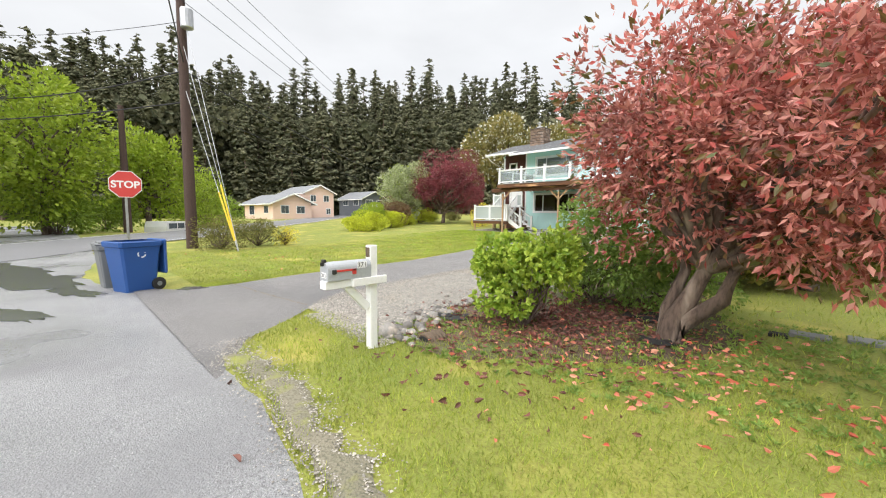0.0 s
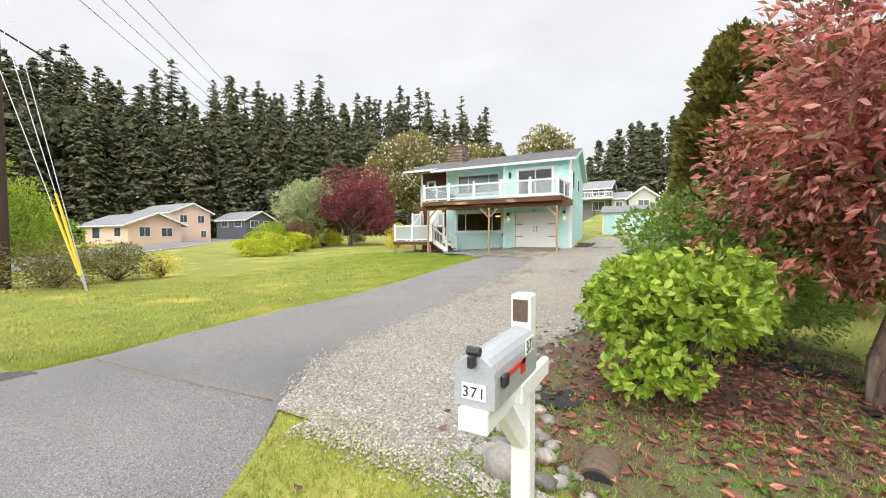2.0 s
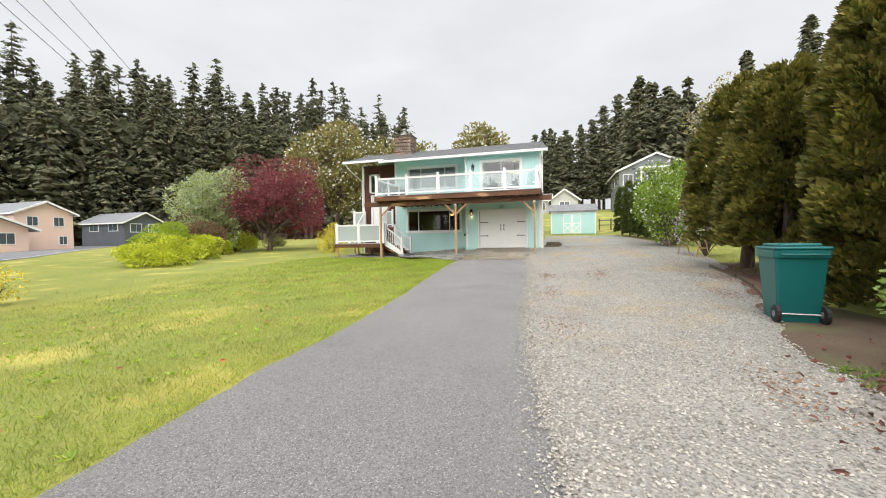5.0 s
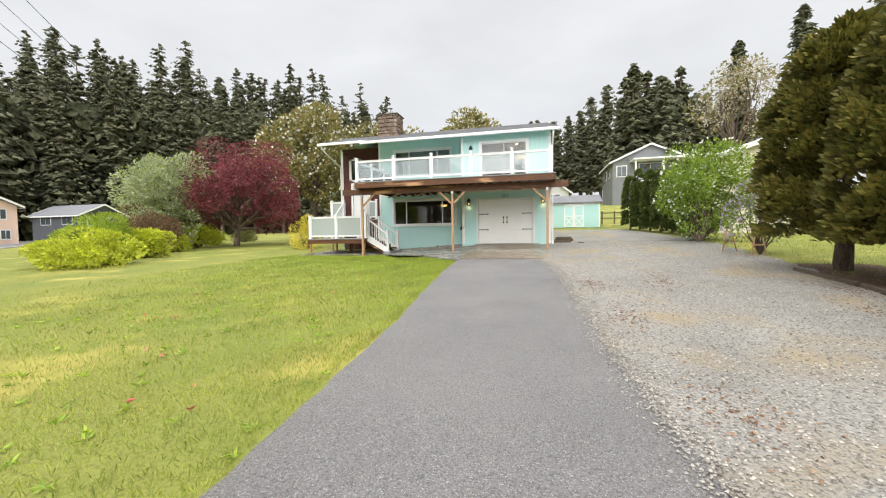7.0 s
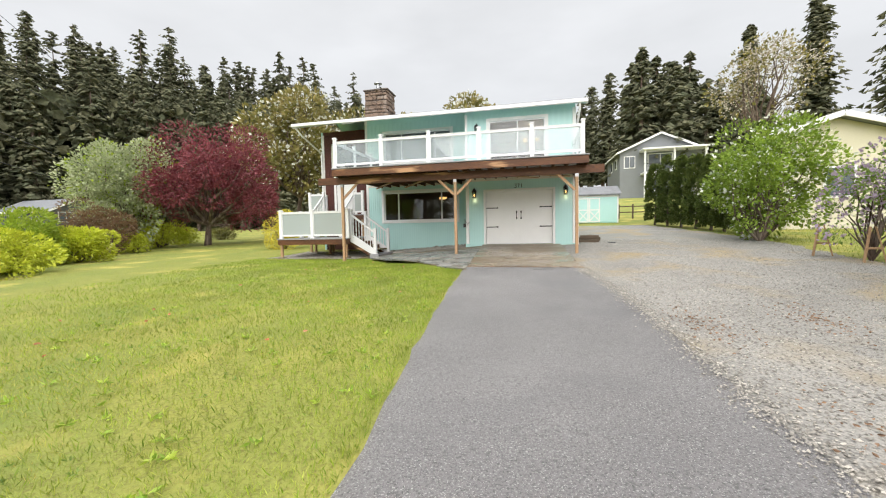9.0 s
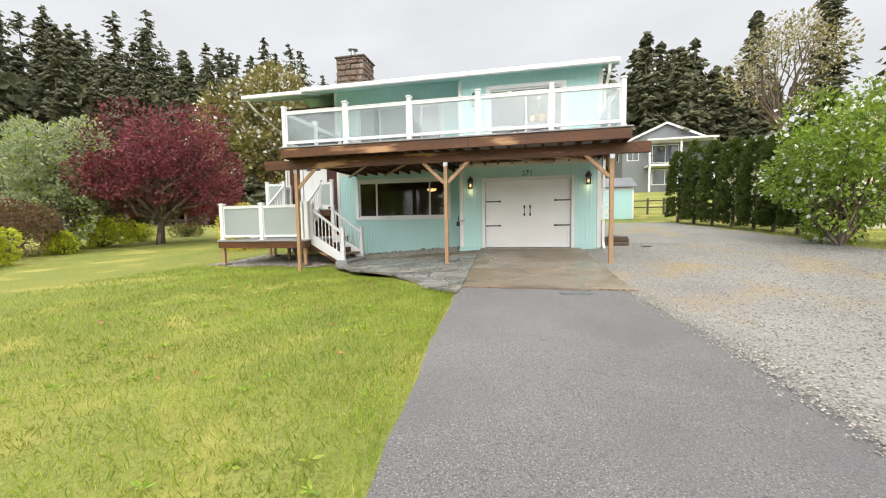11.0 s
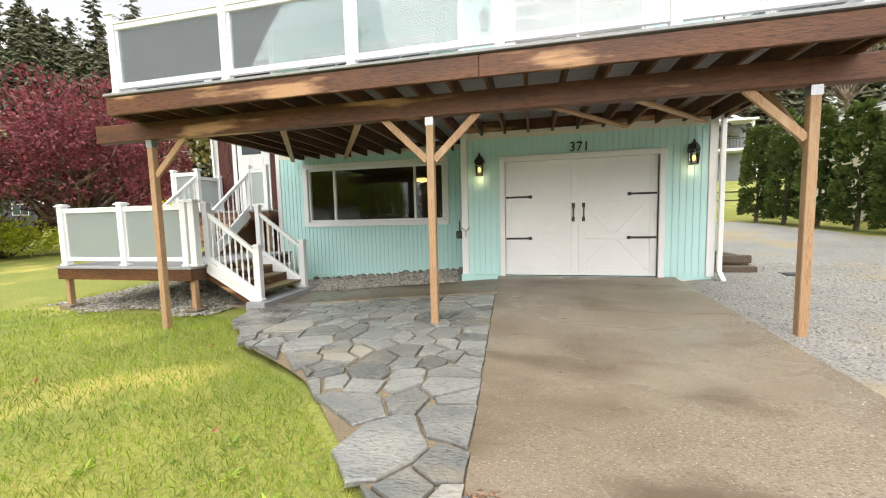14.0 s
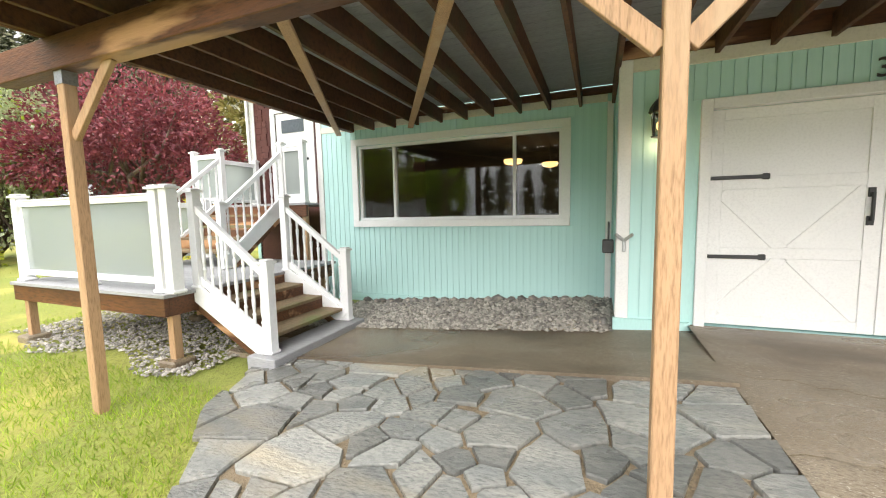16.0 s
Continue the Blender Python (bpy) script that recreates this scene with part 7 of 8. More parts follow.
for z in (7.9,):
    part("floor", box(5.5, 12.6, 63.9, 66.0, z, z + 0.25), M_WHITE, bal)
    for k in range(24):
        part("bar", box(5.6 + k * 0.3, 5.63 + k * 0.3, 63.92, 63.95, z + 0.25, z + 1.2), M_BLACK, bal)
    part("rail", box(5.5, 12.6, 63.9, 63.97, z + 1.2, z + 1.28), M_BLACK, bal)
for x in (5.6, 9.0, 12.5):
    part("post", box(x - 0.1, x + 0.1, 63.9, 64.1, 4.5, 10.9), M_WHITE, bal)
part("canopy", box(5.3, 12.8, 63.6, 66, 10.9, 11.1), M_WHITE, bal)
far_house("cream_house", 2.1, 7.3, 30, 38, 1.1, 5.2, 6.0, "y", M_CREAMHOUSE, M_FARROOF, [("s", 4.4, 5.4, 2.6, 3.8)], "cream clapboard house with grey roof behind shrubs")
far_house("white_hill_house", -6.9, -2.3, 75, 84, 5.7, 8.0, 9.7, "y", M_GREYWHITE, M_FARROOF, [("s", -5.4, -3.8, 6.6, 7.6)], "low pale grey house up the slope")
far_house("white_hill_wing", -9.6, -7.2, 76.5, 84, 5.7, 8.2, 9.5, "x", M_GREYWHITE, M_FARROOF, [("s", -9.0, -8.0, 6.4, 7.6)], "low pale grey wing of the house up the slope")
far_house("grey_deck_house", -16.5, -10.2, 77, 86, 5.8, 10.2, 11.9, "x", M_MIDGREY, M_FARROOF, [("s", -13.0, -11.0, 8.9, 10.0), ("s", -13.0, -11.0, 6.3, 7.8)], "grey two-storey house with a white deck up the slope")
hd = thing("balcony", (-12.3, 75.6, 5.7), "long white deck on posts before a grey house", "balcony")
part("floor", box(-15.5, -9.4, 74.3, 76.99, 8.1, 8.4), M_WHITE, hd)
part("rail", box(-15.5, -9.4, 74.3, 74.38, 9.2, 9.32), M_WHITE, hd)
for k in range(13):
    part("bar", box(-15.48 + k * 0.5, -15.4 + k * 0.5, 74.3, 74.38, 8.4, 9.2), M_WHITE, hd)
for x in (-15.3, -12.4, -9.6):
    part("post", box(x - 0.1, x + 0.1, 74.4, 74.6, gz(x, 74.5) - 0.1, 8.1), M_OLDWOOD, hd)

# ---- garden shed ----
shed = thing("garden_shed", (-4.6, 37.2, 1.55), "aqua garden shed with white crossed double doors", "shed")
SX0, SX1, SY0, SY1, SZ0, SZ1 = -6.35, -2.88, 36.3, 38.6, 1.62, 3.42
part("wall", box(SX0, SX1, SY0, SY1, SZ0, SZ1), M_AQUA, shed)
part("plinth", box(SX0 + 0.1, SX1 - 0.1, SY0 + 0.1, SY1 - 0.1, 1.35, SZ0), M_OLDWOOD, shed)
for k in range(17):
    part("siding_board", box(SX0 + 0.08, SX1 - 0.08, SY0 - 0.018 - 0.004, SY0 - 0.002, SZ0 + 0.02 + k * 0.1, SZ0 + 0.115 + k * 0.1), M_AQUA, shed)
for x in (SX0, SX1 - 0.08):
    part("corner_board", box(x, x + 0.08, SY0 - 0.03, SY0, SZ0, SZ1), M_WHITE, shed)
part("frieze", box(SX0, SX1, SY0 - 0.035, SY0 - 0.02, SZ1 - 0.12, SZ1), M_WHITE, shed)
for quad in (((SX0 - 0.15, SY0 - 0.2, SZ1), (SX1 + 0.15, SY0 - 0.2, SZ1), (SX1 + 0.15, 37.45, 4.02), (SX0 - 0.15, 37.45, 4.02)), ((SX0 - 0.15, SY1 + 0.2, SZ1), (SX1 + 0.15, SY1 + 0.2, SZ1), (SX1 + 0.15, 37.45, 4.02), (SX0 - 0.15, 37.45, 4.02))):
    bm = bmesh.new()
    A = [bm.verts.new(p) for p in quad]
    B = [bm.verts.new((p[0], p[1], p[2] + 0.07)) for p in quad]
    bm.faces.new(A)
    bm.faces.new(B)
    for i in range(4):
        bm.faces.new((A[i], A[(i + 1) % 4], B[(i + 1) % 4], B[i]))
    bmesh.ops.recalc_face_normals(bm, faces=bm.faces[:])
    part("roof", bm, M_ROOF, shed)
for x0, x1 in ((-5.38, -4.70), (-4.68, -4.0)):
    dr = part("door", box(x0, x1, SY0 - 0.04, SY0 - 0.024, SZ0 + 0.05, SZ1 - 0.16), M_AQUA, shed)
    bm = box(x0, x0 + 0.08, SY0 - 0.055, SY0 - 0.041, SZ0 + 0.05, SZ1 - 0.16)
    box(x1 - 0.08, x1, SY0 - 0.055, SY0 - 0.041, SZ0 + 0.05, SZ1 - 0.16, bm)
    for z in (SZ0 + 0.05, SZ0 + 0.82, SZ1 - 0.24):
        box(x0 + 0.08, x1 - 0.08, SY0 - 0.055, SY0 - 0.041, z, z + 0.08, bm)
    part("frame", bm, M_WHITE, dr)
    for a, b in ((x0, x1), (x1, x0)):
        part("cross", beam((a, SY0 - 0.05, SZ0 + 0.1), (b, SY0 - 0.05, SZ0 + 0.85), 0.07, 0.012, up=(0, 1, 0)), M_WHITE, dr)

# ---- white van beyond the road ----
van = thing("van", (-42.3, 8.2, -1.0), "white passenger van parked beyond the road", "van")
VM = Matrix.Translation((-42.3, 8.2, -0.98)) @ Euler((0, 0, radians(139))).to_matrix().to_4x4()


def van_part(name, bm, material, parent, label=""):
    bmesh.ops.transform(bm, matrix=VM, verts=bm.verts[:])
    return part(name, bm, material, parent, label)


bm = bmesh.new()
prof = [(-2.5, 0.35), (2.4, 0.35), (2.5, 0.6), (2.45, 0.95), (1.75, 1.08), (1.15, 1.72), (-2.3, 1.75), (-2.5, 1.2)]
A = [bm.verts.new((x, -0.95, z)) for x, z in prof]
B = [bm.verts.new((x, 0.95, z)) for x, z in prof]
bm.faces.new(A)
bm.faces.new(B[::-1])
for i in range(len(prof)):
    bm.faces.new((A[i], B[i], B[(i + 1) % len(prof)], A[(i + 1) % len(prof)]))
bmesh.ops.recalc_face_normals(bm, faces=bm.faces[:])
bmesh.ops.bevel(bm, geom=bm.edges[:], offset=0.06, segments=2, affect="EDGES")
van_part("body", bm, M_WHITE, van)
for s in (-1, 1):
    for x0, x1 in ((0.25, 1.15), (-0.85, 0.12), (-2.15, -0.98)):
        van_part("window", box(x0, x1, s * 0.955 - 0.012, s * 0.955 + 0.012, 1.12, 1.58, bevel=0.01), M_DARKWIN, van)
    for x in (-1.6, 1.55):
        w = van_part("wheel", lathe([(0.2, -0.1), (0.33, -0.09), (0.33, 0.09), (0.2, 0.1)], (x, s * 0.86, 0.33), 14, axis="y"), M_RUBBER, van)
        van_part("rim", lathe([(0.18, -0.11), (0.18, 0.11)], (x, s * 0.86, 0.33), 10, axis="y"), M_STEEL, w)
van_part("windscreen", beam((1.75, 0, 1.10), (1.2, 0, 1.68), 1.6, 0.02, up=(0, 0, 1)), M_DARKWIN, van)

# ---- small things about the gravel and bed ----
for i, (x0, x1, y0, y1, z) in enumerate(((-6.5, -5.75, 25.0, 25.14, 0.82), (-6.45, -5.6, 25.6, 25.74, 0.90), (-6.4, -5.7, 25.3, 25.44, 0.98), (-5.85, -5.7, 25.75, 27.6, 0.95))):
    tagged(part("landscape_timber", box(x0, x1, y0, y1, z, z + 0.14, bevel=0.015), M_OLDWOOD), "weathered landscape timber beside the house corner", "timber", "landscape timbers")
tagged(part("drain_cover", box(-5.45, -5.2, 24.75, 25.0, gz(-5.3, 24.9), gz(-5.3, 24.9) + 0.04, bevel=0.01), M_BLACK), "small black drain cover in the gravel", "drain")
for x, y, w, d2, lab in ((0.95, 7.55, 0.42, 0.26, "grey utility box lid set in the lawn"), (1.55, 7.75, 0.5, 0.3, "grey utility box lid set in the lawn"), (0.65, 7.3, 0.2, 0.16, "small dark utility lid set in the lawn")):
    tagged(part("valve_box", box(x - w / 2, x + w / 2, y - d2 / 2, y + d2 / 2, -0.04, 0.045, bevel=0.01), M_GREYBIN if w > 0.3 else M_RUBBER), lab, "utility lid")
cul = thing("culvert_pipe", (-2.3, 3.72, -0.1), "dark corrugated culvert pipe end among rocks", "pipe")
own = bmesh.new()
for k in range(5):
    lathe([(0.125, k * 0.06), (0.14, k * 0.06 + 0.02), (0.14, k * 0.06 + 0.04), (0.125, k * 0.06 + 0.06)], (-2.42, 3.7, -0.03), 18, own, axis="y")
part("pipe", own, M_OLDWOOD, cul)
# Flat black disc stands for the shade inside the pipe.
part("mouth", lathe([(0.108, -0.012), (0.108, -0.004)], (-2.42, 3.7, -0.03), 18, axis="y"), M_BLACK, cul)
for cx, cy, r in ((-2.95, 4.75, 0.2), (-0.75, 6.9, 0.3), (-0.35, 5.75, 0.16)):
    fab = bmesh.new()
    bmesh.ops.create_circle(fab, cap_ends=True, segments=22, radius=1.0)
    bmesh.ops.poke(fab, faces=fab.faces[:])
    bmesh.ops.subdivide_edges(fab, edges=fab.edges[:], cuts=3, use_grid_fill=True)
    for v in fab.verts:
        a = math.atan2(v.co.y, v.co.x)
        k = r * (1 + 0.5 * noise.noise((math.cos(a) * 2, math.sin(a) * 2, cx)))
        x, y = cx + v.co.x * k * 1.3, cy + v.co.y * k
        v.co = Vector((x, y, gz(x, y) + 0.045 + 0.07 * noise.noise((x * 9, y * 9, 2)) * (1 - v.co.length * 0.6)))
    tagged(part("weed_fabric", fab, M_RUBBER, None, "", True), "crumpled black weed fabric showing through mulch", "fabric")
# timber trestles by the lilac
for k, (x, y) in enumerate(((-0.85, 21.3), (-0.5, 20.2))):
    tr = thing("trestle", (x, y, gz(x, y)), "small leaning timber trestle beside the lilac", "trestle", "trestles")
    for s in (-1, 1):
        part("leg", beam((x + 0.22 * s, y, gz(x, y) - 0.02), (x + 0.05 * s, y + 0.1, gz(x, y) + 0.85), 0.05, 0.03), M_POST, tr)
    part("bar", beam((x - 0.17, y + 0.04, gz(x, y) + 0.35), (x + 0.17, y + 0.04, gz(x, y) + 0.35), 0.03, 0.05), M_POST, tr)
# wire fence beyond the gravel
fe = thing("garden_fence", (-2, 37, 1.6), "low fence of old posts and rails behind the gravel", "fence")
for k in range(7):
    x = -2.4 + k * 0.9
    part("post", box(x - 0.05, x + 0.05, 38.6, 38.7, gz(x, 38.6) - 0.1, gz(x, 38.6) + 1.0, bevel=0.01), M_OLDWOOD, fe)
for z in (0.45, 0.85):
    part("rail", beam((-2.5, 38.65, gz(0, 38.6) + z), (3.1, 38.65, gz(0, 38.6) + z), 0.05, 0.07), M_OLDWOOD, fe)

# ---- water on the street ----
M_WET = mat("standing_water_asphalt", (0.125, 0.126, 0.13), (0.095, 0.096, 0.10), 0.18, 2, 60, 0.2, 0.06, 30)


def puddle(cx, cy, rx, ry, turn, seed, n=44):
    bm = bmesh.new()
    vs = []
    ct, st = math.cos(radians(turn)), math.sin(radians(turn))
    for i in range(n):
        a = 2 * math.pi * i / n
        k = 1 + 0.7 * noise.noise((math.cos(a) * 1.6, math.sin(a) * 1.6, seed)) + 0.4 * noise.noise((math.cos(a) * 6, math.sin(a) * 6, seed + 3))
        u, v = rx * k * math.cos(a), ry * k * math.sin(a)
        x, y = cx + u * ct - v * st, cy + u * st + v * ct
        vs.append(bm.verts.new((x, y, gz(x, y) + 0.029)))
    bm.faces.new(vs)
    bmesh.ops.triangulate(bm, faces=bm.faces[:])
    tagged(part("puddle", bm, M_WET), "shallow rain puddle on the asphalt", "puddle", "puddles", "structure")


for a in ((-12.3, 0.15, 1.9, 0.55, 12, 3.0), (-15.5, -0.9, 3.0, 0.9, 12, 4.0), (-8.25, 2.45, 0.30, 0.16, 50, 5.0), (-7.9, 0.0, 0.9, 0.22, 20, 6.0), (-9.6, 0.75, 0.8, 0.25, 20, 7.0)):
    puddle(*a)

# ---- grass, weeds and fallen leaves ----
rng = np.random.default_rng(99)


def lawn_ok(x, y):
    if -3.6 < x < 1.1 and street_edge(x) + 0.12 < y < street_edge(x) + 0.5:
        return noise.noise((x * 3, y * 3, 12)) > 0.02
    if y < street_edge(x) + 0.02:
        return False
    if 1.0 < y < 19.3 and drive_l(y) - 0.02 < x < drive_r(y) + 0.03:
        return False
    if 3.55 + 0.3 * noise.noise((x * 2.2, y * 2.2, 3)) < y < 34 and grav_l(y) - 0.1 < x < grav_r(y) + 0.05:
        return False
    if y > 18.8 and x > patio_left(min(y, 23.9)) - 0.03 and x < -6.5:
        return False
    if 22.6 < y and -18.8 < x < -14.0:
        return False
    return True


def blades(name, n, x0, x1, y0, y1, size, material, label, power=1.0, toward=None, keep=None, spread=0.5, width=0.10):
    x = rng.uniform(x0, x1, n)
    y = y0 + (y1 - y0) * rng.uniform(0, 1, n) ** power
    if toward == "right":
        x = x1 - (x1 - x0) * rng.uniform(0, 1, n) ** 2.0
    ok = np.array([lawn_ok(a, b) and (keep is None or keep(a, b)) for a, b in zip(x, y)])
    x, y = x[ok], y[ok]
    P = np.stack([x, y, ground_z(x, y) - 0.004], -1)
    D = rng.normal(size=P.shape) * spread
    D[:, 2] = 1
    ob = new(name, leaves(name, P, D, size, material, width, 2, 0, rng))
    return tagged(ob, label, "grass", kind="stuff")


def mossy(a, b):
    return noise.noise((a * 0.55, b * 0.55, 5)) > 0.05


blades("lawn_grass", 190000, -17, -8.3, 2.6, 24.5, 0.055, M_GRASS, "short uneven lawn grass", 1.0, "right")
blades("lawn_grass_dry", 70000, -16, -8.3, 5, 20, 0.04, M_GRASSDRY, "yellowed mossy patches in the lawn", 1.0, "right", mossy)
blades("verge_grass", 90000, -4.9, 3.2, 0.3, 5.2, 0.06, M_GRASS, "short grass on the verge by the mailbox", 1.5)
blades("far_lawn_grass", 60000, -34, -10, 3, 36, 0.05, M_GRASS, "lawn grass farther off", 1.0)
blades("side_lawn_grass", 24000, -1.0, 7.0, 5, 30, 0.09, M_GRASS, "side lawn grass beyond the bed", 1.0)


blades("lush_lawn_grass", 95000, -19, -9.2, 9.0, 25.5, 0.072, M_LUSH, "lush green grass before the deck", 0.42, "right")


def weeds(name, n, x0, x1, y0, y1, size, material, label, ok_f):
    x = rng.uniform(x0, x1, n)
    y = rng.uniform(y0, y1, n)
    ok = np.array([ok_f(a, b) for a, b in zip(x, y)])
    x, y = x[ok], y[ok]
    k = 9
    X = np.repeat(x, k) + rng.normal(size=len(x) * k) * 0.012
    Y = np.repeat(y, k) + rng.normal(size=len(x) * k) * 0.012
    P = np.stack([X, Y, ground_z(X, Y) + 0.02], -1)
    D = rng.normal(size=P.shape)
    D[:, 2] = np.abs(D[:, 2]) * 0.45 + 0.12
    return tagged(new(name, leaves(name, P, D, size, material, 0.32, 2, 0, rng)), label, "weeds", kind="stuff")


weeds("lawn_weeds", 330, -15, -8.4, 3, 20, 0.065, M_LAUREL, "flat rosettes of broadleaf weeds in the lawn", lawn_ok)
weeds("bed_weeds", 1500, -3.3, 2.6, 3.3, 8, 0.06, M_SHRUB, "low green weeds over the mulch bed", lambda a, b: b > 3.4 + 0.2 * (a + 2) and (noise.noise((a * 1.2, b * 1.2, 8)) > -0.12 or a > 0))
weeds("patio_edge_tufts", 80, -14.5, -10, 18.9, 24, 0.10, M_GRASS, "tufts of grass along the patio edge", lambda a, b: abs(a - patio_left(min(b, 23.9)) + 0.06) < 0.08)


def fallen(name, n, where, size, material, label):
    P = where(n)
    D = rng.normal(size=P.shape)
    D[:, 2] = rng.uniform(-0.05, 0.3, len(P))
    ob = new(name, leaves(name, P, D, size, material, 0.5, 3, 0, rng, 0.5))
    return tagged(ob, label, "leaves", kind="stuff")


def leaf_fall(n):
    x = rng.normal(0.1, 1.35, n)
    y = rng.normal(5.2, 1.0, n)
    return np.stack([x, y, ground_z(x, y) + 0.045], -1)


def leaf_far(n):
    x = rng.uniform(-16, -8.6, n)
    y = rng.uniform(3, 22, n)
    ok = np.array([lawn_ok(a, b) for a, b in zip(x, y)])
    return np.stack([x[ok], y[ok], ground_z(x[ok], y[ok]) + 0.04], -1)


def leaf_bed(n):
    x = rng.normal(-1.7, 0.8, n)
    y = rng.normal(5.9, 1.2, n)
    return np.stack([x, y, ground_z(x, y) + 0.04], -1)


fallen("fallen_leaves", 480, leaf_fall, 0.07, M_FALLEN, "red and pink fallen leaves under the photinia")
fallen("bed_litter", 2600, leaf_bed, 0.075, mat("brown_leaf_litter", (0.22, 0.07, 0.05), (0.13, 0.06, 0.045), 0.7, 3, 30, 0.2, island=0.4), "brown-red leaf litter on the mulch")
fallen("lawn_leaves", 60, leaf_far, 0.07, M_FALLEN, "a few red leaves blown over the lawn")


def leaf_apron(n):
    x = rng.uniform(-9.85, -6.95, n)
    y = 19.27 + rng.normal(0, 0.025, n)
    return np.stack([x, y, ground_z(x, y) + 0.04], -1)


def leaf_gravel(n):
    c = rng.integers(0, 7, n)
    cx = np.array([-5.75, -6.0, -6.1, -2.6, -3.9, -4.7, -1.9])[c]
    cy = np.array([9.3, 11.9, 14.6, 12.4, 7.2, 15.0, 14.5])[c]
    x = cx + rng.normal(0, 0.16, n)
    y = cy + rng.normal(0, 0.42, n)
    return np.stack([x, y, ground_z(x, y) + 0.04], -1)


M_DEBRIS = mat("brown_needle_litter", (0.31, 0.19, 0.11), (0.23, 0.135, 0.08), 0.8, 3, 30, 0.2, island=0.4)
fallen("apron_litter", 420, leaf_apron, 0.035, M_DEBRIS, "brown leaf litter along the apron's edge")
fallen("gravel_litter", 1100, leaf_gravel, 0.035, M_DEBRIS, "patches of brown needles on the gravel")


def on_verge(rng, n):
    x = rng.uniform(-4.2, 1.4, n)
    e = np.array([street_edge(v) for v in x])
    y = e + rng.normal(0.2, 0.14, n)
    return np.stack([x, y, ground_z(x, y) + 0.026], -1)


def by_gravel(rng, n):
    x = rng.uniform(-4.6, -2.6, n)
    y = 3.42 - np.abs(rng.normal(0, 0.13, n))
    return np.stack([x, y, ground_z(x, y) + 0.02], -1)


pebbles("verge_grit", 5200, on_verge, 0.010, "grey grit scattered along the street verge", seed=15)
pebbles("gravel_spill", 2600, by_gravel, 0.012, "gravel spilling into the verge grass", seed=16)


def crack(name, label, pts, width, z_of, seed):
    """A thin ragged joint along a run of points."""
    V, F = [], []
    n = 60
    for i in range(n):
        t = i / (n - 1) * (len(pts) - 1)
        k = min(int(t), len(pts) - 2)
        x = pts[k][0] + (pts[k + 1][0] - pts[k][0]) * (t - k)
        y = pts[k][1] + (pts[k + 1][1] - pts[k][1]) * (t - k) + 0.05 * noise.noise((x * 5, seed, 0)) + 0.03 * noise.noise((x * 17, seed, 1))
        w = width * (0.6 + 0.8 * abs(noise.noise((x * 9, seed, 4))))
        z = z_of(x, y)
        V += [(x, y - w, z), (x, y + w, z)]
        if i:
            F.append((2 * i - 2, 2 * i, 2 * i + 1, 2 * i - 1))
    return tagged(np_part(name, V, F, M_JOINT), label, "crack", kind="structure")


crack("driveway_crack", "grassy crack across the foot of the driveway", ((-8.2, 3.2), (-6.96, 3.29), (-6.19, 3.36), (-5.15, 3.5)), 0.012, lambda x, y: gz(x, y) + 0.033, 2.2)
crack("apron_joint", "dark uneven joint between apron slabs", ((-10.0, 23.45), (-9.3, 23.35), (-7.1, 23.4)), 0.008, lambda x, y: float(np.interp(y, (19.3, 24.5), (0.475, 0.83))) + 0.015, 6.1)
puddle(-7.95, 18.98, 0.26, 0.09, 5, 11.0)

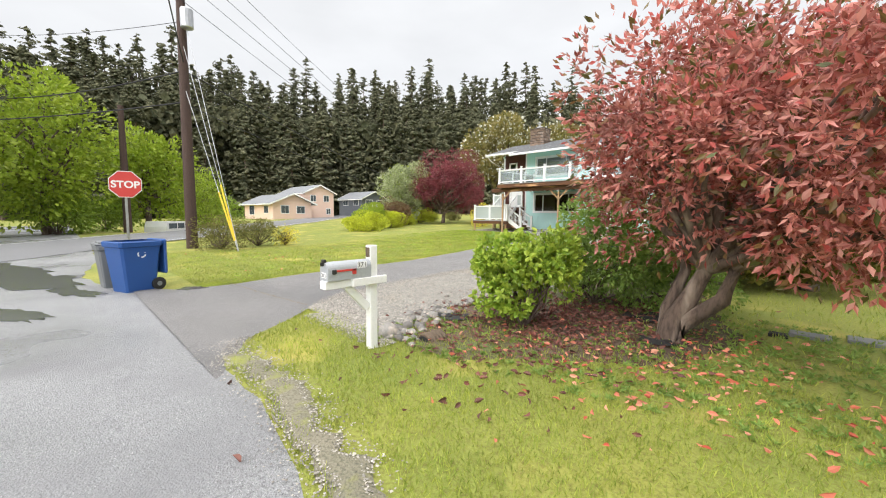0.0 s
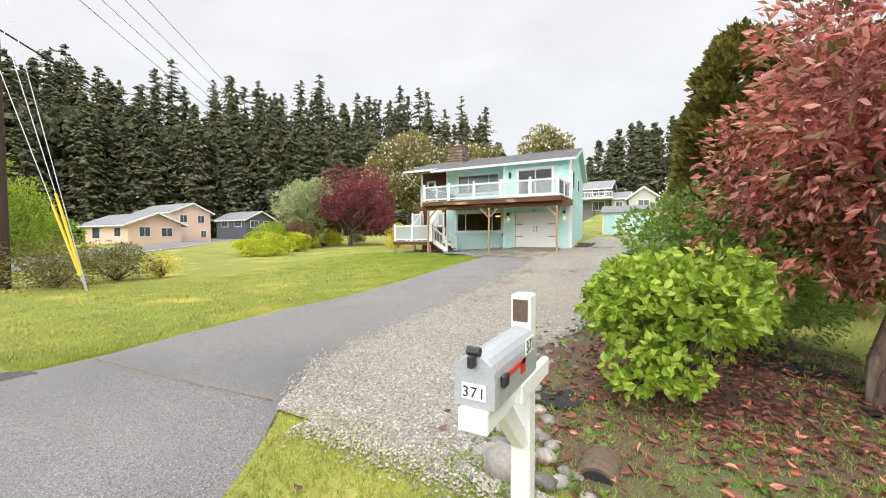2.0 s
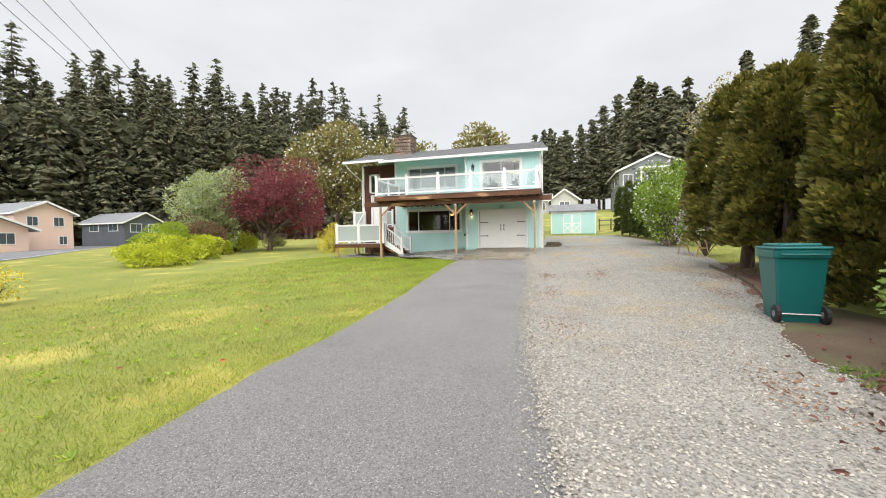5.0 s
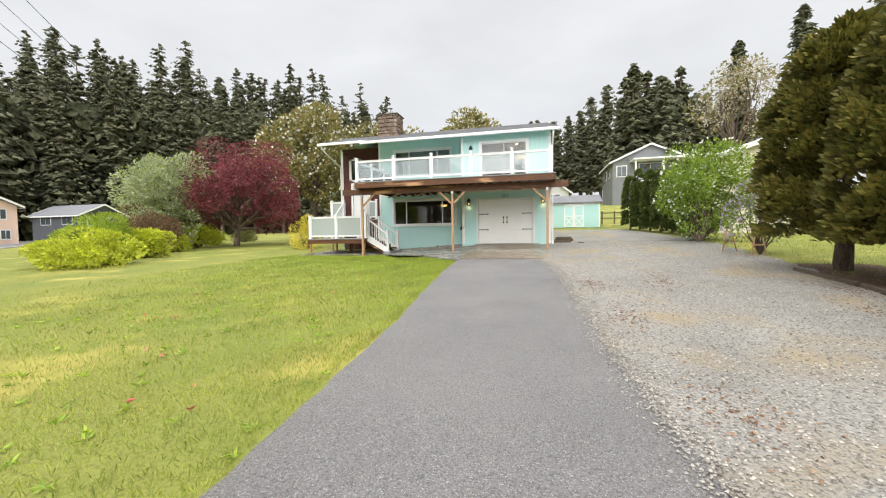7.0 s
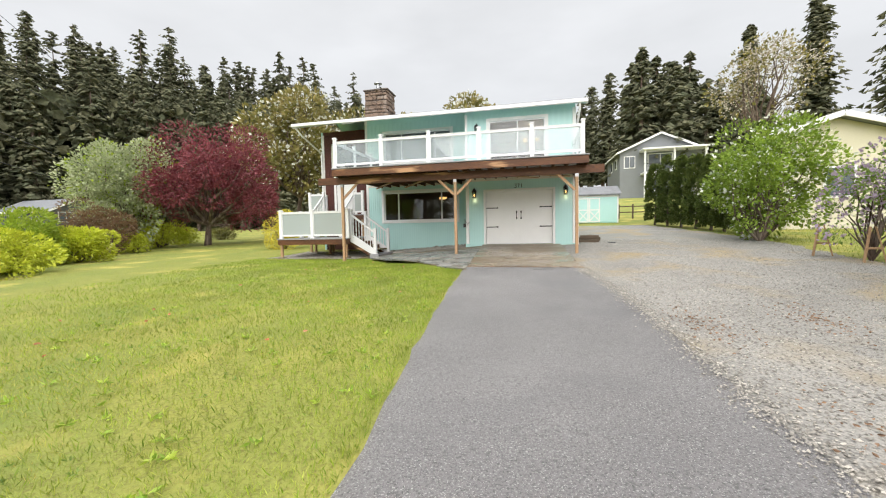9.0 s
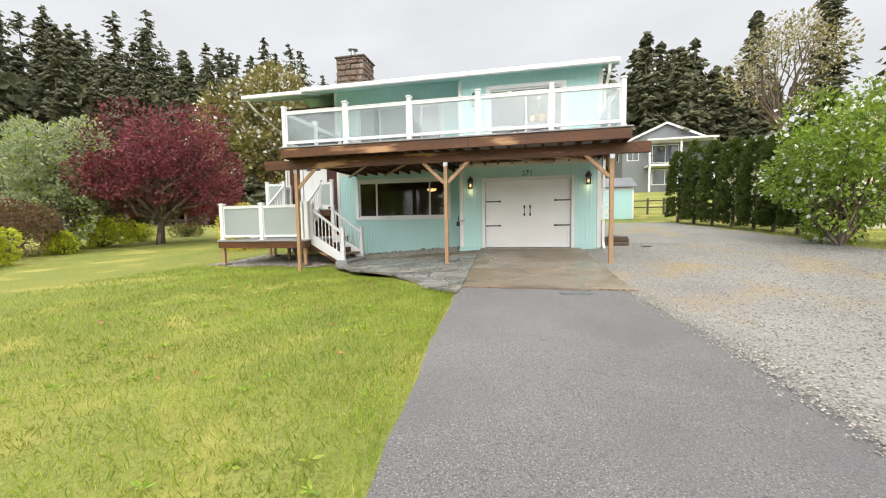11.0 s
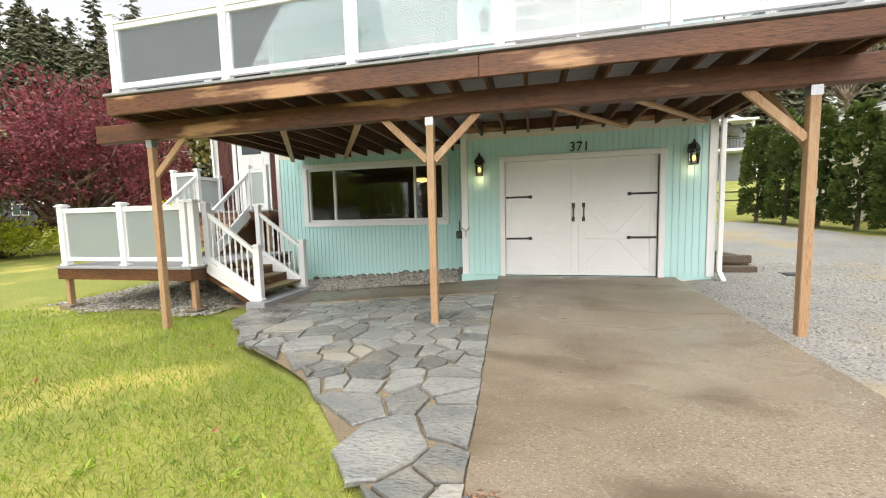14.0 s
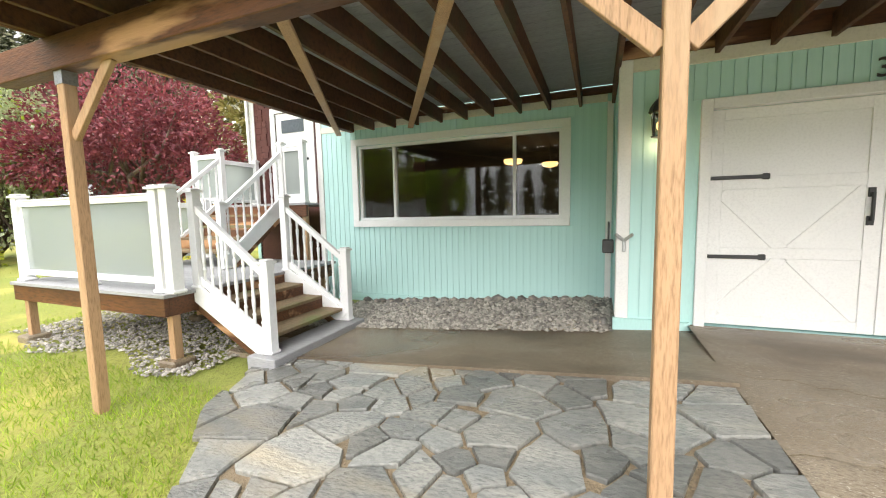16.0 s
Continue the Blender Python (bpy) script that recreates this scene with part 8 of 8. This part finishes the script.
# timber edging and needle mulch along the arborvitae
V, F = [], []
for i in range(25):
    y = 12.2 + i * 0.25
    for k in range(5):
        x = grav_r(y) - 0.15 + k * 0.45
        V.append((x, y, gz(x, y) + (0.032 if k < 4 else 0.0)))
F = [(i * 5 + k, i * 5 + k + 1, (i + 1) * 5 + k + 1, (i + 1) * 5 + k) for i in range(24) for k in range(4)]
tagged(np_part("needle_mulch", V, F, mat("reddish_needle_mulch", (0.17, 0.095, 0.06), (0.12, 0.065, 0.042), 0.95, 2, 40, 0.4, 0.9, 50), None, True), "reddish needle mulch under the arborvitae", "planting bed", kind="structure")
for a, b in (((-1.35, 16.9), (-1.42, 14.9)), ((-1.42, 14.8), (-1.75, 13.2)), ((-1.76, 13.1), (-2.1, 11.9))):
    tagged(part("edging_board", beam((*a, gz(*a) + 0.05), (*b, gz(*b) + 0.05), 0.05, 0.10), M_OLDWOOD), "weathered timber edging board beside the gravel", "timber", "edging boards")

# chandelier behind the sliding door
ch = thing("chandelier", (-8.3, 27.2, 5.4), "lit chandelier with warm glass shades upstairs", "ceiling lamp")
part("rod", lathe([(0.015, 0), (0.015, 0.58)], (-8.3, 27.2, 5.42), 6), M_BLACK, ch)
for k in range(5):
    a = 2 * math.pi * k / 5
    x, y = -8.3 + 0.3 * math.cos(a), 27.2 + 0.3 * math.sin(a)
    arm = part("arm", beam((-8.3, 27.2, 5.44), (x, y, 5.40), 0.02, 0.02), M_BLACK, ch)
    part("shade", lathe([(0.03, 0.0), (0.08, 0.04), (0.09, 0.09)], (x, y, 5.29), 10), M_LAMP, arm)
# second lamp in the lower room
pl2 = thing("pendant_lamp", (-11.95, 29.2, 2.9), "lit warm glass ceiling lamp in the lower room", "ceiling lamp")
part("shade", lathe([(0.05, 0.0), (0.15, 0.03), (0.18, 0.09), (0.17, 0.11)], (-11.95, 29.2, 2.93), 14), M_LAMP, pl2)
part("rod", lathe([(0.012, 0), (0.012, 0.42)], (-11.95, 29.2, 3.03), 6), M_BLACK, pl2)


def by_drive(rng, n):
    y = rng.uniform(3.6, 19.2, n)
    x = np.array([drive_r(v) for v in y]) + rng.normal(-0.02, 0.09, n)
    return np.stack([x, y, ground_z(x, y) + 0.032], -1)


pebbles("driveway_grit", 6500, by_drive, 0.011, "loose grit along the ragged driveway edge", seed=18)
blades("driveway_edge_grass", 16000, -10.2, -8.0, 3.0, 19.2, 0.07, M_GRASS, "longer grass leaning over the driveway edge", 1.0, None, lambda a, b: abs(a - drive_l(b) + 0.07) < 0.09, 0.7)
weeds("lawn_clover", 1400, -16, -8.4, 3, 20, 0.035, M_SHRUB, "clover patches spread through the lawn", lambda a, b: lawn_ok(a, b) and noise.noise((a * 0.8, b * 0.8, 21)) > 0.18)
